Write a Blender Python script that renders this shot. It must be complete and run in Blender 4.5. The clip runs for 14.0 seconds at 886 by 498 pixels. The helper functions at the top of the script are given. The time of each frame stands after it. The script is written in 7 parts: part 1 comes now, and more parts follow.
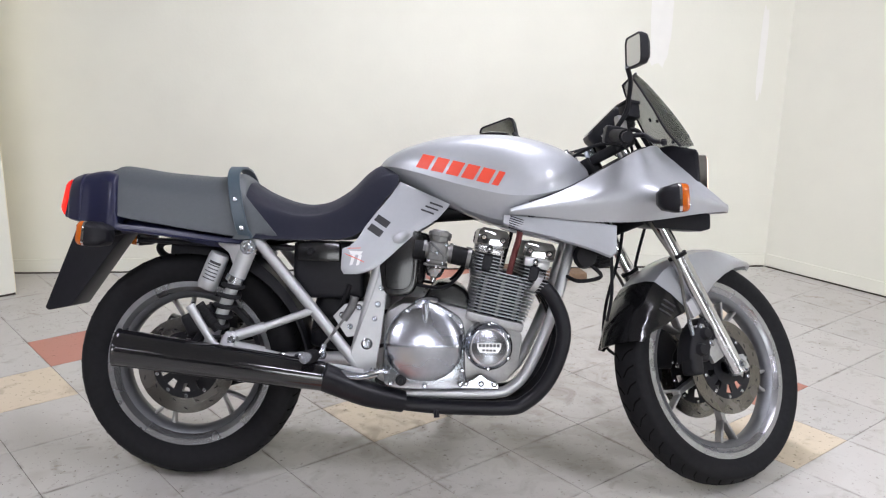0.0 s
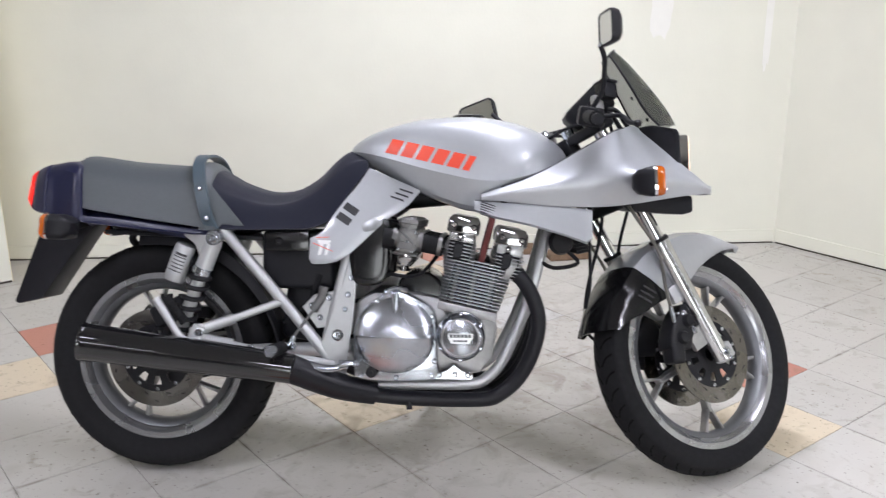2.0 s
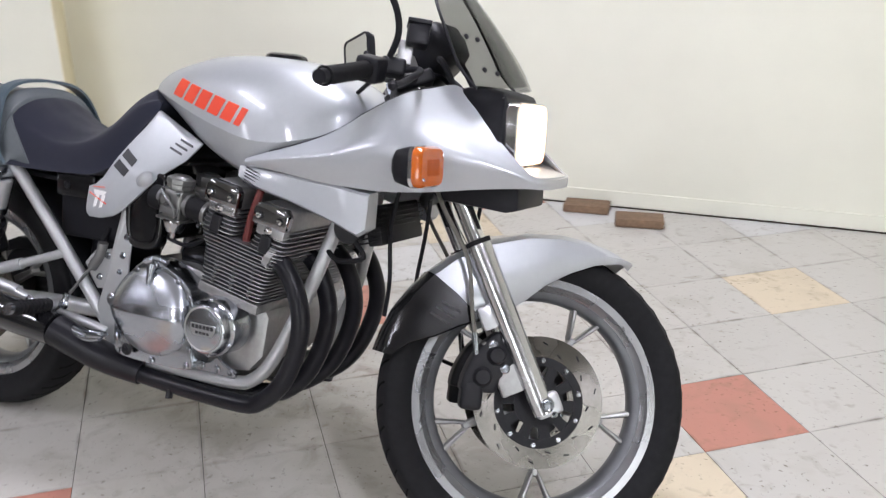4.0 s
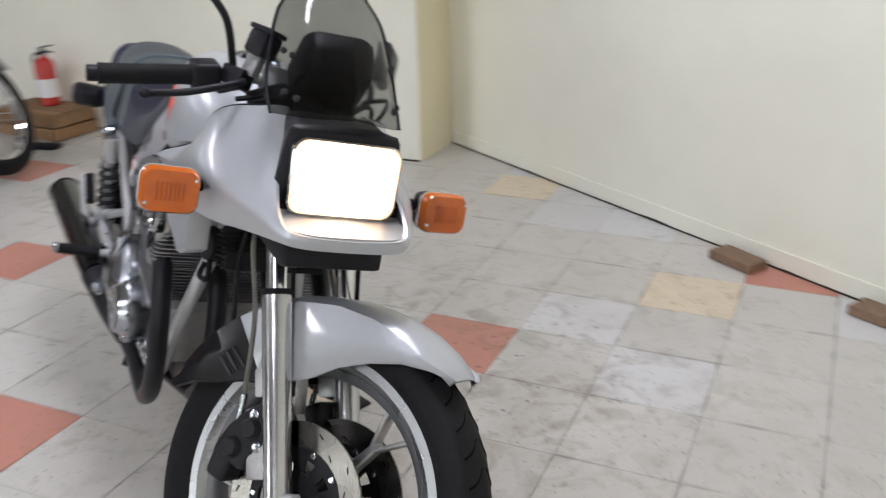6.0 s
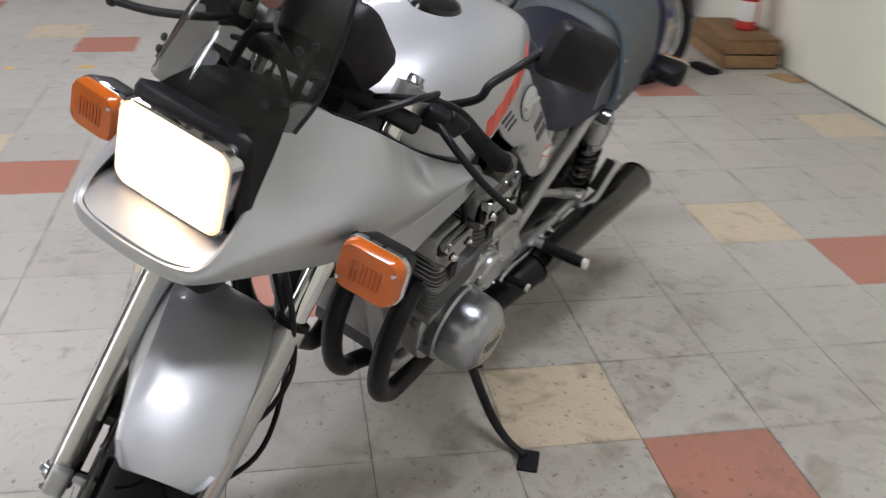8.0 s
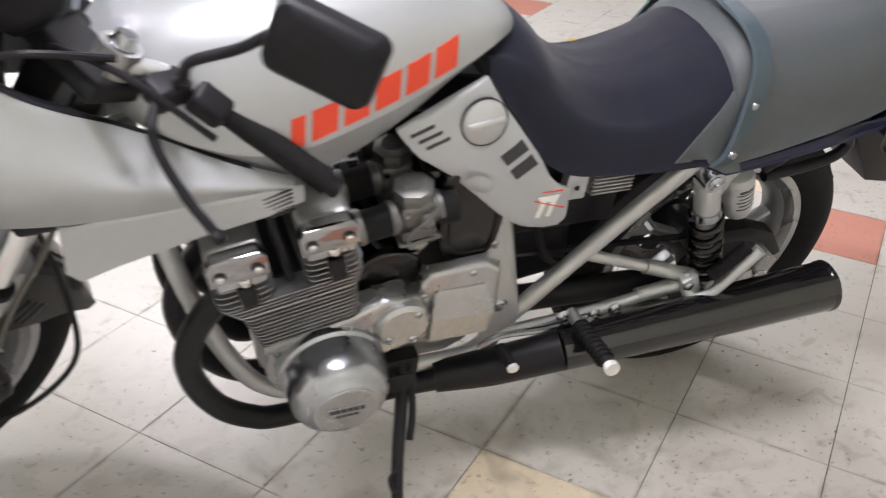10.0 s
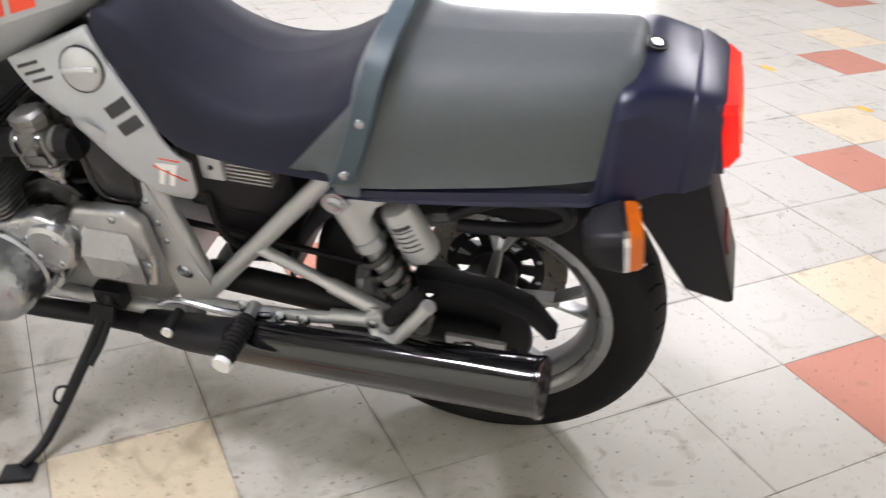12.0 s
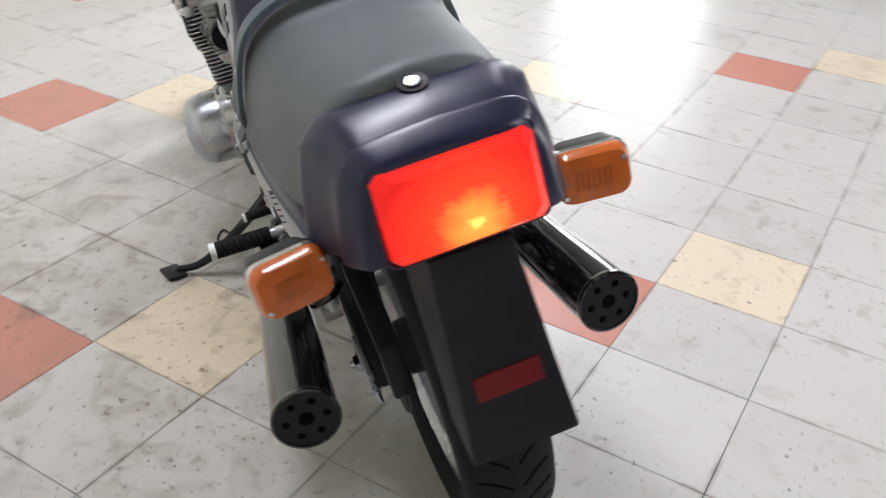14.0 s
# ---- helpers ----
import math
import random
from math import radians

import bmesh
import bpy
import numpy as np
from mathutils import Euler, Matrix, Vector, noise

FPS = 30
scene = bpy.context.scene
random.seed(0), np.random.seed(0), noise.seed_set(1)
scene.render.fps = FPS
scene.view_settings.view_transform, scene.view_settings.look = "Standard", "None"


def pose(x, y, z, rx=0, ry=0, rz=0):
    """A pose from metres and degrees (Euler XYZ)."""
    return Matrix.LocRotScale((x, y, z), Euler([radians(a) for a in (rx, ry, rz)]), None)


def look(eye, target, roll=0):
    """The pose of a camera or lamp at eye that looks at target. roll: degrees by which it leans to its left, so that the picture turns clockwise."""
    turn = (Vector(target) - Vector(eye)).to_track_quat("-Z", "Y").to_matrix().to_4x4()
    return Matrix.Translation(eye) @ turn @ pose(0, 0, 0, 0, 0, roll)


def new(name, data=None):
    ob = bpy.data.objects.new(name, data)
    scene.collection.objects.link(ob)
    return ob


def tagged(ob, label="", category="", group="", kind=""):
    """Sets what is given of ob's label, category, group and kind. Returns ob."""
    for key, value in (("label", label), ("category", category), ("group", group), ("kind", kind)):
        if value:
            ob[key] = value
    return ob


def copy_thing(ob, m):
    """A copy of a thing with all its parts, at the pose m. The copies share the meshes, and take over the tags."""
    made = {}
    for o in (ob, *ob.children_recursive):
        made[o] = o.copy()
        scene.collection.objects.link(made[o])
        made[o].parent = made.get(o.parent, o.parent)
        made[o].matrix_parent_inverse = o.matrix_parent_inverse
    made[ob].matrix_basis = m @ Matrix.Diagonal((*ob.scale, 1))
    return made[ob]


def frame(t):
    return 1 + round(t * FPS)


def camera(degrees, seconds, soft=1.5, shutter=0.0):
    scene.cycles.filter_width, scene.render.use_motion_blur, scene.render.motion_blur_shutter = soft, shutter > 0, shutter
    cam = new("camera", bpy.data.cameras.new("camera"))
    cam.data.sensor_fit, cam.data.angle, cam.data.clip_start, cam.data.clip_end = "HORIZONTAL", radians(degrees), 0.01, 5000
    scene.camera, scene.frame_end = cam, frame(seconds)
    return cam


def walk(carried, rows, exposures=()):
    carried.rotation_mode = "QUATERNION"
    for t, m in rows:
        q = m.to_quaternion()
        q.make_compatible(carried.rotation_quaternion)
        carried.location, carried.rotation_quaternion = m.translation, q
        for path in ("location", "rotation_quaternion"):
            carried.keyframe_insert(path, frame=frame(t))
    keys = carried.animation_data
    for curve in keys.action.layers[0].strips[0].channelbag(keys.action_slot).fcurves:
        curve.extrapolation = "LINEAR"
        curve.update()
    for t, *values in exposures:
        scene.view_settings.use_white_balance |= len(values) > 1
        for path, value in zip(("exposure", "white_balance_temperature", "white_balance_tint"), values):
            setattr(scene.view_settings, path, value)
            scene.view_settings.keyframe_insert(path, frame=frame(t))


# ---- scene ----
cam = camera(52.06, 14.0, soft=1.2, shutter=0.5)
PATH = [
    (0.0, (-1.805, -2.431, 1.342), (-0.880, -1.318, 0.947), 1.15),
    (0.5, (-1.787, -2.444, 1.363), (-0.874, -1.326, 0.954), 1.12),
    (1.0, (-1.795, -2.442, 1.345), (-0.879, -1.325, 0.945), 1.07),
    (1.5, (-1.779, -2.438, 1.355), (-0.862, -1.325, 0.944), 1.15),
    (2.0, (-1.627, -2.469, 1.363), (-0.750, -1.334, 0.924), -0.21),
    (2.5, (-1.369, -2.546, 1.355), (-0.529, -1.398, 0.878), 0.88),
    (3.0, (-1.010, -2.524, 1.353), (-0.271, -1.336, 0.811), -0.12),
    (3.5, (-0.598, -2.496, 1.381), (0.002, -1.261, 0.776), -1.07),
    (4.0, (-0.234, -2.568, 1.363), (0.141, -1.238, 0.780), -0.48),
    (4.2, (-0.097, -2.541, 1.346), (0.195, -1.197, 0.746), -1.16),
    (6.3, (1.317, -1.986, 1.302), (0.490, -0.858, 0.758), 0.11),
    (6.5, (1.411, -1.877, 1.342), (0.426, -0.914, 0.747), 0.01),
    (6.9, (1.482, -1.618, 1.298), (0.391, -0.786, 0.693), 0.84),
    (7.0, (1.506, -1.540, 1.285), (0.401, -0.723, 0.684), 1.63),
    (7.2, (1.532, -1.379, 1.304), (0.384, -0.635, 0.689), 2.51),
    (9.3, (1.303, -0.005, 1.241), (0.080, -0.519, 0.541), 0.28),
    (9.5, (1.210, 0.064, 1.212), (0.005, -0.489, 0.511), 0.86),
    (10.0, (0.957, 0.239, 1.219), (-0.206, -0.359, 0.484), 2.27),
    (10.5, (0.722, 0.453, 1.204), (-0.305, -0.330, 0.441), 0.97),
    (11.0, (0.503, 0.633, 1.184), (-0.415, -0.289, 0.436), 2.46),
    (11.2, (0.356, 0.771, 1.192), (-0.500, -0.216, 0.455), 2.99),
    (11.5, (0.215, 0.893, 1.182), (-0.502, -0.183, 0.421), 0.88),
    (12.0, (-0.069, 1.145, 1.195), (-0.661, -0.022, 0.462), 2.90),
    (12.2, (-0.244, 1.176, 1.193), (-0.709, -0.039, 0.445), 1.61),
    (12.5, (-0.423, 1.182, 1.188), (-0.796, -0.071, 0.453), 3.49),
    (13.0, (-0.777, 1.201, 1.201), (-0.743, -0.086, 0.431), 0.55),
    (13.5, (-1.061, 1.132, 1.201), (-0.724, -0.102, 0.418), 2.39),
    (14.0, (-1.346, 0.957, 1.211), (-0.733, -0.158, 0.417), 3.66),
]
EXPOSURES = [(0.0, 0.5, 6510, 11), (3.0, 0.54, 6530, 10), (4.0, 0.54, 6560, 10), (6.3, 0.18, 6590, 8), (7.2, 0.1, 6590, 8), (9.3, 0.15, 7270, 7), (9.6, 0.25, 7220, 8), (10.0, 0.83, 6990, 10), (10.5, 1.05, 6890, 10), (11.2, 1.16, 6890, 9), (12.0, 1.06, 6890, 9), (13.0, 0.91, 6790, 7), (13.5, 0.95, 6790, 7), (14.0, 0.6, 6640, 7)]
walk(cam, [(t, look(e, g, r)) for t, e, g, r in PATH], EXPOSURES)

# ---- world and light ----
world = bpy.data.worlds.new("world")
scene.world = world
world.use_nodes = True
sky = world.node_tree.nodes.new("ShaderNodeTexSky")
sky.sky_type = "NISHITA"
sky.sun_disc = False
sky.sun_elevation, sky.sun_rotation = radians(40), radians(160)
world.node_tree.links.new(sky.outputs[0], world.node_tree.nodes["Background"].inputs[0])
world.node_tree.nodes["Background"].inputs[1].default_value = 0.12

TILE = 0.3048
CEILING = 2.75


def ceiling_lamp(x, y, power, rz=0.0):
    data = bpy.data.lights.new("fluorescent_light", "AREA")
    data.shape, data.size, data.size_y = "RECTANGLE", 1.2, 0.22
    data.energy, data.color = power, (0.875, 0.875, 1.0)
    ob = new("fluorescent_light", data)
    ob.matrix_world = pose(x, y, CEILING - 0.09, 0, 0, rz)
    return ob


LAMPS = [(-2.6, -0.6), (-2.6, -3.4), (0.4, -0.4), (0.4, -3.2), (-5.2, -0.6), (-5.2, -3.4)]
for lx, ly in LAMPS:
    ceiling_lamp(lx, ly, 12.0 if lx < -4 else 28.0 if lx < 0 else 40.0, 90)


# ---- node materials ----
def material(name, base, rough=0.5, metal=0.0, vary=0.12, scale=40.0, bump=0.0, bump_scale=200.0, coat=0.0, spec=0.5, object_vary=0.0, coords="Object"):
    m = bpy.data.materials.new(name)
    m.use_nodes = True
    nt = m.node_tree
    n, l = nt.nodes, nt.links
    b = n["Principled BSDF"]
    b.inputs["Roughness"].default_value, b.inputs["Metallic"].default_value = rough, metal
    b.inputs["Coat Weight"].default_value, b.inputs["Coat Roughness"].default_value = coat, 0.05
    b.inputs["Specular IOR Level"].default_value = spec
    tc = n.new("ShaderNodeTexCoord")
    n1, n2 = n.new("ShaderNodeTexNoise"), n.new("ShaderNodeTexNoise")
    n1.inputs["Scale"].default_value, n2.inputs["Scale"].default_value = scale, scale / 9
    n1.inputs["Detail"].default_value = n2.inputs["Detail"].default_value = 5
    for q in (n1, n2):
        l.new(tc.outputs[coords], q.inputs["Vector"])
    mix = n.new("ShaderNodeMath")
    mix.operation = "ADD"
    l.new(n1.outputs["Fac"], mix.inputs[0]), l.new(n2.outputs["Fac"], mix.inputs[1])
    ramp = n.new("ShaderNodeMapRange")
    ramp.inputs["From Min"].default_value, ramp.inputs["From Max"].default_value = 0.6, 1.4
    ramp.inputs["To Min"].default_value, ramp.inputs["To Max"].default_value = 1 - vary, 1 + vary
    l.new(mix.outputs[0], ramp.inputs["Value"])
    col = n.new("ShaderNodeVectorMath")
    col.operation = "SCALE"
    col.inputs[0].default_value = base
    l.new(ramp.outputs[0], col.inputs["Scale"])
    out = col.outputs[0]
    if object_vary:
        info, r2 = n.new("ShaderNodeObjectInfo"), n.new("ShaderNodeMapRange")
        r2.inputs["To Min"].default_value, r2.inputs["To Max"].default_value = 1 - object_vary, 1 + object_vary
        l.new(info.outputs["Random"], r2.inputs["Value"])
        c2 = n.new("ShaderNodeVectorMath")
        c2.operation = "SCALE"
        l.new(out, c2.inputs[0]), l.new(r2.outputs[0], c2.inputs["Scale"])
        out = c2.outputs[0]
    l.new(out, b.inputs["Base Color"])
    rr = n.new("ShaderNodeMapRange")
    rr.inputs["From Min"].default_value, rr.inputs["From Max"].default_value = 0.3, 0.7
    rr.inputs["To Min"].default_value, rr.inputs["To Max"].default_value = max(rough - 0.06, 0.02), min(rough + 0.06, 1)
    l.new(n2.outputs["Fac"], rr.inputs["Value"])
    l.new(rr.outputs[0], b.inputs["Roughness"])
    if bump:
        n3, bm_ = n.new("ShaderNodeTexNoise"), n.new("ShaderNodeBump")
        n3.inputs["Scale"].default_value, n3.inputs["Detail"].default_value = bump_scale, 4
        l.new(tc.outputs[coords], n3.inputs["Vector"])
        bm_.inputs["Strength"].default_value, bm_.inputs["Distance"].default_value = bump, 0.002
        l.new(n3.outputs["Fac"], bm_.inputs["Height"])
        l.new(bm_.outputs[0], b.inputs["Normal"])
    return m


def tile_material(name, base, dirt):
    """Vinyl floor tile: flecks, soft streaks, scuffs and black spots at world size."""
    m = material(name, base, rough=0.32, vary=0.0, object_vary=0.035, spec=0.21)
    nt = m.node_tree
    n, l = nt.nodes, nt.links
    b = n["Principled BSDF"]
    geo = n.new("ShaderNodeNewGeometry")
    old = b.inputs["Base Color"].links[0].from_socket

    def noise_mask(scale, lo, hi, detail=4, dist=0.0, stretch=(1, 1, 1)):
        mp, q, r = n.new("ShaderNodeMapping"), n.new("ShaderNodeTexNoise"), n.new("ShaderNodeMapRange")
        mp.inputs["Scale"].default_value = stretch
        l.new(geo.outputs["Position"], mp.inputs["Vector"]), l.new(mp.outputs[0], q.inputs["Vector"])
        q.inputs["Scale"].default_value, q.inputs["Detail"].default_value, q.inputs["Distortion"].default_value = scale, detail, dist
        r.inputs["From Min"].default_value, r.inputs["From Max"].default_value = lo, hi
        l.new(q.outputs["Fac"], r.inputs["Value"])
        return r.outputs[0]

    def blend(base_socket, fac, color, amount):
        k, mx = n.new("ShaderNodeMath"), n.new("ShaderNodeMix")
        k.operation = "MULTIPLY"
        k.inputs[1].default_value = amount
        l.new(fac, k.inputs[0])
        mx.data_type = "RGBA"
        l.new(k.outputs[0], mx.inputs["Factor"]), l.new(base_socket, mx.inputs["A"])
        mx.inputs["B"].default_value = (*color, 1)
        return mx.outputs["Result"]

    def both(f, g):
        k = n.new("ShaderNodeMath")
        k.operation = "MULTIPLY"
        l.new(f, k.inputs[0]), l.new(g, k.inputs[1])
        return k.outputs[0]

    region = noise_mask(2.3, 0.30, 0.60, 3, 0.3)
    c = blend(old, noise_mask(1.2, 0.30, 0.75, 0, 0.0), dirt, 0.30)
    c = blend(c, both(noise_mask(26.0, 0.62, 0.74, 5, 0.3), region), (0.20, 0.15, 0.10), 0.45)
    c = blend(c, both(noise_mask(75.0, 0.64, 0.72, 3, 0.2), region), (0.11, 0.085, 0.06), 0.7)
    c = blend(c, noise_mask(44.0, 0.715, 0.745, 5, 0.1), (0.055, 0.045, 0.035), 0.85)
    c = blend(c, noise_mask(24.0, 0.735, 0.76, 5, 0.15), (0.05, 0.04, 0.03), 0.8)
    c = blend(c, both(noise_mask(5.0, 0.58, 0.80, 3, 0.4), region), (0.24, 0.19, 0.13), 0.32)
    c = blend(c, both(noise_mask(13.0, 0.58, 0.70, 5, 0.9), region), (0.22, 0.17, 0.11), 0.28)
    c = blend(c, noise_mask(3.0, 0.62, 0.72, 6, 1.2, (1.0, 0.35, 1.0)), (0.26, 0.21, 0.15), 0.08)
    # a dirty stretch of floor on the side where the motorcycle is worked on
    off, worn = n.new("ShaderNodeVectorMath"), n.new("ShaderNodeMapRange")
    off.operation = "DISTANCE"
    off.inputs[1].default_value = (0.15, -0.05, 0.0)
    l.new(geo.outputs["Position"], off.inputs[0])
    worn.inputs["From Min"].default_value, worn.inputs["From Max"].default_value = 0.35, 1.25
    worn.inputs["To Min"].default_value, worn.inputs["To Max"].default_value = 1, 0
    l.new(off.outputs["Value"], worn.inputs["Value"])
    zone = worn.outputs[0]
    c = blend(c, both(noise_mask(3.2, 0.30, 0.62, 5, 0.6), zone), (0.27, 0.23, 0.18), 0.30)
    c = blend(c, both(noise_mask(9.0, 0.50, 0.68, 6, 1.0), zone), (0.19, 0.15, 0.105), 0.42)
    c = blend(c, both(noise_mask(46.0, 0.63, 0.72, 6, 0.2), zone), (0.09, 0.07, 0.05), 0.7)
    # grime gathered along the joints
    sep, low, near = n.new("ShaderNodeSeparateXYZ"), n.new("ShaderNodeMath"), n.new("ShaderNodeMapRange")
    l.new(geo.outputs["Position"], sep.inputs[0])
    low.operation = "MINIMUM"
    for k in (0, 1):
        pp = n.new("ShaderNodeMath")
        pp.operation = "PINGPONG"
        pp.inputs[1].default_value = TILE / 2
        l.new(sep.outputs[k], pp.inputs[0])
        l.new(pp.outputs[0], low.inputs[k])
    near.inputs["From Min"].default_value, near.inputs["From Max"].default_value = 0.001, 0.010
    near.inputs["To Min"].default_value, near.inputs["To Max"].default_value = 1, 0
    l.new(low.outputs[0], near.inputs["Value"])
    c = blend(c, both(near.outputs[0], noise_mask(8.0, 0.48, 0.72, 4, 0.5)), (0.15, 0.12, 0.09), 0.6)
    l.new(c, b.inputs["Base Color"])
    l.remove(b.inputs["Roughness"].links[0])
    b.inputs["Roughness"].default_value = 0.27
    return m


def glow(name, color, strength, base=(0.8, 0.8, 0.8), rough=0.2):
    m = material(name, base, rough=rough, vary=0.04)
    b = m.node_tree.nodes["Principled BSDF"]
    b.inputs["Emission Color"].default_value = (*color, 1)
    b.inputs["Emission Strength"].default_value = strength
    return m


def glass(name, color, rough=0.02, alpha=None):
    m = bpy.data.materials.new(name)
    m.use_nodes = True
    b = m.node_tree.nodes["Principled BSDF"]
    b.inputs["Base Color"].default_value = (*color, 1)
    b.inputs["Roughness"].default_value = rough
    b.inputs["Transmission Weight"].default_value = 1
    b.inputs["IOR"].default_value = 1.45
    if alpha is not None:
        b.inputs["IOR"].default_value = 1.02
        b.inputs["Coat Weight"].default_value = 0.5
        b.inputs["Coat Roughness"].default_value = 0.02
    return m


def lit_lens(name, center, steps, base):
    """A lamp's ribbed glass whose glow falls off with the way from its bulb; steps of (metres, colour, strength)."""
    m = material(name, base, rough=0.15, vary=0.04)
    n, l = m.node_tree.nodes, m.node_tree.links
    b = n["Principled BSDF"]
    tc, dist, reach = n.new("ShaderNodeTexCoord"), n.new("ShaderNodeVectorMath"), steps[-1][0]
    dist.operation = "DISTANCE"
    l.new(tc.outputs["Object"], dist.inputs[0])
    dist.inputs[1].default_value = center
    wob, add, part_of = n.new("ShaderNodeTexNoise"), n.new("ShaderNodeMath"), n.new("ShaderNodeMath")
    wob.inputs["Scale"].default_value = 60
    l.new(tc.outputs["Object"], wob.inputs["Vector"])
    add.operation, part_of.operation = "MULTIPLY_ADD", "MULTIPLY"
    l.new(wob.outputs["Fac"], add.inputs[0])
    add.inputs[1].default_value = reach * 0.25
    l.new(dist.outputs["Value"], add.inputs[2])
    part_of.inputs[1].default_value = 1 / (reach * 1.12)
    l.new(add.outputs[0], part_of.inputs[0])
    ramp = n.new("ShaderNodeValToRGB")
    top = max(q[2] for q in steps)
    while len(ramp.color_ramp.elements) < len(steps):
        ramp.color_ramp.elements.new(0.5)
    for e, (d, c, k) in zip(ramp.color_ramp.elements, steps):
        e.position = 0.12 + 0.86 * d / reach
        e.color = (*[v * k / top for v in c], 1)
    l.new(part_of.outputs[0], ramp.inputs[0])
    l.new(ramp.outputs[0], b.inputs["Emission Color"])
    b.inputs["Emission Strength"].default_value = top
    return m


SILVER = material("silver_paint", (0.425, 0.442, 0.466), rough=0.40, metal=0.38, vary=0.03, scale=70, coat=0.6)
SLIDER = material("polished_fork_alloy", (0.56, 0.56, 0.57), rough=0.24, metal=0.95, vary=0.06, scale=60, coat=0.2)
SILVER_PLAIN = material("silver_frame_paint", (0.50, 0.51, 0.52), rough=0.38, metal=0.5, vary=0.05, scale=60, coat=0.3)
ALLOY = material("cast_alloy", (0.38, 0.38, 0.38), rough=0.40, metal=0.85, vary=0.14, scale=90, bump=0.12, bump_scale=500)
DARK_ALLOY = material("dull_dark_alloy", (0.16, 0.16, 0.16), rough=0.5, metal=0.7, vary=0.2, scale=60, bump=0.15, bump_scale=400)
POLISHED = material("polished_alloy", (0.42, 0.44, 0.475), rough=0.21, metal=1.0, vary=0.10, scale=60)
BRUSHED = material("brushed_alloy", (0.42, 0.44, 0.475), rough=0.27, metal=1.0, vary=0.10, scale=60)
RIM = material("machined_rim", (0.37, 0.376, 0.39), rough=0.27, metal=0.8, vary=0.08, scale=60)
CHROME = material("chrome", (0.72, 0.72, 0.73), rough=0.07, metal=1.0, vary=0.02, scale=30)
CAP_CHROME = material("dull_chrome_cap", (0.40, 0.40, 0.41), rough=0.09, metal=1.0, vary=0.04, scale=30)
RIM_INNER = material("grey_rim_paint", (0.16, 0.165, 0.175), rough=0.4, metal=0.5, vary=0.08, scale=60)
SATIN = material("satin_cast_alloy", (0.47, 0.475, 0.48), rough=0.29, metal=0.85, vary=0.12, scale=70, bump=0.05, bump_scale=500)
BLACK_CHROME = material("black_chrome", (0.008, 0.008, 0.009), rough=0.10, metal=0.0, vary=0.1, scale=20, spec=0.5, coat=0.6)
BLACK_PIPE = material("black_exhaust_paint", (0.0095, 0.0095, 0.0125), rough=0.36, vary=0.25, scale=40, bump=0.1, spec=0.25)
BLACK = material("black_plastic", (0.0105, 0.0105, 0.0135), rough=0.45, vary=0.2, scale=60, bump=0.02, spec=0.22)
BLACK_GLOSS = material("black_gloss_plastic", (0.007, 0.007, 0.008), rough=0.2, vary=0.1, scale=60, coat=0.15, spec=0.4)
VINYL_DARK = material("charcoal_seat_suede", (0.0100, 0.0112, 0.022), rough=0.75, vary=0.12, scale=160, bump=0.25, bump_scale=900, spec=0.22)
for sheen_input, level in (("Sheen Weight", 0.13), ("Sheen Roughness", 0.45)):
    VINYL_DARK.node_tree.nodes["Principled BSDF"].inputs[sheen_input].default_value = level
RUBBER = material("tyre_rubber", (0.0125, 0.0125, 0.0138), rough=0.70, vary=0.25, scale=70, bump=0.15, bump_scale=300, spec=0.14)
RECESS_SHADE = material("recess_shade_black", (0.003, 0.003, 0.003), rough=0.9, vary=0.1, spec=0.05)
VINYL_GREY = material("grey_seat_vinyl", (0.074, 0.084, 0.092), rough=0.5, vary=0.08, scale=120, bump=0.2, bump_scale=700, spec=0.4)
STRAP = material("blue_grey_strap_vinyl", (0.055, 0.080, 0.100), rough=0.45, vary=0.1, scale=120, bump=0.15, spec=0.4)
NAVY = material("dark_navy_plastic", (0.010, 0.012, 0.040), rough=0.34, vary=0.12, scale=80, bump=0.05, bump_scale=600, spec=0.4)
ENGINE_BLACK = material("engine_black", (0.0115, 0.0115, 0.014), rough=0.5, vary=0.25, scale=80, bump=0.1, spec=0.25)
RED_MARK = material("red_decal", (0.80, 0.07, 0.03), rough=0.4, vary=0.03)
WHITE_MARK = material("white_decal", (0.80, 0.80, 0.80), rough=0.4, vary=0.03)
DARK_MARK = material("dark_decal", (0.03, 0.03, 0.035), rough=0.4, vary=0.05)
PALE_LABEL = material("pale_silver_label", (0.5, 0.52, 0.54), rough=0.4, metal=0.4, vary=0.05)
ORANGE = material("amber_lens", (0.55, 0.115, 0.008), rough=0.22, vary=0.2, scale=40, coat=0.5)
ORANGE_RIB = material("amber_lens_ribs", (0.44, 0.085, 0.006), rough=0.3, vary=0.15, scale=40)
RED_LENS = lit_lens("lit_red_lens", (-0.356, -0.004, 0.764), [(0.0, (1.0, 0.55, 0.12), 2.6), (0.013, (1.0, 0.17, 0.03), 1.9), (0.045, (1.0, 0.035, 0.012), 1.2), (0.10, (0.80, 0.010, 0.012), 0.42)], (0.60, 0.02, 0.015))
RED_LENS.node_tree.nodes["Principled BSDF"].inputs["Specular IOR Level"].default_value = 0.15
RED_DULL = material("red_reflector", (0.12, 0.007, 0.009), rough=0.4, vary=0.1, spec=0.25)
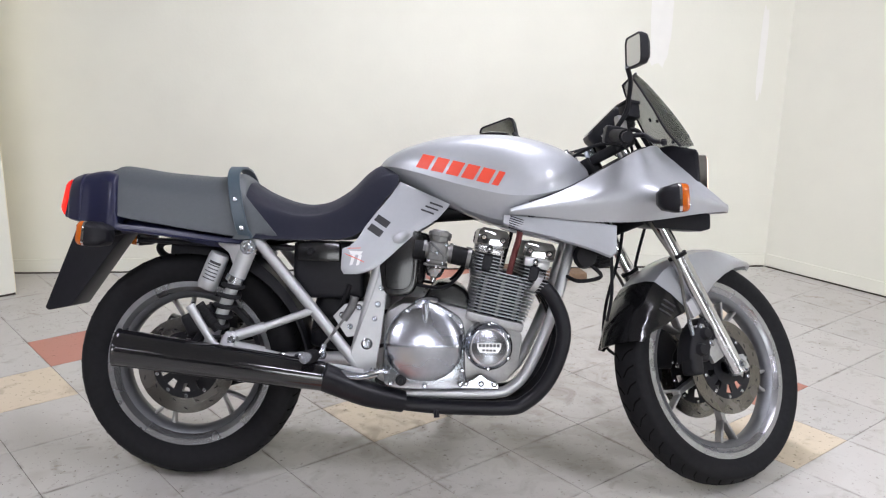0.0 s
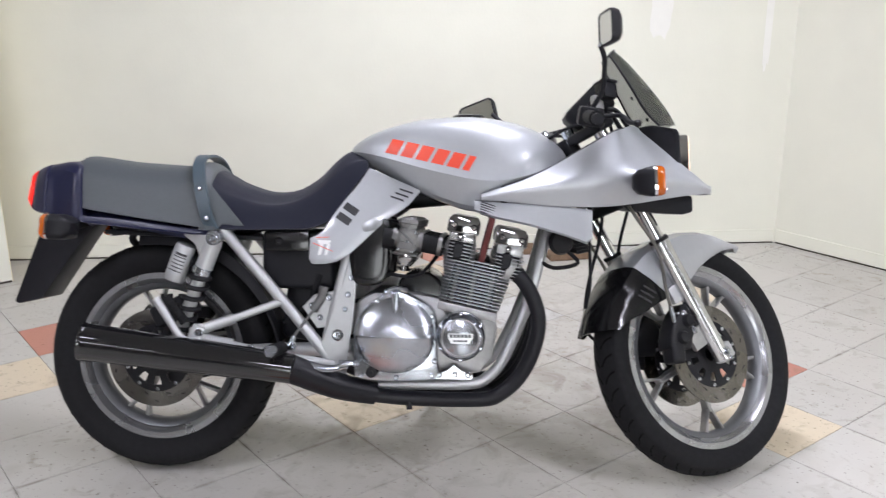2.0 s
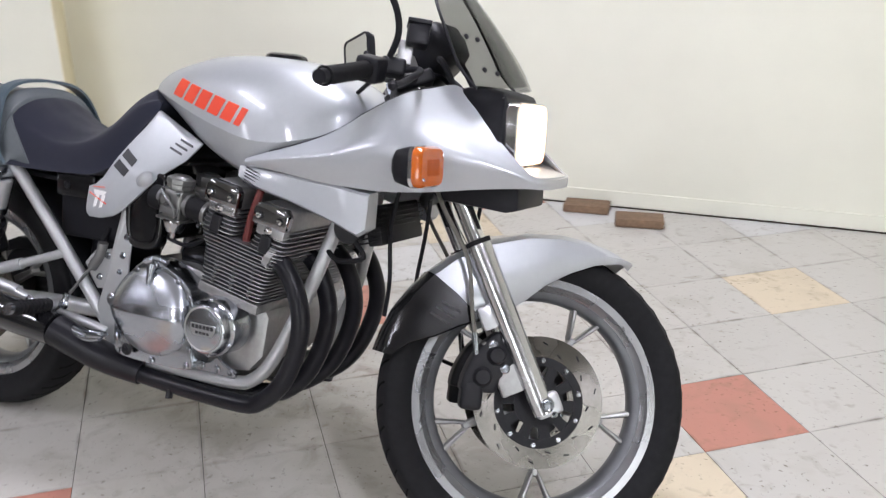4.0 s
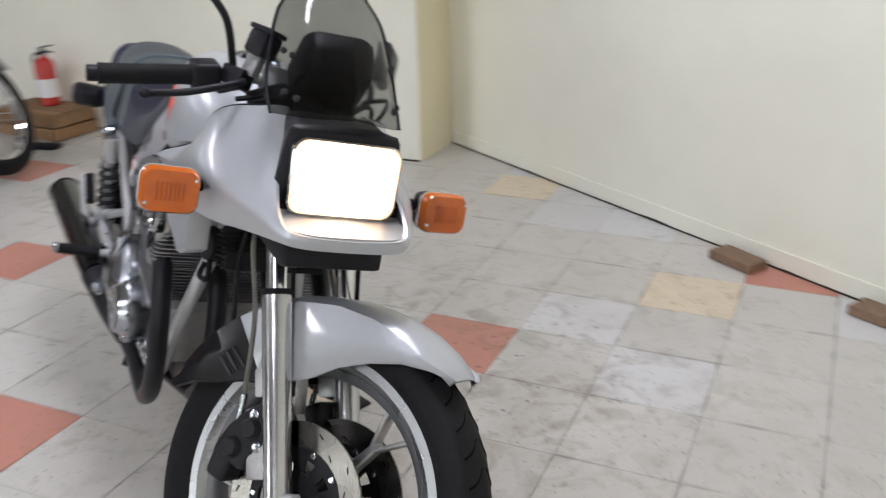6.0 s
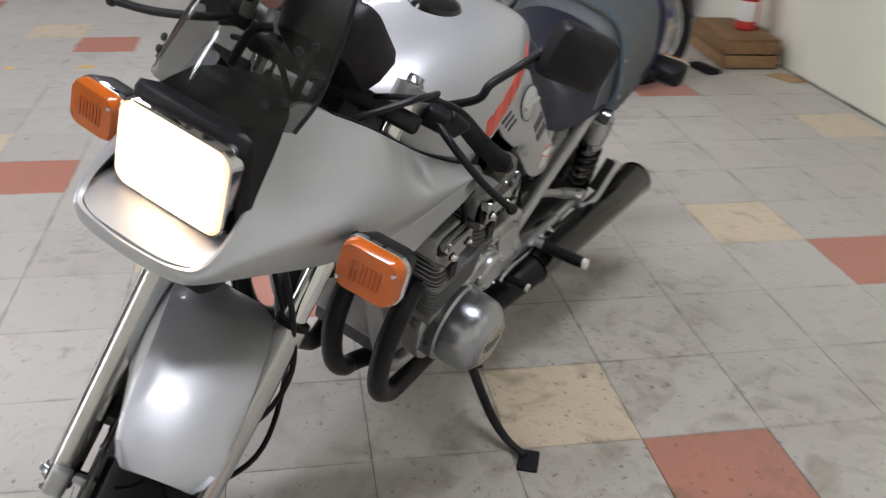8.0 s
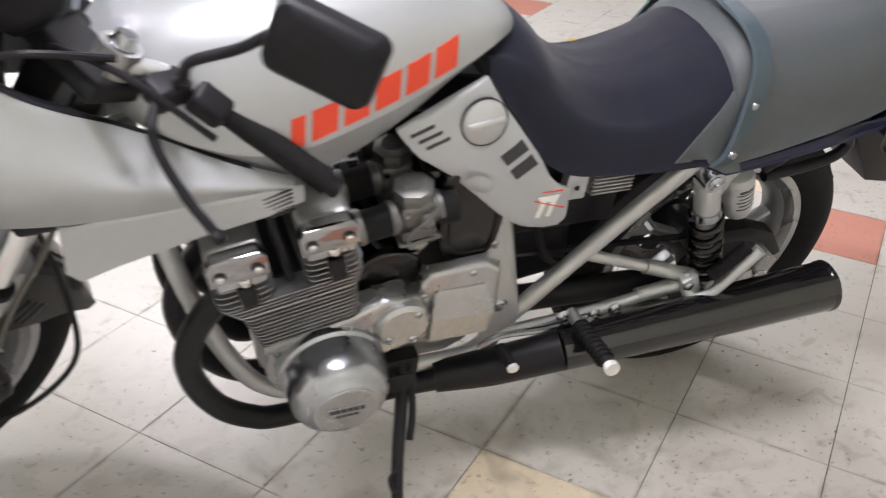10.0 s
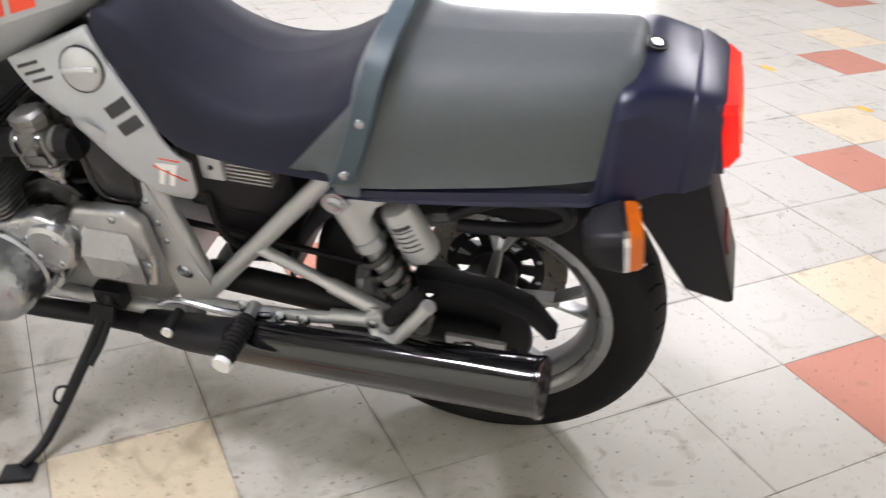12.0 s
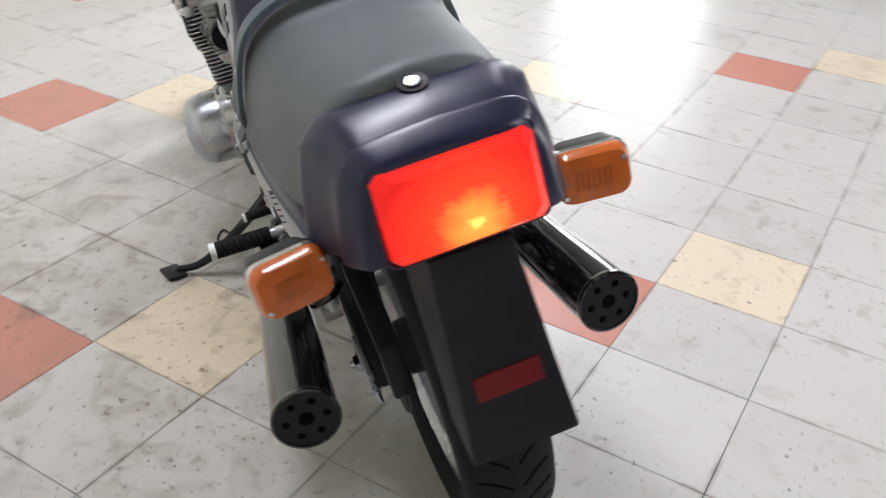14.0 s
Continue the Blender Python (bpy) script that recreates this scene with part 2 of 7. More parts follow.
HEAD_LIT = lit_lens("lit_headlamp_glass", (1.46, 0.0, 0.885), [(0.0, (1.0, 0.84, 0.58), 12.0), (0.045, (1.0, 0.72, 0.44), 7.0), (0.078, (1.0, 0.60, 0.33), 2.3), (0.115, (1.0, 0.46, 0.20), 0.7)], (0.9, 0.9, 0.88))
SMOKE = glass("smoked_screen", (0.36, 0.37, 0.37), 0.03, alpha=1)
DIAL_GLASS = material("dial_cover_gloss", (0.02, 0.02, 0.022), rough=0.04, vary=0.05, coat=1.0)
MIRROR = material("mirror_glass", (0.6, 0.6, 0.6), rough=0.02, metal=1.0, vary=0.0)
WALL = material("cream_wall_paint", (0.805, 0.80, 0.695), rough=0.62, vary=0.035, scale=5, bump=0.25, bump_scale=60, coords="Object")
WALL_WARM = material("yellow_cream_paint", (0.78, 0.71, 0.50), rough=0.6, vary=0.03, scale=6, bump=0.2, bump_scale=60)
PATCH = material("white_filler_patch", (0.86, 0.85, 0.79), rough=0.6, vary=0.03, scale=20)
# unseen end walls: dark colour put in so metal reflects a dim room
WALL_FAR = material("darkened_far_wall", (0.16, 0.155, 0.15), rough=0.7, vary=0.08, scale=4, bump=0.2, bump_scale=60)
GROUT = material("dark_tile_joint", (0.10, 0.095, 0.085), rough=0.8, vary=0.3, scale=60)
CEIL = material("dull_ceiling_paint", (0.30, 0.295, 0.28), rough=0.8, vary=0.03, scale=8, bump=0.2)
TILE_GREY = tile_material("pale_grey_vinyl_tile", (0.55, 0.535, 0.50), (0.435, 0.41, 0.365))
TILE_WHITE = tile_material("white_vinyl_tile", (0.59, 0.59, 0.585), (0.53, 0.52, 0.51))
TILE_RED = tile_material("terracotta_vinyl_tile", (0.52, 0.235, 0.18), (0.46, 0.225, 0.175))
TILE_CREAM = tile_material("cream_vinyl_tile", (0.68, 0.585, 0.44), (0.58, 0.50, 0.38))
YELLOW_TAPE = material("worn_yellow_floor_tape", (0.60, 0.36, 0.05), rough=0.6, vary=0.35, scale=25)
BRICK_WOOD = material("brown_weathered_block", (0.21, 0.135, 0.085), rough=0.8, vary=0.3, scale=60, bump=0.5, bump_scale=200)


# ---- geometry helpers ----
def V(*a):
    return Vector(a)


def spline(pts, n=6):
    """Catmull-Rom through pts, n steps a span."""
    p = [Vector(q) for q in pts]
    p = [2 * p[0] - p[1]] + p + [2 * p[-1] - p[-2]]
    out = []
    for i in range(1, len(p) - 2):
        a, b, c, d = p[i - 1], p[i], p[i + 1], p[i + 2]
        for k in range(n):
            t = k / n
            out.append(0.5 * (2 * b + (c - a) * t + (2 * a - 5 * b + 4 * c - d) * t * t + (3 * b - a - 3 * c + d) * t ** 3))
    out.append(p[-2].copy())
    return out


def from_rings(rings, closed=True, caps=True, loop=False):
    """A skin over rings of equally many points."""
    bm = bmesh.new()
    vs = [[bm.verts.new(p) for p in r] for r in rings]
    m = len(rings[0])
    pairs = list(zip(vs, vs[1:])) + ([(vs[-1], vs[0])] if loop else [])
    for a, b in pairs:
        for k in range(m if closed else m - 1):
            q = (a[k], a[(k + 1) % m], b[(k + 1) % m], b[k])
            bm.faces.new(q)
    if caps and closed and not loop:
        bm.faces.new(vs[0][::-1])
        bm.faces.new(vs[-1])
    bmesh.ops.recalc_face_normals(bm, faces=bm.faces)
    return bm


def tube(pts, r, seg=10, n=6, radii=None, smooth_path=True, squash=1.0):
    path = spline(pts, n) if smooth_path and len(pts) > 2 else [Vector(p) for p in pts]
    if radii:
        k = [min(i / (len(path) - 1) * (len(radii) - 1), len(radii) - 1.001) for i in range(len(path))]
        rad = [radii[int(a)] * (1 - a % 1) + radii[int(a) + 1] * (a % 1) for a in k]
    else:
        rad = [r] * len(path)
    rings = []
    t = (path[1] - path[0]).normalized()
    u = t.orthogonal().normalized()
    for i, p in enumerate(path):
        t2 = (path[min(i + 1, len(path) - 1)] - path[max(i - 1, 0)]).normalized()
        u = (u - t2 * u.dot(t2)).normalized()
        w = t2.cross(u)
        rings.append([p + (u * math.cos(2 * math.pi * k / seg) + w * squash * math.sin(2 * math.pi * k / seg)) * rad[i] for k in range(seg)])
    return from_rings(rings)


def lathe(profile, seg=48, m=None, loop=False):
    """Turns (radius, height) pairs about local z, then lays it by m."""
    rings = []
    for r, h in profile:
        rings.append([V(r * math.cos(2 * math.pi * k / seg), r * math.sin(2 * math.pi * k / seg), h) for k in range(seg)])
    bm = from_rings(rings, caps=not loop, loop=loop)
    if m:
        bm.transform(m)
    return bm


def slab(outline, depth, m=None, bevel=0.0, bseg=2):
    """Extrudes a flat outline (x, y) along z from 0 to depth."""
    bm = bmesh.new()
    lo = [bm.verts.new((x, y, 0)) for x, y in outline]
    hi = [bm.verts.new((x, y, depth)) for x, y in outline]
    k = len(outline)
    bm.faces.new(lo[::-1]), bm.faces.new(hi)
    for i in range(k):
        bm.faces.new((lo[i], lo[(i + 1) % k], hi[(i + 1) % k], hi[i]))
    bmesh.ops.recalc_face_normals(bm, faces=bm.faces)
    if bevel:
        bmesh.ops.bevel(bm, geom=bm.edges[:], offset=bevel, segments=bseg, profile=0.6, affect="EDGES")
    if m:
        bm.transform(m)
    return bm


def rbox(sx, sy, sz, m=None, bevel=0.004, bseg=2, taper=1.0):
    bm = bmesh.new()
    bmesh.ops.create_cube(bm, size=1)
    for v in bm.verts:
        k = taper if v.co.z > 0 else 1
        v.co = V(v.co.x * sx * k, v.co.y * sy * k, v.co.z * sz)
    if bevel:
        bmesh.ops.bevel(bm, geom=bm.edges[:], offset=bevel, segments=bseg, profile=0.6, affect="EDGES")
    if m:
        bm.transform(m)
    return bm


def join(*bms):
    out = bmesh.new()
    for b in bms:
        me = bpy.data.meshes.new("tmp")
        b.to_mesh(me)
        b.free()
        out.from_mesh(me)
        bpy.data.meshes.remove(me)
    return out


def mesh_of(name, bm, mat, smooth=True, angle=38):
    me = bpy.data.meshes.new(name)
    if smooth:
        for f in bm.faces:
            f.smooth = True
        for e in bm.edges:
            if len(e.link_faces) == 2 and e.calc_face_angle(0) > radians(angle):
                e.smooth = False
    bm.to_mesh(me)
    bm.free()
    me.materials.append(mat)
    return me


def part(name, bm, mat, parent, label="", smooth=True, angle=38):
    ob = new(name, mesh_of(name, bm, mat, smooth, angle))
    ob.parent = parent
    if label:
        tagged(ob, label)
    return ob


def thing(name, bm, mat, label, category, kind="", group="", m=None, smooth=True):
    ob = new(name, mesh_of(name, bm, mat, smooth))
    if m:
        ob.matrix_world = m
    return tagged(ob, label, category, group, kind)


def frame_to(p, z, x=(1, 0, 0)):
    """A matrix whose local z runs along z at point p, with local x near x."""
    z = Vector(z).normalized()
    x = Vector(x)
    x = (x - z * x.dot(z))
    x = x.normalized() if x.length > 1e-4 else z.orthogonal().normalized()
    y = z.cross(x)
    return Matrix((( x.x, y.x, z.x, p[0]), (x.y, y.y, z.y, p[1]), (x.z, y.z, z.z, p[2]), (0, 0, 0, 1)))


def side(p, s):
    """Local x forward, local y up, local z outward on side s (-1 right, 1 left)."""
    return Matrix(((1, 0, 0, p[0]), (0, 0, s, p[1]), (0, 1, 0, p[2]), (0, 0, 0, 1)))


# ---- room ----
def tp(u, v, z=0.0):
    return V(u * TILE, v * TILE, z)


def wall_between(name, a, b, label, mat=WALL, thick=0.12, h=CEILING):
    """A wall whose seen face runs from a to b (tiles), thickness to the left of the way."""
    a, b = tp(*a), tp(*b)
    d = (b - a)
    bm = slab([(0, 0), (d.length, 0), (d.length, thick), (0, thick)], h)
    ob = new(name, mesh_of(name, bm, mat, False))
    ob.matrix_world = Matrix.Translation(a) @ Matrix.Rotation(math.atan2(d.y, d.x), 4, "Z")
    return tagged(ob, label, "wall", kind="structure")



def clamp01(k):
    return min(1.0, max(0.0, k))

BIKE_POSE = pose(-0.833, -0.136, 0.003) @ pose(0, 0, 0, 0, 0, -40.05) @ pose(0, 0, 0, -14.50)
WEST, SOUTH = -27.0, -24.0
DIAG_A, DIAG_B = (-2.72, 7.62), (8.30, 0.25)
wall_between("wall_diagonal", DIAG_B, (DIAG_A[0] - 0.05, DIAG_A[1] + 0.034), "cream painted plaster wall set at an angle", thick=-0.12)
wall_between("wall_pilaster", (-2.538, 8.1), (-2.538, 6.18), "yellowish cream painted side of a wall step", WALL_WARM, -0.12)
wall_between("wall_north", (-2.55, 6.17), (WEST, 6.17), "cream painted plaster wall", thick=-0.12)
wall_between("wall_east", (8.30, SOUTH), (8.30, 0.25), "cream painted plaster wall", thick=-0.12)
wall_between("wall_west", (WEST, 6.17), (WEST, SOUTH), "unseen end wall, coloured dark to dim reflections", WALL_FAR, -0.12)

# shop front with two glazed openings
SOUTH_Y = SOUTH * TILE
OPENINGS = [(-6.8, -3.9), (0.75, 2.05)]
SILL, HEAD = 0.5, 2.35
south = new("wall_south")
tagged(south, "unseen wall with large shop windows, coloured dark to dim reflections", "wall", kind="structure")
edges = [WEST * TILE] + [e for o in OPENINGS for e in o] + [8.30 * TILE]
for k in range(0, len(edges), 2):
    a, b = edges[k], edges[k + 1]
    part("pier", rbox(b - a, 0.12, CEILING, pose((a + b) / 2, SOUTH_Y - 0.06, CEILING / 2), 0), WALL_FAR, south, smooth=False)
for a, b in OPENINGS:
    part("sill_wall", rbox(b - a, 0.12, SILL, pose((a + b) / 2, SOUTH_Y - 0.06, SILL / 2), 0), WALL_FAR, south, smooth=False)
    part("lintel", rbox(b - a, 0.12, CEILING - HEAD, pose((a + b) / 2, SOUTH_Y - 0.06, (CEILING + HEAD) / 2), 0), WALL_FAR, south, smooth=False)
DAYLIGHT = glow("bright_street_daylight", (0.95, 0.98, 1.0), 5.8)
backdrop = thing("backdrop", rbox(12, 0.02, 6, pose(-2, SOUTH_Y - 1.6, 1.6), 0), DAYLIGHT, "overexposed bright street daylight outside the windows", "backdrop", "structure")

ceiling_bm = slab([(WEST * TILE - 0.2, SOUTH_Y - 0.2), (8.30 * TILE + 0.3, SOUTH_Y - 0.2), (8.30 * TILE + 0.3, 8.3 * TILE), (WEST * TILE - 0.2, 8.3 * TILE)], 0.1, pose(0, 0, CEILING))
thing("ceiling", ceiling_bm, CEIL, "dull grey painted ceiling", "ceiling", "structure", smooth=False)


def fluorescent_fixture():
    root = new("fluorescent_fixture")
    part("housing", rbox(1.25, 0.26, 0.06, pose(0, 0, -0.035), 0.006), WHITE_MARK, root, smooth=False)
    for y in (-0.06, 0.06):
        part("end_cap", rbox(0.03, 0.05, 0.05, pose(0.6, y, -0.08)), WHITE_MARK, root)
    return tagged(root, "white ceiling fixture with lit fluorescent tubes", "ceiling lamp", "ceiling lamps")


first = fluorescent_fixture()
for k, (lx, ly) in enumerate(LAMPS):
    m = pose(lx, ly, CEILING, 0, 0, 90)
    if k == 0:
        first.matrix_basis = m
    else:
        copy_thing(first, m)

# ---- floor: 12 inch vinyl tiles in a regular pattern of red and cream accents ----
floor_root = thing("floor", slab([(WEST * TILE - 0.2, SOUTH_Y - 0.2), (8.30 * TILE + 0.3, SOUTH_Y - 0.2), (8.30 * TILE + 0.3, 8.3 * TILE), (WEST * TILE - 0.2, 8.3 * TILE)], 0.06, pose(0, 0, -0.0635)), GROUT, "vinyl tile floor, pale grey with terracotta and cream accents", "floor", "structure", smooth=False)


def tile_kind(i, j):
    if i % 3 == 0 and j % 3 == 0 and (i, j) != (6, 0) and (i // 3 + j // 3) % 2 == 0:
        return TILE_RED
    if i % 3 == 2 and j % 3 == 2 and ((i + 1) // 3 + (j + 1) // 3) % 2 == 0:
        return TILE_CREAM
    if (i, j) in WHITE_TILES:
        return TILE_WHITE
    return TILE_GREY


WHITE_TILES = {(0, 5), (1, 4), (1, 1), (2, 0), (-1, 6), (0, 4), (6, 1), (4, 2)}


def build_floor():
    gap = 0.0016
    meshes = {}
    rest = {}
    near = sorted(((i, j) for i in range(-27, 9) for j in range(-24, 9)), key=lambda c: (c[0] + 1) ** 2 + (c[1] + 0.5) ** 2)
    for k, (i, j) in enumerate(near):
        if j > 6 and i < -3 or (i - 9.3) * 7.4 + (j - 0.0) * 10.77 > 0 and j > -1 and i > -3:
            continue
        mat = tile_kind(i, j)
        if k < 290:
            if mat not in meshes:
                meshes[mat] = mesh_of("tile", rbox(TILE - gap, TILE - gap, 0.0035, pose(0, 0, -0.00175), 0.0006, 1), mat, False)
            ob = new("tile", meshes[mat])
            ob.parent = floor_root
            ob.location = ((i + 0.5) * TILE, (j + 0.5) * TILE, 0)
        else:
            rest.setdefault(mat, []).append((i, j))
    for mat, cells in rest.items():
        verts, faces = [], []
        h = (TILE - gap) / 2
        for i, j in cells:
            c = ((i + 0.5) * TILE, (j + 0.5) * TILE)
            b = len(verts)
            for z in (0, -0.003):
                verts += [(c[0] - h, c[1] - h, z), (c[0] + h, c[1] - h, z), (c[0] + h, c[1] + h, z), (c[0] - h, c[1] + h, z)]
            faces += [(b, b + 1, b + 2, b + 3)] + [(b + q, b + 4 + q, b + 4 + (q + 1) % 4, b + (q + 1) % 4) for q in range(4)]
        me = bpy.data.meshes.new("far_tiles")
        me.from_pydata(verts, [], faces)
        me.materials.append(mat)
        ob = new("far_tiles", me)
        ob.parent = floor_root
        tagged(ob, kind="stuff")


# ---- the silver motorcycle: x forward, y to its left, z up from the rear tyre's foot ----
bike = new("motorcycle")
bike.matrix_world = BIKE_POSE
tagged(bike, "silver 1980s sports motorcycle leaning on its side stand", "motorcycle")

REAR, FRONT = V(0, 0, 0.322), V(1.52, 0, 0.332)
AXIS_P, AXIS_D = V(1.451, 0, 0.335), V(-0.487, 0, 0.873).normalized()
STEER = Matrix.Translation(AXIS_P) @ Matrix.Rotation(radians(33), 4, AXIS_D) @ Matrix.Translation(-AXIS_P)


def steer(bm):
    bm.transform(STEER)
    return bm


AXLE_Y = pose(0, 0, 0, 90)  # local z of a lathe to the bike's cross axis


def wheel(center, rim_r, tyre_r, half, name, turn, disc_sides, disc_r, first_spoke):
    at = turn @ Matrix.Translation(center) @ AXLE_Y
    # tyre: round crown, sidewalls, open towards the rim
    w = half
    prof = [(rim_r - 0.004, -w * 0.55), (rim_r + 0.012, -w * 0.80), (rim_r + (tyre_r - rim_r) * 0.45, -w), (rim_r + (tyre_r - rim_r) * 0.74, -w * 0.95),
            (tyre_r - 0.011, -w * 0.72), (tyre_r - 0.003, -w * 0.38), (tyre_r, 0), (tyre_r - 0.003, w * 0.38), (tyre_r - 0.011, w * 0.72),
            (rim_r + (tyre_r - rim_r) * 0.74, w * 0.95), (rim_r + (tyre_r - rim_r) * 0.45, w), (rim_r + 0.012, w * 0.80), (rim_r - 0.004, w * 0.55)]
    prof = [(p.x, p.y) for p in spline([(a, b, 0) for a, b in prof], 3)]
    root = part(name, lathe(prof, 72, at, loop=True), RUBBER, bike, "black tyre with moulded tread on a cast alloy wheel")
    # tread grooves as slim bars pressed into the crown, groove shade in their colour
    bars = []
    for k in range(44):
        a = 2 * math.pi * k / 44
        for s in (-1, 1):
            p0 = V((tyre_r - 0.0130) * math.cos(a), (tyre_r - 0.0130) * math.sin(a), s * w * 0.74)
            p1 = V((tyre_r - 0.0022) * math.cos(a + 0.09), (tyre_r - 0.0022) * math.sin(a + 0.09), s * w * 0.10)
            pm = V((tyre_r - 0.0050) * math.cos(a + 0.03), (tyre_r - 0.0050) * math.sin(a + 0.03), s * w * 0.40)
            bars.append(tube([p0, pm, p1], 0.0030, 4, 3))
    g = join(*bars)
    g.transform(at)
    tagged(part("tread_groove", g, RECESS_SHADE, root), kind="stuff")
    rw = w * 0.72
    rim = [(rim_r + 0.008, -rw), (rim_r + 0.008, -rw + 0.006), (rim_r - 0.006, -rw + 0.010), (rim_r - 0.020, -rw * 0.45), (rim_r - 0.022, rw * 0.45),
           (rim_r - 0.006, rw - 0.010), (rim_r + 0.008, rw - 0.006), (rim_r + 0.008, rw), (rim_r - 0.010, rw), (rim_r - 0.014, rw - 0.006), (rim_r - 0.026, rw * 0.62),
           (rim_r - 0.026, -rw * 0.62), (rim_r - 0.014, -rw + 0.006), (rim_r - 0.010, -rw)]
    part("rim", lathe(rim, 72, at, loop=True), RIM, root, "bright machined alloy rim edge", angle=50)
    well = [(rim_r - 0.024, -rw * 0.70), (rim_r - 0.036, -rw * 0.58), (rim_r - 0.043, -rw * 0.30), (rim_r - 0.043, rw * 0.30), (rim_r - 0.036, rw * 0.58), (rim_r - 0.024, rw * 0.70)]
    part("rim_well", lathe(well, 72, at, loop=True), RIM_INNER, root, "grey painted cast rim")
    hub = [(0.018, -w * 1.0), (0.045, -w * 1.0), (0.05, -w * 0.5), (0.042, -w * 0.2), (0.042, w * 0.2), (0.05, w * 0.5), (0.045, w * 1.0), (0.018, w * 1.0)]
    part("hub", lathe(hub, 32, at, loop=True), ENGINE_BLACK, root)
    # five forked spokes
    for k in range(5):
        a = 2 * math.pi * k / 5 + radians(first_spoke)
        rot = Matrix.Rotation(a, 4, "Z")
        y_in, y_mid, y_out = 0.045, rim_r - 0.095, rim_r - 0.034
        stem = slab([(y_in, -0.011), (y_mid, -0.007), (y_mid, 0.007), (y_in, 0.011)], 0.030, at @ rot @ pose(0, 0, -0.015), 0.003, 1)
        arms = [slab([(y_mid - 0.012, s * 0.0005), (y_out, s * 0.028), (y_out, s * 0.040), (y_mid - 0.010, s * 0.0085)][::s], 0.030, at @ rot @ pose(0, 0, -0.015), 0.003, 1) for s in (1, -1)]
        part("spoke", join(stem, *arms), ALLOY, root, "forked cast alloy spoke")
    for s in disc_sides:
        brake_disc(root, at, s * (w + 0.012), disc_r)
    return root


def turned_steel(at):
    """Disc steel with the fine rings of its turning about the axle of at."""
    m = material("brake_disc_steel", (0.18, 0.17, 0.158), rough=0.26, metal=1.0, vary=0.15, scale=120)
    n, l = m.node_tree.nodes, m.node_tree.links
    b = n["Principled BSDF"]
    tc, away, along = n.new("ShaderNodeTexCoord"), n.new("ShaderNodeVectorMath"), n.new("ShaderNodeVectorMath")
    away.operation, along.operation = "SUBTRACT", "CROSS_PRODUCT"
    l.new(tc.outputs["Object"], away.inputs[0])
    away.inputs[1].default_value = at.translation
    l.new(away.outputs[0], along.inputs[0])
    along.inputs[1].default_value = at.to_3x3() @ V(0, 0, 1)
    l.new(along.outputs[0], b.inputs["Tangent"])
    b.inputs["Anisotropic"].default_value = 0.8
    return m


def brake_disc(root, at, off, R):
    r0 = R * 0.66
    ring = lathe([(r0, off - 0.0025), (R, off - 0.0025), (R, off + 0.0025), (r0, off + 0.0025)], 64, at, loop=True)
    disc = part("brake_disc", ring, turned_steel(at), root, "drilled steel brake disc")
    carrier = []
    hoop = lathe([(r0 - 0.014, off - 0.004), (r0 + 0.004, off - 0.004), (r0 + 0.004, off + 0.004), (r0 - 0.014, off + 0.004)], 48, at, loop=True)
    part("carrier_ring", hoop, ENGINE_BLACK, disc)
    for k in range(10):
        a = 2 * math.pi * (k + 0.5) / 10
        part("rivet", lathe([(0.0005, 0.006), (0.004, 0.006), (0.006, 0.004), (0.006, -0.004), (0.0005, -0.006)], 10, at @ Matrix.Rotation(a, 4, "Z") @ pose(r0 - 0.003, 0, off)), POLISHED, disc)
    for k in range(10):
        a = 2 * math.pi * k / 10
        arm = (slab([(0.04, -0.009), (r0 - 0.004, -0.013), (r0 - 0.004, 0.013), (0.04, 0.009)], 0.006, at @ Matrix.Rotation(a, 4, "Z") @ pose(0, 0, off - 0.003)))
        part("carrier_arm", arm, ENGINE_BLACK, disc)
    carrier.append(lathe([(0.02, off - 0.004), (0.052, off - 0.004), (0.052, off + 0.004), (0.02, off + 0.004)], 32, at, loop=True))
    part("disc_carrier", join(*carrier), ENGINE_BLACK, disc)
    slots = []
    for k in range(20):
        a = 2 * math.pi * k / 20
        rr = r0 + (R - r0) * (0.3 + 0.4 * (k % 2))
        slots.append(rbox(0.013, 0.004, 0.0062, at @ Matrix.Rotation(a, 4, "Z") @ pose(rr, 0, off, 0, 0, 65), 0.001, 1))
    tagged(part("disc_slot", join(*slots), BLACK, disc), kind="stuff")


wheel(REAR, 0.230, 0.322, 0.068, "rear_wheel", Matrix.Identity(4), (1,), 0.137, 28)
wheel(V(1.518, 0, 0.331), 0.254, 0.331, 0.052, "front_wheel", STEER, (-1, 1), 0.136, 63)


def half_curve(pts, n, crease=None):
    """A smooth line through pts, broken at the point of number crease."""
    if crease is None:
        return spline(pts, n)
    return spline(pts[:crease + 1], n) + spline(pts[crease:], n)[1:]


def body(stations, n=4, crease=None):
    """Symmetric body: stations of (x, half profile of (y, z) from the top middle down), mirrored to the other side."""
    m = len(stations[0][1])
    cols = [spline([(s[0], *s[1][k]) for s in stations], n) for k in range(m)]
    rows = []
    for i in range(len(cols[0])):
        prof = half_curve([cols[k][i] for k in range(m)], 3, crease)
        left = [V(p.x, max(p.y, 0.0006), p.z) for p in prof]
        rows.append(left + [V(p.x, -p.y, p.z) for p in left[::-1]])
    return from_rings(rows)


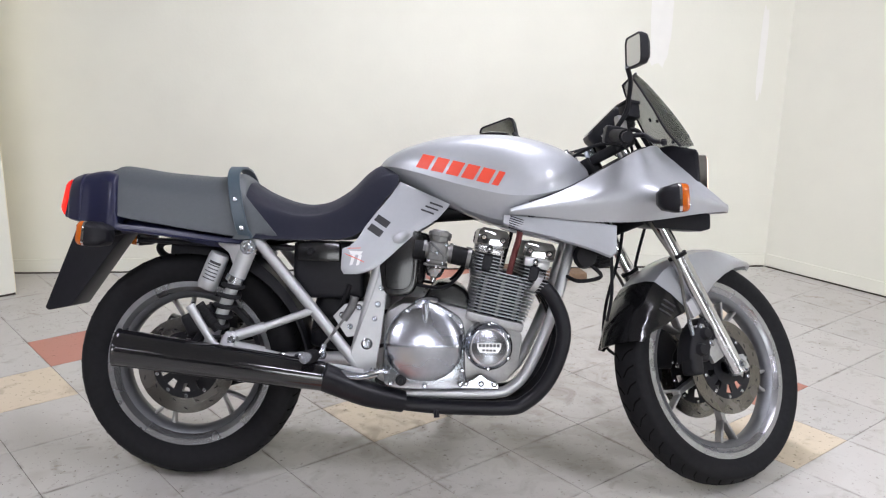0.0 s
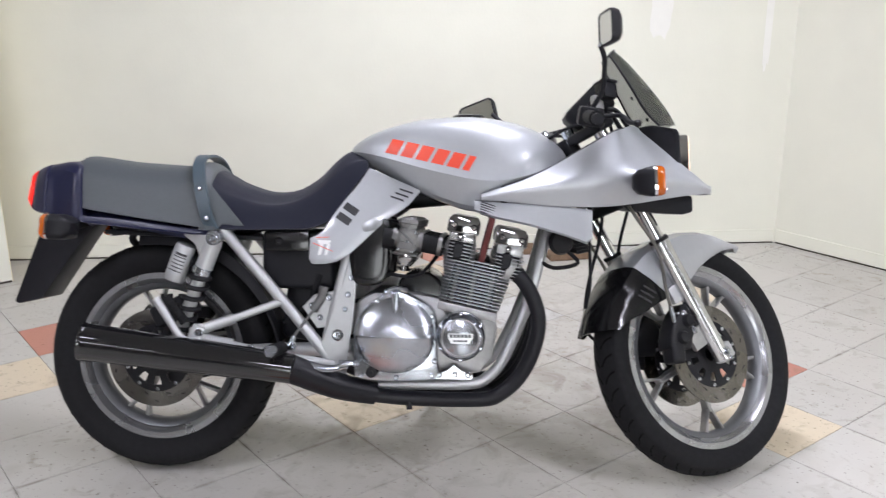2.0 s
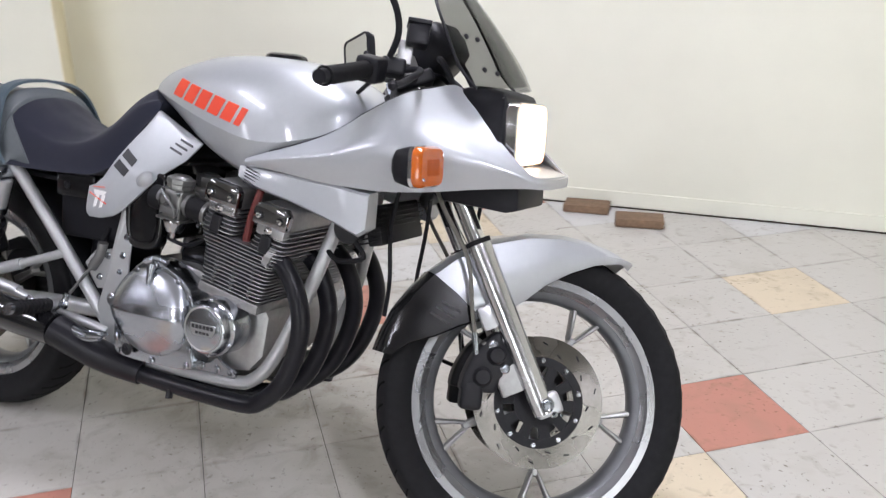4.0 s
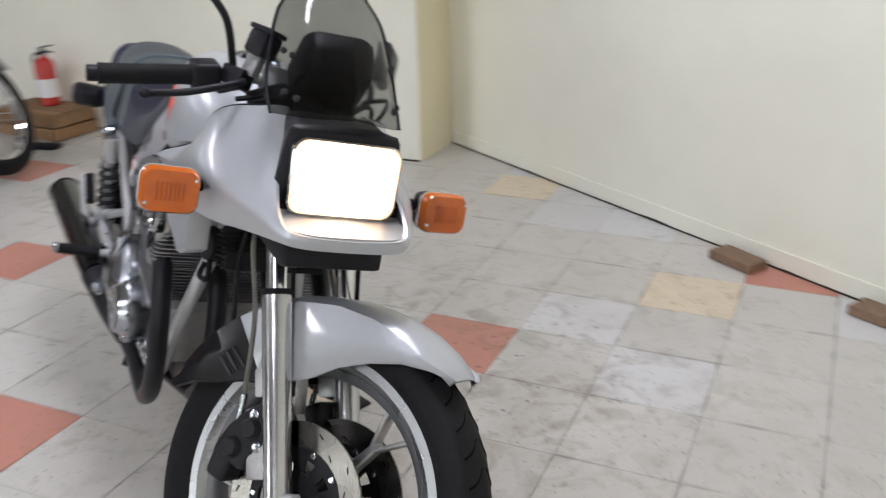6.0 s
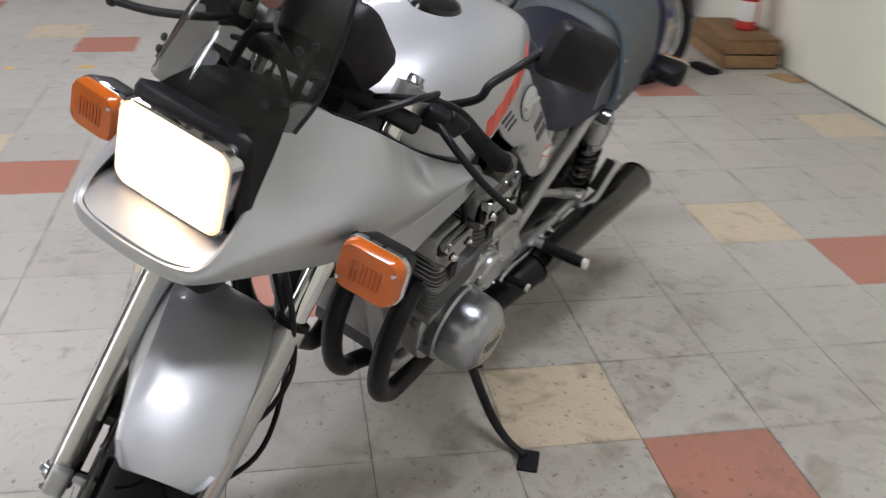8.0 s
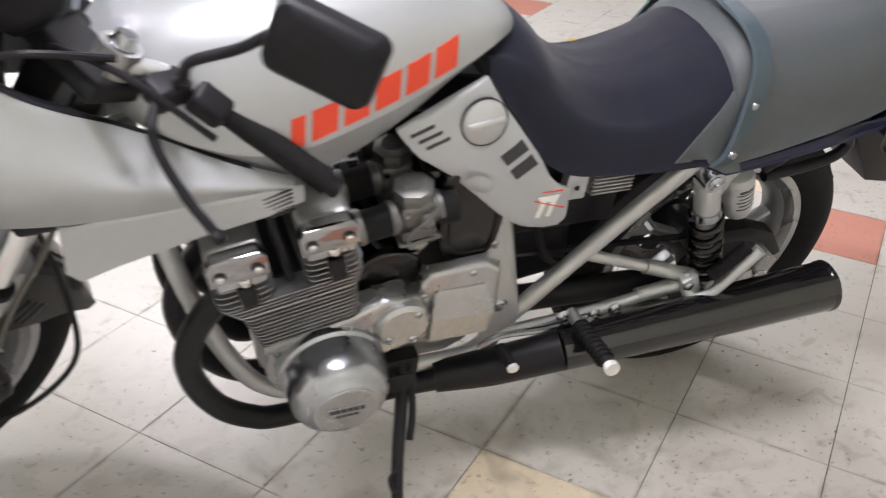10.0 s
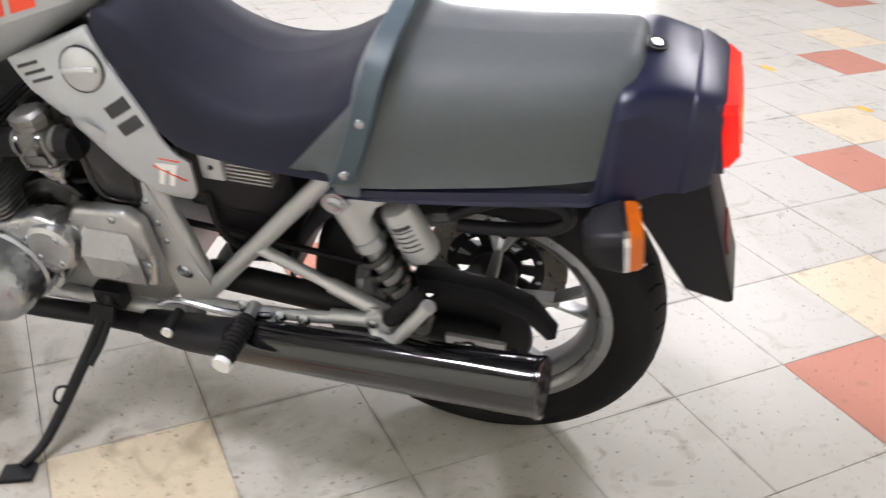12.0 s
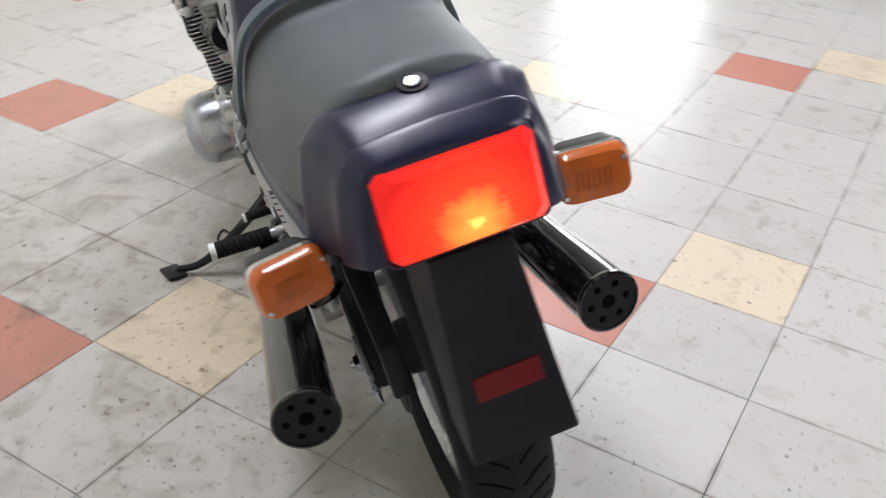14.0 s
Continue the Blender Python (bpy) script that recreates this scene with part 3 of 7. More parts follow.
# --- fuel tank ---
def tank_profile(zt, w, zc, zl):
    h = zt - zc
    return [(0.001, zt), (0.42 * w, zt - 0.03 * h), (0.74 * w, zt - 0.20 * h), (0.92 * w, zt - 0.55 * h), (w, zc), (w - min(0.016, 0.25 * w), zc - 0.5 * (zc - zl)), (w - min(0.042, 0.55 * w), zl), (0.25 * w, zl - 0.002)]


# stations of x, height of the top, half width, height of the side crease, height of the lower edge
TANK = [(0.53, 0.897, 0.022, 0.893, 0.882), (0.552, 0.922, 0.058, 0.897, 0.875), (0.595, 0.949, 0.088, 0.89, 0.857), (0.65, 0.969, 0.113, 0.876, 0.83), (0.72, 0.987, 0.139, 0.856, 0.793), (0.8, 0.995, 0.16, 0.836, 0.76),
        (0.88, 0.996, 0.175, 0.82, 0.739), (0.95, 0.988, 0.175, 0.818, 0.762), (1.02, 0.97, 0.157, 0.832, 0.8), (1.08, 0.942, 0.125, 0.852, 0.83), (1.12, 0.91, 0.075, 0.868, 0.855), (1.134, 0.892, 0.022, 0.882, 0.875)]
tank = part("fuel_tank", body([(x, tank_profile(a, b, c, d)) for x, a, b, c, d in TANK], 4, 4), SILVER, bike, "silver painted steel fuel tank with a side crease", angle=22)
cap_at = frame_to(V(0.862, 0, 0.994), (0.0, 0, 1))
part("filler_cap", lathe([(0.0005, 0.012), (0.034, 0.012), (0.044, 0.008), (0.048, 0.0), (0.0005, -0.002)], 40, cap_at), BLACK_GLOSS, tank, "black round filler cap")


def tank_y(x, z):
    """Half width of the tank's side at x, z."""
    for a, b in zip(TANK, TANK[1:]):
        if a[0] <= x <= b[0]:
            k = (x - a[0]) / (b[0] - a[0])
            s = [p * (1 - k) + q * k for p, q in zip(a[1:], b[1:])]
            prof = half_curve([(0, *q) for q in tank_profile(*s)], 6, 4)
            for p, q in zip(prof, prof[1:]):
                if p.z >= z >= q.z and p.z != q.z:
                    f = (p.z - z) / (p.z - q.z)
                    return p.y * (1 - f) + q.y * f
    return 0.1


# maker's mark on the tank flanks: plain red slanted bars in place of letters
for s in (-1, 1):
    a, b = (V(0.648, 0, 0.912), V(0.900, 0, 0.855)) if s < 0 else (V(0.655, 0, 0.905), V(0.925, 0, 0.836))
    d = (b - a)
    along, up = d.normalized(), V(-d.z, 0, d.x).normalized()
    for k in range(6):
        x0, x1 = d.length * k / 6, d.length * (k + 0.80) / 6
        if k == 5:
            x1 = d.length * (k + 0.42) / 6
        h0 = 0.041
        rings = []
        for e in range(6):
            q = e / 5
            lean = -s * 0.010
            pa = a + along * (x0) + up * (h0 * (q - 0.5)) + along * lean * (q - 0.5) * 1.2
            pb = a + along * (x1) + up * (h0 * (q - 0.5)) + along * lean * (q - 0.5) * 1.2
            ya, yb = tank_y(pa.x, pa.z), tank_y(pb.x, pb.z)
            pm = (pa + pb) / 2
            ym = tank_y(pm.x, pm.z)
            rings.append([V(pa.x, s * (ya + 0.0016), pa.z), V(pm.x, s * (ym + 0.0016), pm.z), V(pb.x, s * (yb + 0.0016), pb.z), V(pb.x, s * (yb - 0.002), pb.z), V(pm.x, s * (ym - 0.002), pm.z), V(pa.x, s * (ya - 0.002), pa.z)])
        part("tank_mark", from_rings(rings), RED_MARK, tank, "red bar of the maker's mark")

# --- upper fairing, two cheeks joined by a lip under the headlamp ---
# stations of x and the (y, z) of the inner edge, the fold, the widest line and the lower edge
COWL = [(0.900, (0.184, 0.779), (0.188, 0.776), (0.191, 0.772), (0.184, 0.764)), (0.95, (0.178, 0.798), (0.188, 0.789), (0.196, 0.780), (0.183, 0.763)),
        (1.00, (0.165, 0.816), (0.189, 0.799), (0.200, 0.789), (0.183, 0.759)), (1.06, (0.149, 0.842), (0.186, 0.812), (0.202, 0.798), (0.183, 0.753)),
        (1.11, (0.150, 0.869), (0.184, 0.828), (0.203, 0.806), (0.182, 0.750)), (1.15, (0.160, 0.893), (0.180, 0.858), (0.204, 0.813), (0.181, 0.749)),
        (1.19, (0.164, 0.916), (0.178, 0.887), (0.204, 0.820), (0.179, 0.749)), (1.22, (0.160, 0.934), (0.176, 0.900), (0.204, 0.825), (0.177, 0.750)), (1.25, (0.144, 0.950), (0.168, 0.910), (0.202, 0.829), (0.174, 0.752)),
        (1.28, (0.108, 0.960), (0.152, 0.912), (0.197, 0.833), (0.170, 0.756)), (1.316, (0.070, 0.970), (0.134, 0.902), (0.190, 0.834), (0.164, 0.760)),
        (1.36, (0.082, 0.930), (0.128, 0.880), (0.176, 0.832), (0.154, 0.768)), (1.42, (0.104, 0.877), (0.126, 0.850), (0.152, 0.824), (0.136, 0.778)),
        (1.47, (0.113, 0.836), (0.120, 0.825), (0.130, 0.813), (0.120, 0.784)), (1.500, (0.107, 0.812), (0.111, 0.807), (0.117, 0.801), (0.109, 0.787)),
        (1.516, (0.090, 0.807), (0.092, 0.803), (0.096, 0.797), (0.090, 0.786)), (1.524, (0.055, 0.805), (0.056, 0.801), (0.058, 0.796), (0.055, 0.785)), (1.527, (0.0, 0.804), (0.0, 0.800), (0.0, 0.795), (0.0, 0.785))]


def cowl_rows():
    cols = [spline([(c[0], *c[1 + k]) for c in COWL], 5) for k in range(4)]
    for col, turns in zip(cols, (2, 7, 12, 12)):
        for _ in range(turns):
            prev = [p.copy() for p in col]
            for i in range(1, len(col) - 13):
                col[i] = prev[i] * 0.5 + (prev[i - 1] + prev[i + 1]) * 0.25
    return [spline([c[i] for c in cols], 4) for i in range(len(cols[0]))]


rows = cowl_rows()
skin = []
for r in rows:
    outer = r
    inner = [V(p.x - 0.004, max(p.y - 0.006, 0), p.z) for p in r[::-1]]
    skin.append(outer + inner)
left_half = [[V(p.x, p.y, p.z) for p in r] for r in skin]
right_half = [[V(p.x, -p.y, p.z) for p in r] for r in skin[:-1]][::-1]
fairing = part("fairing", from_rings(left_half + right_half), SILVER, bike, "silver pointed nose fairing", angle=50)
# black liner inside the cheeks' upper edge
for s in (-1, 1):
    liner = []
    for r in rows:
        e = r[0]
        if 0.94 < e.x < 1.285:
            k = clamp01((e.x - 0.94) / 0.22)
            d = 0.018 + 0.045 * k
            liner.append([V(e.x, s * (e.y - 0.001), e.z + 0.002), V(e.x, s * (e.y - 0.007), e.z + 0.004), V(e.x, s * (e.y - d * 0.6), e.z - 0.012), V(e.x, s * (e.y - d), e.z - 0.040), V(e.x, s * (e.y - d + 0.004), e.z - 0.044), V(e.x, s * (e.y - 0.008), e.z - 0.016)])
    part("fairing_liner", from_rings(liner), BLACK, fairing, "black plastic liner along the fairing's edge")
# lip below the lamp and floor of the nose
lip = []
for y in [k / 12 * 0.112 for k in range(-12, 13)]:
    xe = 1.521 - 0.034 * (abs(y) / 0.112) ** 4
    lip.append([V(1.438, y, 0.825), V(1.47, y, 0.818), V(xe, y, 0.808), V(xe + 0.001, y, 0.790), V(1.40, y, 0.778), V(1.40, y, 0.800)])
part("lamp_lip", from_rings(lip), SILVER, fairing, "silver lip under the headlamp, lit by it", angle=30)
# black lamp housing between the cheeks
hous = slab([(1.434, 0.805), (1.434, 0.87), (1.430, 0.950), (1.420, 0.964), (1.36, 0.974), (1.30, 0.960), (1.25, 0.92), (1.22, 0.86), (1.25, 0.80)], 0.226, side((0, -0.113, 0), 1), 0.012, 3)
for v in hous.verts:
    if v.co.z > 0.83:
        v.co.y *= max(0.56, 1 - (v.co.z - 0.83) / 0.15 * 0.40) if v.co.x < 1.42 else max(0.84, 1 - (v.co.z - 0.83) * 1.0)
part("lamp_housing", hous, BLACK, fairing, "black headlamp surround")


def rounded_rect(w, h, r, n=6):
    out = []
    for cx, cy, a0 in ((w - r, h - r, 0), (-w + r, h - r, 90), (-w + r, -h + r, 180), (w - r, -h + r, 270)):
        for k in range(n + 1):
            a = radians(a0 + 90 * k / n)
            out.append((cx + r * math.cos(a), cy + r * math.sin(a)))
    return out


def rounded_ring(w, h, r, z, n=6):
    return [V(x, y, z) for x, y in rounded_rect(w, h, r, n)]


lamp_at = frame_to(V(1.448, 0, 0.885), (1, 0, 0.04), (0, 1, 0))
bezel = from_rings([rounded_ring(0.095, 0.063, 0.024, -0.024), rounded_ring(0.095, 0.063, 0.024, 0.006), rounded_ring(0.092, 0.060, 0.022, 0.008), rounded_ring(0.090, 0.058, 0.020, 0.002)], loop=True)
bezel.transform(lamp_at)
part("headlamp_bezel", bezel, CHROME, fairing, "thin bright headlamp rim")
lens = from_rings([rounded_ring(0.091, 0.059, 0.022, 0.003), rounded_ring(0.090, 0.058, 0.022, 0.010), rounded_ring(0.070, 0.047, 0.02, 0.0145), rounded_ring(0.03, 0.02, 0.012, 0.0165)])
lens.transform(lamp_at)
part("headlamp", lens, HEAD_LIT, fairing, "large rectangular headlamp, switched on")
chin = slab([(1.470, 0.782), (1.472, 0.738), (1.445, 0.730), (1.30, 0.738), (1.26, 0.77), (1.30, 0.785)], 0.17, side((0, -0.085, 0), 1), 0.008, 2)
part("chin_scoop", chin, BLACK, fairing, "black plastic chin under the nose")

# side wings under the fairing
for s in (-1, 1):
    wing = []
    W = [(0.882, 0.764, 0.735, 0.181, 0.185), (0.93, 0.761, 0.718, 0.182, 0.187), (1.02, 0.757, 0.700, 0.183, 0.189), (1.12, 0.750, 0.672, 0.182, 0.189), (1.174, 0.743, 0.652, 0.180, 0.188), (1.190, 0.742, 0.664, 0.176, 0.182)]
    for x, zt, zb, y, yb in W:
        wing.append([V(x, s * (y - 0.04), zt), V(x, s * (y - 0.004), zt - 0.001), V(x, s * y, zt - 0.006), V(x, s * (y + yb) / 2, (zt + zb) / 2), V(x, s * yb, zb + 0.006), V(x, s * (yb - 0.008), zb), V(x, s * (y - 0.04), zb + 0.004)])
    wp = part("side_wing", from_rings(wing), SILVER, bike, "silver side wing below the fairing", angle=30)
    for k in range(6):
        part("louvre", rbox(0.040, 0.004, 0.0030, pose(0.918 - 0.0008 * k, s * (0.1815 + 0.0007 * k), 0.755 - 0.0062 * k, 0, 18, 0), 0.001, 1), DARK_MARK, wp)

# smoked screen
SCREEN = [((1.436, 0.0, 0.980), (1.420, 0.075, 0.972), (1.372, 0.116, 0.966)), ((1.408, 0, 1.022), (1.392, 0.075, 1.018), (1.333, 0.118, 1.005)), ((1.356, 0, 1.088), (1.342, 0.070, 1.083), (1.296, 0.110, 1.068)), ((1.302, 0, 1.148), (1.292, 0.060, 1.142), (1.262, 0.095, 1.125)), ((1.265, 0, 1.182), (1.258, 0.042, 1.178), (1.242, 0.068, 1.162))]
srows = []
cols = [spline([SCREEN[i][k] for i in range(5)], 4) for k in range(3)]
for i in range(len(cols[0])):
    h = spline([cols[0][i], cols[1][i], cols[2][i]], 5)
    full = [V(p.x, -p.y, p.z) for p in h[::-1]] + h[1:]
    srows.append(full)
ring_rows = [r + [V(p.x - 0.003, p.y * 0.975, p.z) for p in r[::-1]] for r in srows]
screen_ob = part("windscreen", from_rings(ring_rows), SMOKE, bike, "smoked clear plastic windscreen")
edge = [r[0] for r in srows] + srows[-1][1:-1] + [r[-1] for r in srows[::-1]]
part("screen_edging", tube(edge, 0.0032, 6, 1, smooth_path=False), BLACK, screen_ob)
for s in (-1, 1):
    for p in ((1.400, 0.086, 0.998), (1.378, 0.100, 1.003), (1.352, 0.088, 1.060), (1.332, 0.097, 1.064)):
        part("screen_screw", lathe([(0.0005, 0.004), (0.005, 0.003), (0.006, 0), (0.0005, -0.001)], 12, frame_to(V(p[0], s * p[1], p[2]), (1, s * 0.4, 0.5))), BLACK, screen_ob)

# front indicators
def indicator(p, n, w, h, depth, stem_to):
    """Lens of half size w, h facing n at p; a black rounded shell behind; a stem."""
    at = frame_to(p, n, (0, 1, 0) if abs(n[0]) > 0.5 else (1, 0, 0))
    sh = from_rings([rounded_ring(w * 0.45, h * 0.45, h * 0.3, -depth), rounded_ring(w * 0.8, h * 0.8, h * 0.4, -depth * 0.75), rounded_ring(w, h, h * 0.55, -depth * 0.2), rounded_ring(w, h, h * 0.55, 0)])
    sh.transform(at)
    root = part("indicator", sh, BLACK, bike, "amber turn signal in a black housing")
    rim_ = from_rings([rounded_ring(w * 1.02, h * 1.02, h * 0.55, -0.006), rounded_ring(w * 1.02, h * 1.02, h * 0.55, 0.001), rounded_ring(w * 0.95, h * 0.95, h * 0.5, 0.002)])
    rim_.transform(at)
    part("chrome_rim", rim_, CHROME, root)
    le = from_rings([rounded_ring(w * 0.99, h * 0.99, h * 0.54, 0.001), rounded_ring(w * 0.98, h * 0.98, h * 0.53, 0.013), rounded_ring(w * 0.90, h * 0.88, h * 0.46, 0.020), rounded_ring(w * 0.5, h * 0.5, h * 0.2, 0.021)])
    le.transform(at)
    part("lens", le, ORANGE, root, "amber ribbed lens")
    for k in range(7):
        part("lens_rib", rbox(0.0035, h * 0.8, 0.0024, at @ pose(-0.021 + 0.007 * k, 0, 0.0212), 0.0006, 1), ORANGE_RIB, root)
    for a in (-1, 1):
        part("lens_screw", lathe([(0.0005, 0.002), (0.003, 0.002), (0.0035, 0), (0.0005, -0.001)], 10, at @ pose(a * w * 0.8, a * h * 0.55, 0.021)), CHROME, root)
    part("stem", tube([p - Vector(n).normalized() * depth * 0.6, stem_to], 0.011, 12, 1), RUBBER, root)


for s in (-1, 1):
    indicator(V(1.336, s * 0.251, 0.815), (1, s * 0.05, 0.06), 0.048, 0.038, 0.055, V(1.30, s * 0.17, 0.82))
    indicator(V(-0.232, s * 0.192, 0.688), (-1, -s * 0.20, 0.10), 0.047, 0.034, 0.056, V(-0.19, s * 0.06, 0.70))

# --- seat: dark rider's part, grey passenger part, strap ---
def seat_profile(zt, w, zb, crown=0.012):
    h = zt - zb
    return [(0.001, zt), (0.34 * w, zt - crown * 0.3), (0.56 * w, zt - crown), (0.73 * w, zt - crown - 0.12 * h), (0.87 * w, zt - 0.42 * h), (w, zb + 0.12 * h), (w * 0.985, zb), (0.3 * w, zb)]


DARK = [(0.135, 0.862, 0.171, 0.69), (0.18, 0.842, 0.1674, 0.684), (0.235, 0.812, 0.1641, 0.682), (0.315, 0.787, 0.1614, 0.682), (0.385, 0.793, 0.1558, 0.684), (0.45, 0.83, 0.1475, 0.688), (0.5, 0.88, 0.132, 0.715), (0.535, 0.903, 0.118, 0.77), (0.572, 0.905, 0.105, 0.82), (0.59, 0.89, 0.095, 0.845)]
GREY = [(-0.226, 0.86, 0.1152, 0.76), (-0.208, 0.884, 0.1314, 0.745), (-0.165, 0.882, 0.144, 0.733), (-0.08, 0.87, 0.1575, 0.72), (0.0, 0.864, 0.1647, 0.708), (0.08, 0.86, 0.171, 0.697), (0.13, 0.87, 0.1737, 0.69), (0.15, 0.866, 0.1737, 0.687), (0.17, 0.85, 0.1728, 0.685)]
seat = part("rider_seat", body([(x, seat_profile(a, b, c, 0.02)) for x, a, b, c in DARK], 4), VINYL_DARK, bike, "charcoal suede-like rider's seat", angle=60)
pillion = part("passenger_seat", body([(x, seat_profile(a, b, c, 0.015)) for x, a, b, c in GREY], 4), VINYL_GREY, bike, "smooth grey vinyl passenger seat", angle=60)
for s in (-1, 1):
    # grey triangle that runs forward along the dark seat's lower edge
    tri = []
    for k in range(9):
        q = k / 8
        x0, z0 = 0.158 + 0.118 * q, 0.815 - 0.133 * q
        row = []
        for e in range(5):
            f = e / 4
            xx = x0 * (1 - f) + 0.150 * f
            zz = z0
            kk = 0
            for a, b in zip(DARK, DARK[1:]):
                if a[0] <= xx <= b[0]:
                    kk = (xx - a[0]) / (b[0] - a[0])
                    prof = spline([(0, *(Vector(u_).lerp(Vector(v_), kk))) for u_, v_ in zip(seat_profile(*a[1:], 0.02), seat_profile(*b[1:], 0.02))], 6)
                    break
            yy = 0.19
            for p, r in zip(prof, prof[1:]):
                if p.z >= zz >= r.z and p.z != r.z:
                    f2 = (p.z - zz) / (p.z - r.z)
                    yy = p.y * (1 - f2) + r.y * f2
            row.append(V(xx, s * (yy + 0.003), zz))
        tri.append(row + [V(p.x, p.y - s * 0.005, p.z) for p in row[::-1]])
    part("grey_flank", from_rings(tri), VINYL_GREY, pillion)
strap_pts = []
for p in spline([(0.186, 0.172, 0.682), (0.172, 0.178, 0.712), (0.154, 0.166, 0.77), (0.140, 0.144, 0.83), (0.133, 0.116, 0.862), (0.130, 0.07, 0.880), (0.130, 0.0, 0.886)], 5):
    strap_pts.append(p)
strap_pts = strap_pts + [V(p.x, -p.y, p.z) for p in strap_pts[-2::-1]]
rings = []
for i, p in enumerate(strap_pts):
    t = (strap_pts[min(i + 1, len(strap_pts) - 1)] - strap_pts[max(i - 1, 0)]).normalized()
    out = V(0, p.y, (p.z - 0.77) * 1.6)
    out = (out - t * out.dot(t)).normalized()
    w = t.cross(out).normalized() * 0.017
    rings.append([p - w + out * 0.002, p - w * 0.9 + out * 0.005, p + w * 0.9 + out * 0.005, p + w + out * 0.002, p + w - out * 0.002, p - w - out * 0.002])
strap = part("seat_strap", from_rings(rings), STRAP, bike, "blue-grey vinyl grab strap across the seat")
for s in (-1, 1):
    for x, y, z in ((0.148, 0.162, 0.790), (0.172, 0.184, 0.712)):
        part("strap_stud", lathe([(0.0005, 0.005), (0.006, 0.004), (0.008, 0.0), (0.0005, -0.001)], 16, frame_to(V(x, s * y, z), (0, s, 0.15))), POLISHED, strap)

# --- tail ---
def tail_profile(zt, w, zb, box=1.0):
    """box: 1 for square shoulders, 0 for round ones."""
    h = zt - zb
    return [(0.001, zt), (0.5 * w, zt - 0.005 + 0.002 * box), ((0.66 + 0.06 * box) * w, zt - 0.020 + 0.010 * box), ((0.82 + 0.05 * box) * w, zt - 0.052 + 0.020 * box), (0.95 * w, zt - 0.5 * h), (w, zb + 0.15 * h), (w * 0.96, zb), (0.3 * w, zb)]


TAIL = [(-0.332, 0.843, 0.104, 0.732), (-0.326, 0.848, 0.11, 0.729), (-0.296, 0.858, 0.126, 0.723), (-0.268, 0.866, 0.1306, 0.716), (-0.232, 0.87, 0.143, 0.704), (-0.205, 0.864, 0.1536, 0.701), (-0.192, 0.855, 0.1509, 0.7), (-0.185, 0.83, 0.1527, 0.7), (-0.178, 0.76, 0.1546, 0.699), (-0.17, 0.738, 0.1564, 0.698), (-0.13, 0.738, 0.1601, 0.694), (-0.08, 0.735, 0.1656, 0.688), (0.0, 0.722, 0.173, 0.682), (0.1, 0.705, 0.1785, 0.672), (0.175, 0.692, 0.1803, 0.667)]
tail = part("tail_cowl", body([(x, tail_profile(a, b, c, 1.0 if x < -0.19 else 0.3)) for x, a, b, c in TAIL], 4, 3), NAVY, bike, "dark navy plastic tail cowl", angle=26)
part("tail_rim", body([(x, tail_profile(a, b, c)) for x, a, b, c in ((-0.333, 0.8455, 0.1075, 0.732), (-0.327, 0.8515, 0.1135, 0.728), (-0.312, 0.8575, 0.1215, 0.724), (-0.296, 0.8618, 0.1290, 0.721), (-0.290, 0.8600, 0.1285, 0.721))], 4), NAVY, tail, angle=45)
lock_at = frame_to(V(-0.230, 0, 0.8725), (-0.2, 0, 1))
part("seat_lock", lathe([(0.0005, 0.003), (0.010, 0.003), (0.011, 0.001), (0.017, 0.002), (0.018, -0.002), (0.0005, -0.003)], 28, lock_at), BLACK, tail, "black lock rim")
part("lock_barrel", lathe([(0.0005, 0.0045), (0.0085, 0.004), (0.0095, 0.001), (0.0005, 0.0)], 20, lock_at), POLISHED, tail)
tl_at = frame_to(V(-0.334, 0, 0.788), (-1, 0, 0.22), (0, 1, 0))
tb = from_rings([rounded_ring(0.094, 0.057, 0.014, -0.012), rounded_ring(0.094, 0.057, 0.014, 0.002), rounded_ring(0.092, 0.055, 0.012, 0.003), rounded_ring(0.090, 0.053, 0.012, 0.0)], loop=True)
tb.transform(tl_at)
part("lamp_frame", tb, NAVY, tail)
def cut_ring(w, h, c, z):
    """An eight-sided ring: a rectangle with its corners cut off."""
    return [V(x, y, z) for x, y in ((w - c, h), (c - w, h), (-w, h - c), (-w, c - h), (c - w, -h), (w - c, -h), (w, c - h), (w, h - c))]


rl = from_rings([cut_ring(0.089, 0.052, 0.009, -0.002), cut_ring(0.088, 0.051, 0.009, 0.010), cut_ring(0.076, 0.042, 0.010, 0.025), cut_ring(0.030, 0.016, 0.006, 0.0265)])
rl.transform(tl_at)
lamp = part("tail_lamp", rl, RED_LENS, tail, "large red faceted tail lamp, switched on", angle=12)
for k in range(9):
    part("lens_line", rbox(0.118 - 0.004 * abs(k - 4), 0.0018, 0.0014, tl_at @ pose(0.0, -0.030 + 0.0075 * k, 0.0262), 0.0006, 1), RED_LENS, lamp)
part("grab_loop", tube([(0.030, 0.128, 0.618), (-0.045, 0.128, 0.662), (-0.125, 0.128, 0.668), (-0.148, 0.128, 0.648), (-0.125, 0.128, 0.622), (-0.050, 0.128, 0.606), (0.020, 0.128, 0.600)], 0.011, 10, 5), BLACK, bike, "black grab loop below the seat")
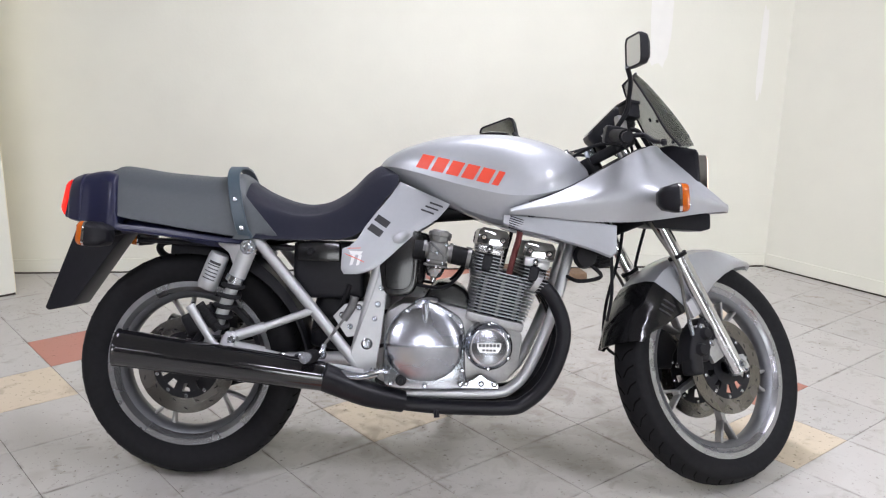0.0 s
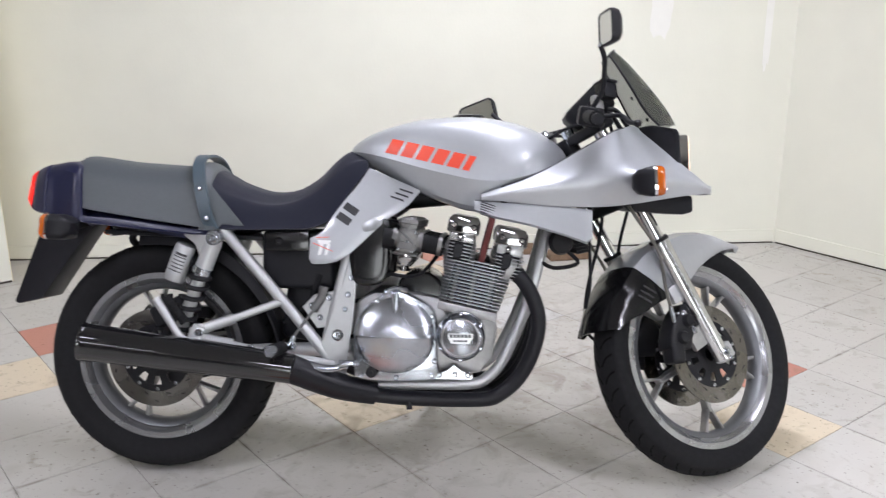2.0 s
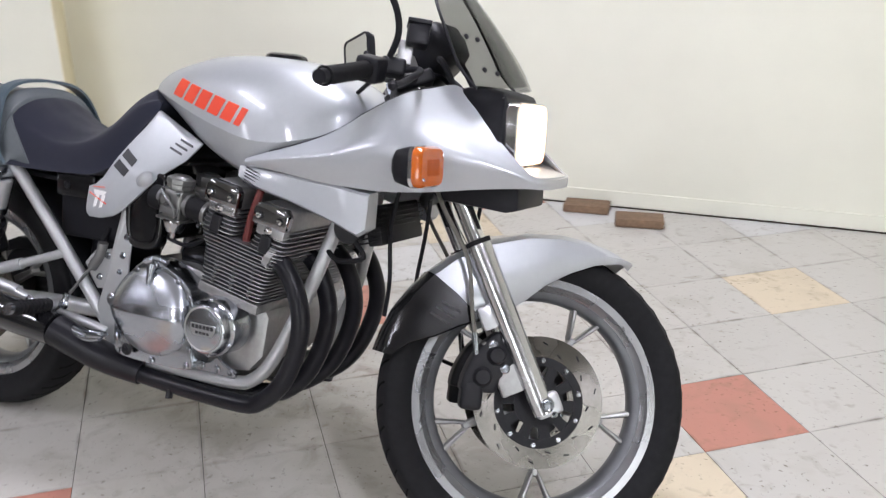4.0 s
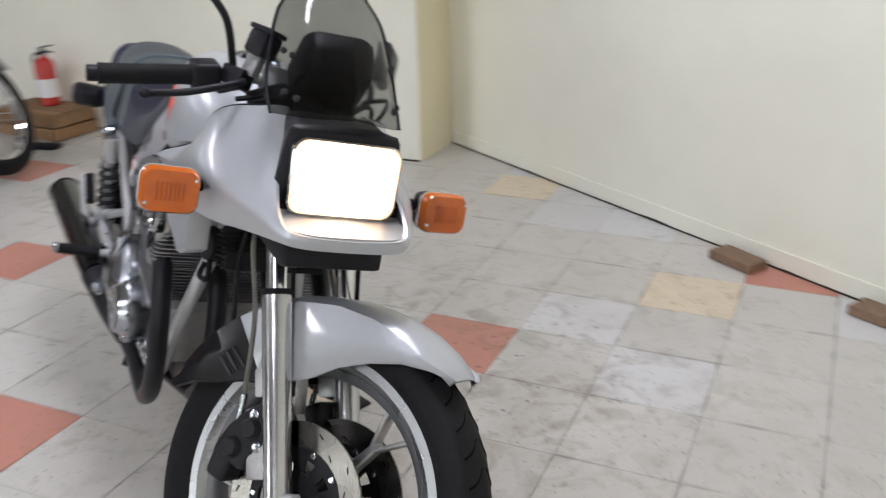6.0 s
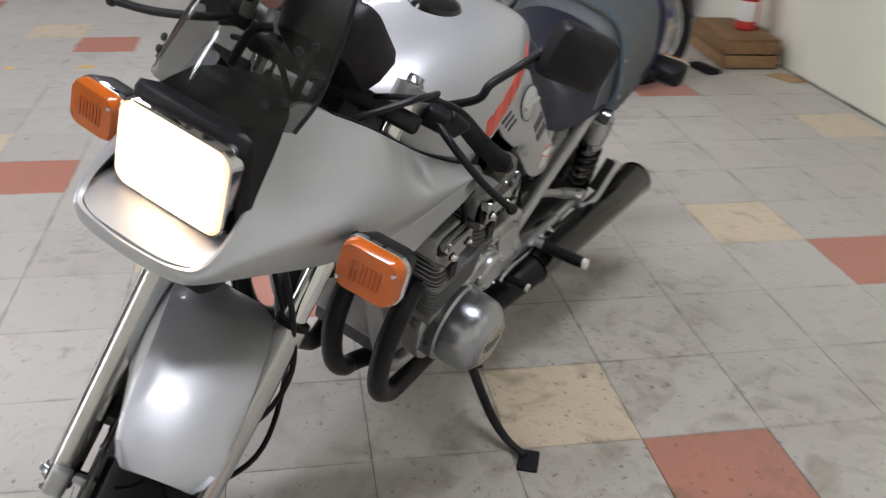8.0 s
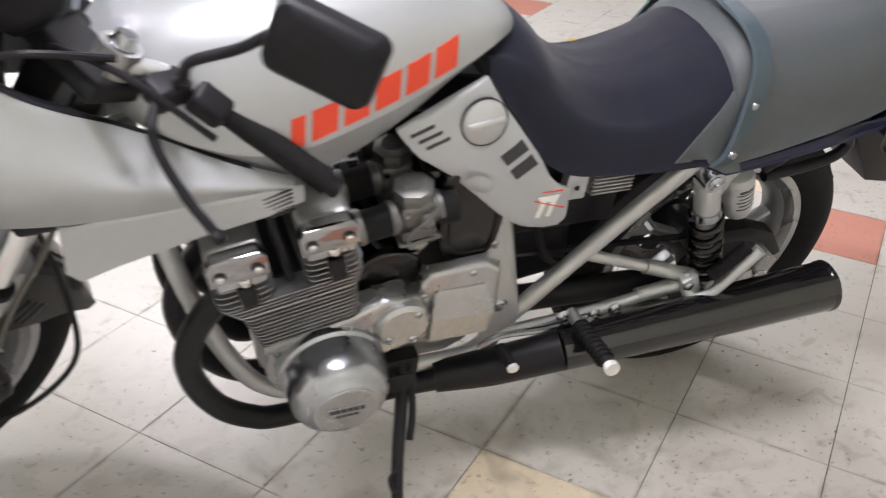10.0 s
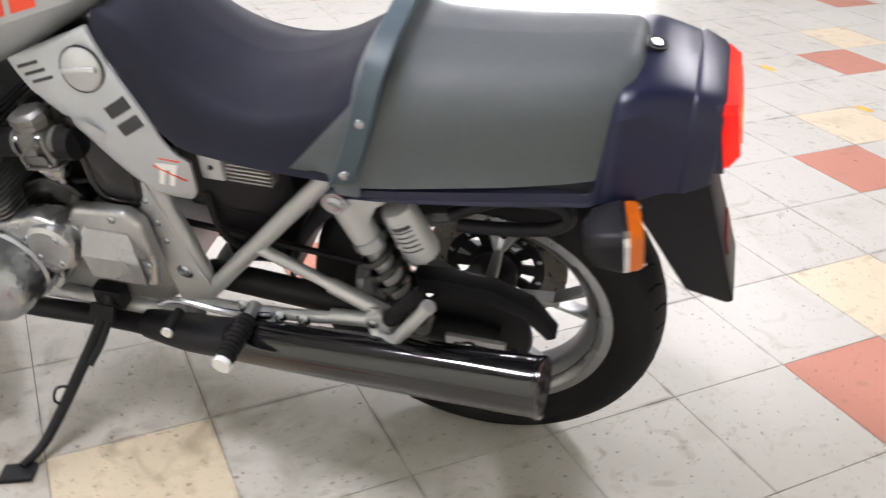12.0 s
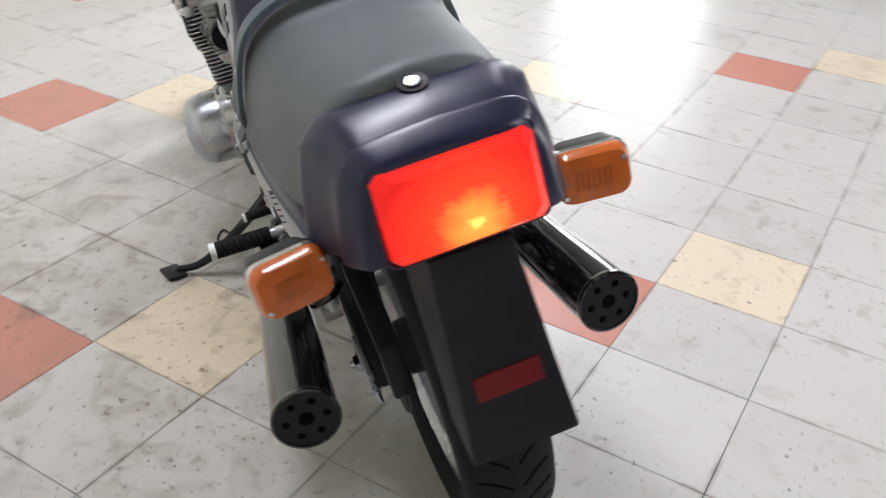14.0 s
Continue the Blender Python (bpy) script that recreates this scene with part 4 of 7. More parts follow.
# mudguard extension with the bare plate mount
guard = slab([(-0.175, 0.705), (-0.330, 0.715), (-0.336, 0.690), (-0.412, 0.474), (-0.402, 0.467), (-0.335, 0.482), (-0.222, 0.645)], 0.134, side((0, -0.067, 0), 1), 0.006, 2)
for v in guard.verts:
    if v.co.z > 0.60:
        v.co.y *= 1 - 0.25 * clamp01((v.co.z - 0.60) / 0.10)
mud = part("rear_mudguard", guard, BLACK, bike, "black plastic rear mudguard without a number plate")
back_at = frame_to(V(-0.3805, 0, 0.560), (-1, 0, 0.35), (0, 1, 0))
part("reflector", rbox(0.082, 0.030, 0.010, back_at, 0.002), RED_DULL, mud, "dark red rectangular reflector")


def bolt(p, n, r=0.007, parent=None, mat=None, h=0.005):
    m = frame_to(Vector(p), n)
    return part("bolt", lathe([(0.0005, h), (r * 0.45, h), (r * 0.5, h * 0.55), (r * 0.8, h * 0.6), (r, h * 0.2), (r * 1.25, 0), (0.0005, -0.001)], 12, m), mat or POLISHED, parent)


# --- frame of silver tubes ---
for s in (-1, 1):
    cradle = tube([(1.10, s * 0.035, 0.80), (1.078, s * 0.075, 0.68), (1.026, s * 0.115, 0.49), (0.965, s * 0.130, 0.345), (0.918, s * 0.132, 0.288), (0.865, s * 0.132, 0.270), (0.70, s * 0.130, 0.266), (0.575, s * 0.128, 0.264), (0.530, s * 0.128, 0.280), (0.500, s * 0.128, 0.325)], 0.0155, 12, 5)
    frame_part = part("frame_cradle", cradle, SILVER_PLAIN, bike, "silver painted tubular frame cradle")
    part("frame_stay", tube([(0.500, s * 0.128, 0.325), (0.355, s * 0.137, 0.503), (0.200, s * 0.150, 0.690)], 0.0155, 12, 4), SILVER_PLAIN, frame_part)
    part("frame_post", tube([(0.482, s * 0.128, 0.378), (0.552, s * 0.126, 0.66)], 0.0150, 12, 1), SILVER_PLAIN, frame_part)
    part("footrest_stay", tube([(0.366, s * 0.140, 0.490), (0.250, s * 0.150, 0.448), (0.125, s * 0.165, 0.405)], 0.011, 10, 3), SILVER_PLAIN, frame_part)
    part("footrest_stay_sleeve", tube([(0.235, s * 0.152, 0.443), (0.122, s * 0.165, 0.404)], 0.0145, 10, 1), SILVER_PLAIN, frame_part)
    part("footrest_rail", tube([(0.505, s * 0.140, 0.320), (0.31, s * 0.158, 0.355), (0.118, s * 0.168, 0.400)], 0.0115, 10, 3), SILVER_PLAIN, frame_part)
    part("footrest_rail_sleeve", tube([(0.235, s * 0.160, 0.374), (0.118, s * 0.168, 0.398)], 0.0145, 10, 1), SILVER_PLAIN, frame_part)
    # polished plate behind the gearbox
    pl = slab([(0.470, 0.375), (0.548, 0.600), (0.556, 0.592), (0.566, 0.545), (0.560, 0.47), (0.545, 0.36), (0.535, 0.275), (0.500, 0.290)], 0.006, side((0, s * 0.138, 0), s), 0.0015, 1)
    plate_ob = part("footrest_plate", pl, SILVER_PLAIN, bike, "bright alloy mounting plate")
    for x, z, r in ((0.515, 0.400, 0.013), (0.553, 0.555, 0.007), (0.543, 0.510, 0.007), (0.535, 0.47, 0.006)):
        bolt((x, s * 0.144, z), (0, s, 0), r, plate_ob, h=0.007)
    # passenger footrest on a hanger loop
    hanger = tube([(0.152, s * 0.172, 0.428), (0.146, s * 0.192, 0.388), (0.112, s * 0.208, 0.396), (0.078, s * 0.212, 0.446), (0.044, s * 0.214, 0.502)], 0.010, 10, 4, radii=[0.009, 0.010, 0.010, 0.0115, 0.0125])
    h_ob = part("passenger_footrest", hanger, SILVER_PLAIN, bike, "folded alloy passenger footrest")
    part("footrest_bracket", rbox(0.034, 0.022, 0.052, pose(0.140, s * 0.180, 0.402, 0, 25, 0), 0.005), SILVER_PLAIN, h_ob)
    part("footrest_rubber", tube([(0.118, s * 0.200, 0.436), (0.066, s * 0.204, 0.506)], 0.013, 12, 1), RUBBER, h_ob)
    for k in range(6):
        f = V(0.114 - 0.0088 * k, s * (0.2004 + 0.0007 * k), 0.4415 + 0.0117 * k)
        part("rubber_rib", lathe([(0.0110, -0.0018), (0.0148, 0), (0.0110, 0.0018)], 12, frame_to(f, (-0.6, 0, 0.8)), loop=True), RUBBER, h_ob)
    bolt((0.150, s * 0.192, 0.408), (0, s, 0), 0.009, h_ob)
part("cross_tube", tube([(0.20, -0.15, 0.688), (0.20, 0.15, 0.688)], 0.014, 10, 1), SILVER_PLAIN, frame_part)
part("cross_tube", tube([(0.50, -0.13, 0.33), (0.50, 0.13, 0.33)], 0.018, 10, 1), SILVER_PLAIN, frame_part)
# backbone and black undertray close the middle
part("backbone", tube([(1.12, 0, 0.88), (0.95, 0, 0.80), (0.60, 0, 0.76), (0.20, 0, 0.69)], 0.03, 10, 4), ENGINE_BLACK, frame_part)
part("undertray", rbox(0.44, 0.20, 0.012, pose(0.08, 0, 0.665, 0, 2, 0), 0.004), BLACK, bike, "black plastic inner mudguard")
inner = []
for k in range(15):
    a = radians(8 + 90 * k / 14)
    c, d = math.cos(a), math.sin(a)
    R = 0.352
    inner.append([V(R * c, y, 0.322 + R * d - (0.03 if abs(y) > 0.075 else 0)) for y in (-0.085, -0.075, 0, 0.075, 0.085)] + [V((R - 0.006) * c, y, 0.322 + (R - 0.006) * d - (0.03 if abs(y) > 0.075 else 0)) for y in (0.085, 0.075, 0, -0.075, -0.085)])
part("inner_mudguard", from_rings(inner), BLACK, bike, "black inner rear mudguard")
part("battery_box", rbox(0.20, 0.20, 0.16, pose(0.40, 0, 0.60), 0.015, 3), BLACK, bike, "black battery and electrics box")
part("side_panel_right", rbox(0.12, 0.02, 0.055, pose(0.375, -0.118, 0.652), 0.006), BLACK_GLOSS, bike, "black electrical box")
bolt((0.352, -0.13, 0.652), (0, -1, 0), 0.008, bike, ENGINE_BLACK)
rect_ob = part("rectifier", rbox(0.075, 0.02, 0.058, pose(0.352, 0.122, 0.652), 0.004), ALLOY, bike, "finned alloy voltage regulator")
for k in range(7):
    part("fin", rbox(0.075, 0.010, 0.0035, pose(0.352, 0.136, 0.629 + 0.0078 * k), 0.0008, 1), ALLOY, rect_ob)
cdi = part("fuse_box", rbox(0.040, 0.022, 0.062, pose(0.418, 0.124, 0.650), 0.004), PALE_LABEL, bike, "pale grey fuse box cover")
bolt((0.418, 0.136, 0.645), (0, 1, 0), 0.004, cdi, DARK_MARK)

# --- silver side covers ---
COVER = [(0.596, 0.852), (0.640, 0.833), (0.690, 0.811), (0.737, 0.790), (0.703, 0.749), (0.649, 0.713), (0.606, 0.674), (0.572, 0.641), (0.545, 0.617), (0.514, 0.598), (0.470, 0.589), (0.445, 0.593), (0.440, 0.610), (0.443, 0.664), (0.462, 0.669), (0.481, 0.686), (0.505, 0.726), (0.531, 0.761), (0.569, 0.809)]


def cover_y(z):
    k = clamp01((0.852 - z) / 0.26)
    return 0.104 + 0.058 * k + 0.012 * math.sin(k * math.pi)


def cover_span(z):
    """Rear and front end of the cover at height z."""
    hits = []
    for (x0, z0), (x1, z1) in zip(COVER, COVER[1:] + COVER[:1]):
        if (z0 <= z < z1) or (z1 <= z < z0):
            hits.append(x0 + (x1 - x0) * (z - z0) / (z1 - z0))
    return (min(hits), max(hits)) if hits else (0.595, 0.597)


for s in (-1, 1):
    rows = []
    for z in [0.5925 + 0.2585 * k / 30 for k in range(31)]:
        xs = cover_span(z)
        outer, inner = [], []
        for k in range(9):
            q = k / 8
            drop = 0.0035 if k in (0, 8) else 0.0
            y = cover_y(z) - drop - (0.003 if z < 0.594 or z > 0.849 else 0)
            outer.append(V(xs[0] + (xs[1] - xs[0]) * q, s * y, z))
            inner.append(V(xs[0] + (xs[1] - xs[0]) * q, s * (cover_y(z) - 0.010), z))
        rows.append(outer + inner[::-1])
    cover = part("side_cover", from_rings(rows), SILVER, bike, "silver painted side cover", angle=50)

    def on_cover(x, z, lift=0.0):
        return V(x, s * (cover_y(z) + lift), z)

    def sticker(name, pts, mat, lift=0.0012):
        top = [on_cover(x, z, lift) for x, z in pts]
        low = [on_cover(x, z, -0.002) for x, z in pts]
        return part(name, from_rings([low, top]), mat, cover)

    for cx, cz in ((0.5505, 0.7395), (0.5325, 0.7140)):
        ux, uz, vx, vz = 0.0172, -0.0112, 0.0062, 0.0082
        sticker("dark_stripe", [(cx - ux - vx, cz - uz - vz), (cx + ux - vx, cz + uz - vz), (cx + ux + vx, cz + uz + vz), (cx - ux + vx, cz - uz + vz)], DARK_MARK)
    bulge = lathe([(0.0005, 1.0), (0.25, 0.93), (0.45, 0.70), (0.62, 0.42), (0.78, 0.18), (0.90, 0.06), (1.0, 0.0)], 32)
    bulge.transform(frame_to(on_cover(0.600, 0.692, -0.0006), (0, s, -0.2), (0.75, 0, 0.66)) @ Matrix.Diagonal((0.034, 0.017, 0.008, 1)))
    part("cover_bulge", bulge, SILVER, cover, angle=60)
    for k in range(3):
        cx, cz = 0.702 - 0.012 * k, 0.788 - 0.010 * k
        sticker("vent_slot", [(cx - 0.022, cz + 0.004), (cx + 0.014, cz - 0.008), (cx + 0.014, cz - 0.003), (cx - 0.022, cz + 0.009)], DARK_MARK)
    sticker("badge", [(0.462, 0.657), (0.500, 0.655), (0.494, 0.646), (0.466, 0.646)], WHITE_MARK)
    for bx in (0.466, 0.484):
        sticker("badge_stroke", [(bx, 0.646), (bx + 0.010, 0.646), (bx + 0.016, 0.618), (bx + 0.008, 0.616)] if s > 0 else [(bx + 0.004, 0.646), (bx + 0.014, 0.646), (bx + 0.006, 0.618), (bx - 0.002, 0.616)], WHITE_MARK)
    sticker("badge_line", [(0.458, 0.664), (0.494, 0.6655), (0.494, 0.6638), (0.458, 0.6623)], RED_MARK)
    sticker("badge_slash", [(0.450, 0.631), (0.505, 0.651), (0.5055, 0.6493), (0.4505, 0.6293)] if s > 0 else [(0.450, 0.648), (0.503, 0.626), (0.5035, 0.6277), (0.4505, 0.6497)], RED_MARK, 0.0016)
    if s > 0:
        pc = on_cover(0.603, 0.792, 0.0)
        at = frame_to(pc, (0, 1, 0.25), (1, 0, 0))
        knob = part("fuel_tap", lathe([(0.0005, 0.007), (0.030, 0.007), (0.034, 0.004), (0.035, -0.004), (0.0005, -0.005)], 36, at), SILVER_PLAIN, cover, "round silver fuel tap dial")
        part("tap_gap", lathe([(0.0352, 0.0), (0.0375, 0.0), (0.0375, 0.0024), (0.0352, 0.0024)], 36, at, loop=True), DARK_MARK, knob)
        part("tap_grip", rbox(0.060, 0.010, 0.010, at @ pose(0, 0, 0.008, 0, 0, 8), 0.004), SILVER_PLAIN, knob)

# --- engine: crankcase, inclined cylinder block, covers ---
FIN = material("bright_fin_alloy", (0.40, 0.41, 0.43), rough=0.36, metal=0.85, vary=0.12, scale=90, bump=0.06, bump_scale=500)
engine = part("crankcase", slab([(0.555, 0.31), (0.565, 0.49), (0.61, 0.515), (0.72, 0.515), (0.80, 0.50), (0.92, 0.475), (0.945, 0.43), (0.935, 0.34), (0.90, 0.300), (0.80, 0.285), (0.60, 0.285)], 0.26, side((0, -0.13, 0), 1), 0.012, 2), ALLOY, bike, "grey cast alloy four-cylinder engine")
part("oil_pan", rbox(0.24, 0.18, 0.05, pose(0.76, 0, 0.272), 0.012), DARK_ALLOY, engine)
E_AT = Matrix.Translation(V(0.865, 0.010, 0.476)) @ Matrix.Rotation(radians(12), 4, "Y")
part("barrel_core", rbox(0.125, 0.335, 0.12, E_AT @ pose(0, 0, 0.055), 0.01), ENGINE_BLACK, engine)
part("barrel_base", rbox(0.160, 0.372, 0.024, E_AT @ pose(0, 0, -0.004), 0.006), ALLOY, engine)


def fin_plate(x0, x1, half, z, t=0.0034, r=0.016):
    """One cooling fin with rounded corners, from x0 to x1, half its width across."""
    return slab(rounded_rect((x1 - x0) / 2, half, r, 3), t, E_AT @ pose((x0 + x1) / 2, 0, z - t / 2))


for k in range(10):
    q = k / 9
    part("cooling_fin", fin_plate(-0.079 - 0.007 * q, 0.082 + 0.012 * q, 0.190 + 0.006 * q, 0.0155 + 0.0088 * k, 0.0022), FIN, engine)
for k in range(4):
    part("cooling_fin", fin_plate(-0.089 - 0.0025 * k, 0.102 + 0.005 * k, 0.202 + 0.0015 * k, 0.1035 + 0.0086 * k, 0.0022), FIN, engine)
# upright ribs that tie the fins together at both ends
for s in (-1, 1):
    for x in (-0.048, 0.0, 0.048):
        part("fin_rib", rbox(0.009, 0.030, 0.100, E_AT @ pose(x, s * 0.170, 0.060), 0.004, 2), DARK_ALLOY, engine)
# the head: two finned towers over the inlet and the exhaust cam, open between them
for x0, x1 in ((-0.098, -0.010), (0.032, 0.119)):
    mid = (x0 + x1) / 2
    part("head_core", rbox((x1 - x0) * 0.72, 0.375, 0.075, E_AT @ pose(mid, 0, 0.158), 0.008), ENGINE_BLACK, engine)
    for k in range(6):
        part("cooling_fin", fin_plate(x0 + 0.002 * abs(k - 1), x1 - 0.002 * abs(k - 1), 0.208 - 0.002 * k, 0.1385 + 0.0090 * k, 0.0022), FIN, engine)
    for s in (-1, 1):
        # black block over the fin ends, its colour giving the recess's dark inside
        part("recess_shade_block", rbox(0.026, 0.016, 0.040, E_AT @ pose(mid - 0.004, s * 0.2015, 0.148), 0.003, 1), ENGINE_BLACK, engine)
for x, z in ((-0.056, 0.214), (0.073, 0.208)):
    cam_at = E_AT @ pose(x, 0, z, 0, -2, 0)
    camb = part("cam_cover", rbox(0.078, 0.385, 0.052, cam_at, 0.012, 3), ALLOY, engine, "cast alloy cam cover")
    for s in (-1, 1):
        # chamfered chrome cap at the cam's end, with two bolts and a dark washer round each
        cap_at = cam_at @ Matrix(((1, 0, 0, 0), (0, 0, s, s * 0.190), (0, 1, 0, 0.002), (0, 0, 0, 1)))
        cp = part("cam_end_cap", slab([(-0.042, -0.021), (0.042, -0.021), (0.042, 0.012), (0.032, 0.025), (-0.032, 0.025), (-0.042, 0.012)], 0.023, cap_at, 0.0035, 2), CAP_CHROME, camb, "chrome cam end cap")
        for q in (-1, 1):
            part("cap_washer", lathe([(0.0005, 0.0016), (0.0085, 0.0016), (0.0085, 0.0), (0.0005, 0.0)], 16, cap_at @ pose(q * 0.026, -0.002, 0.0232)), ENGINE_BLACK, cp)
            part("cap_bolt", lathe([(0.0005, 0.007), (0.003, 0.007), (0.0055, 0.005), (0.0062, 0.001), (0.0005, 0.0)], 12, cap_at @ pose(q * 0.026, -0.002, 0.0245)), CHROME, cp)
        part("cam_holder", rbox(0.070, 0.026, 0.024, cam_at @ pose(0, s * 0.190, -0.030), 0.006, 2), SATIN, camb)
        part("holder_nut", lathe([(0.0005, 0.009), (0.005, 0.008), (0.009, 0.003), (0.0105, 0.0), (0.0005, 0.0)], 14, cam_at @ Matrix(((1, 0, 0, -0.004), (0, 0, s, s * 0.203), (0, 1, 0, -0.030), (0, 0, 0, 1)))), CHROME, camb)
part("valley", rbox(0.045, 0.34, 0.03, E_AT @ pose(0.011, 0, 0.122), 0.006), ENGINE_BLACK, engine)
PLUG_LEAD = material("dark_red_rubber", (0.12, 0.02, 0.018), rough=0.6)
for s in (-1, 1):
    part("plug_lead", tube([E_AT @ V(0.008, s * 0.178, 0.130), E_AT @ V(0.010, s * 0.182, 0.19), E_AT @ V(0.012, s * 0.172, 0.25), (0.928, s * 0.11, 0.79)], 0.0085 if s < 0 else 0.006, 8, 4), PLUG_LEAD if s < 0 else BLACK, engine, "dark red spark plug lead" if s < 0 else "black spark plug lead")
# right: clutch cover, ignition cover
CL = side((0.678, -0.166, 0.405), -1)
CLUTCH_EDGE = [(-0.113, -0.018), (-0.097, 0.052), (-0.054, 0.099), (0.0, 0.119), (0.070, 0.090), (0.102, 0.057), (0.106, -0.013), (0.109, -0.070), (0.103, -0.111), (0.0, -0.119), (-0.099, -0.113), (-0.112, -0.080)]
ring = spline([(x, y, 0) for x, y in CLUTCH_EDGE + CLUTCH_EDGE[:1]], 4)[:-1]
part("clutch_cover_flange", slab([(p.x, p.y) for p in ring], 0.062, CL @ pose(0, 0, -0.040), 0.004, 2), POLISHED, engine, "polished clutch cover flange")
dome = lathe([(0.0005, 0.046), (0.03, 0.0455), (0.055, 0.0440), (0.078, 0.0405), (0.092, 0.0360), (0.102, 0.0300), (0.107, 0.0235), (0.109, 0.016)], 72)
for v in dome.verts:
    v.co.z += 0.012 - abs(v.co.y) * 0.25  # pressed to a soft ridge along the middle
    if v.co.x > 0:
        v.co.x *= 0.955
dome.transform(CL @ pose(-0.003, 0.002, 0.004))
clutch = part("clutch_cover", dome, BRUSHED, engine, "domed polished clutch cover with a middle ridge")
for x, y in CLUTCH_EDGE:
    bolt(CL @ V(x * 0.93, y * 0.93, 0.024), (0, -1, 0), 0.0062, clutch)
part("clutch_boss", tube([CL @ V(-0.002, 0.112, 0.032), CL @ V(-0.002, 0.066, 0.044)], 0.009, 10, 3, radii=[0.011, 0.004]), POLISHED, clutch)
bolt(CL @ V(-0.065, -0.095, 0.032), (0, -1, 0), 0.012, clutch, ENGINE_BLACK, 0.008)
part("clutch_arm", tube([CL @ V(-0.03, 0.115, 0.02), CL @ V(0.0, 0.125, 0.02), CL @ V(0.03, 0.120, 0.02)], 0.008, 8, 4), POLISHED, engine)
IG = side((0.848, -0.150, 0.408), -1)
ign = part("ignition_cover", lathe([(0.0005, 0.082), (0.045, 0.082), (0.053, 0.078), (0.058, 0.066), (0.060, 0.06), (0.064, 0.056), (0.066, 0.0)], 48, IG), POLISHED, engine, "round polished ignition cover")
part("cover_ring", lathe([(0.046, 0.0815), (0.048, 0.0828), (0.050, 0.0815)], 48, IG, loop=True), ALLOY, ign)


def maker_plate(at, parent):
    """Oval plate whose writing is drawn as plain dark bars."""
    part("name_plate", slab([(-0.032, 0.012), (0.032, 0.012), (0.032, 0.0), (0.024, -0.014), (-0.024, -0.014), (-0.032, 0.0)], 0.0016, at, 0.0005, 1), SATIN, parent)
    for k in range(6):
        part("plate_bar", rbox(0.0075, 0.0085, 0.001, at @ pose(-0.024 + 0.0096 * k, 0.0055, 0.0021), 0.0002, 1), DARK_MARK, parent)
    for k in range(4):
        part("plate_bar", rbox(0.0075, 0.0055, 0.001, at @ pose(-0.0145 + 0.0096 * k, -0.0075, 0.0021), 0.0002, 1), DARK_MARK, parent)


maker_plate(IG @ pose(0, 0, 0.082), ign)
for a in range(30, 390, 60):
    bolt(IG @ V(0.060 * math.cos(radians(a)), 0.060 * math.sin(radians(a)), 0.060), (0, -1, 0), 0.005, ign)
part("lower_bracket", slab([(-0.055, -0.012), (0.05, -0.012), (0.05, 0.002), (0.02, 0.014), (0.0, 0.03), (-0.02, 0.014), (-0.055, 0.002)], 0.012, side((0.830, -0.140, 0.296), -1), 0.002, 1), POLISHED, engine)
for x in (0.79, 0.832, 0.868):
    bolt((x, -0.153, 0.298), (0, -1, 0), 0.007, engine)
# left: generator cover, starter cover, sprocket cover
GN = side((0.836, 0.150, 0.402), 1)
gen = part("generator_cover", lathe([(0.0005, 0.143), (0.050, 0.143), (0.0535, 0.1415), (0.056, 0.137), (0.064, 0.133), (0.072, 0.126), (0.0775, 0.115), (0.080, 0.098), (0.081, 0.070), (0.081, 0.062), (0.086, 0.057), (0.088, 0.0)], 64, GN), BRUSHED, engine, "round polished generator cover")
part("cover_face", lathe([(0.0005, 0.1446), (0.048, 0.1446), (0.050, 0.1430), (0.050, 0.142), (0.0005, 0.142)], 48, GN), SATIN, gen)
maker_plate(Matrix.Translation((0, 0.1446, 0)) @ GN, gen)
for a in range(20, 380, 45):
    bolt(GN @ V(0.090 * math.cos(radians(a)), 0.090 * math.sin(radians(a)), 0.03), (0, 1, 0), 0.006, gen)
part("generator_flange", lathe([(0.0005, 0.032), (0.098, 0.032), (0.100, 0.028), (0.100, 0.0)], 40, GN), SATIN, engine)
ST = side((0.722, 0.150, 0.470), 1)
starter = part("starter_cover", lathe([(0.0005, 0.062), (0.038, 0.062), (0.045, 0.056), (0.049, 0.03), (0.049, 0.0)], 36, ST), SATIN, engine, "polished starter gear cover")
part("starter_bridge", slab([(0.690, 0.42), (0.700, 0.515), (0.750, 0.525), (0.87, 0.48), (0.90, 0.45), (0.80, 0.37)], 0.050, side((0, 0.150, 0), 1), 0.012, 3), SATIN, engine)
for x, z in ((0.705, 0.440), (0.745, 0.448), (0.80, 0.475), (0.70, 0.495)):
    bolt((x, 0.212 if x < 0.78 else 0.196, z), (0, 1, 0), 0.006, starter)
part("starter_motor_cover", slab([(p.x, p.y) for p in spline([(0.690, 0.46, 0), (0.672, 0.53, 0), (0.700, 0.566, 0), (0.745, 0.572, 0), (0.790, 0.545, 0), (0.805, 0.49, 0)], 4)], 0.245, side((0, -0.10, 0), 1), 0.010, 3), BLACK_GLOSS, engine, "glossy black starter motor cover")
spro = part("sprocket_cover", slab([(0.552, 0.385), (0.540, 0.44), (0.548, 0.53), (0.575, 0.552), (0.675, 0.545), (0.690, 0.52), (0.690, 0.42), (0.665, 0.385)], 0.030, side((0, 0.150, 0), 1), 0.010, 3), SATIN, engine, "cast alloy sprocket cover")
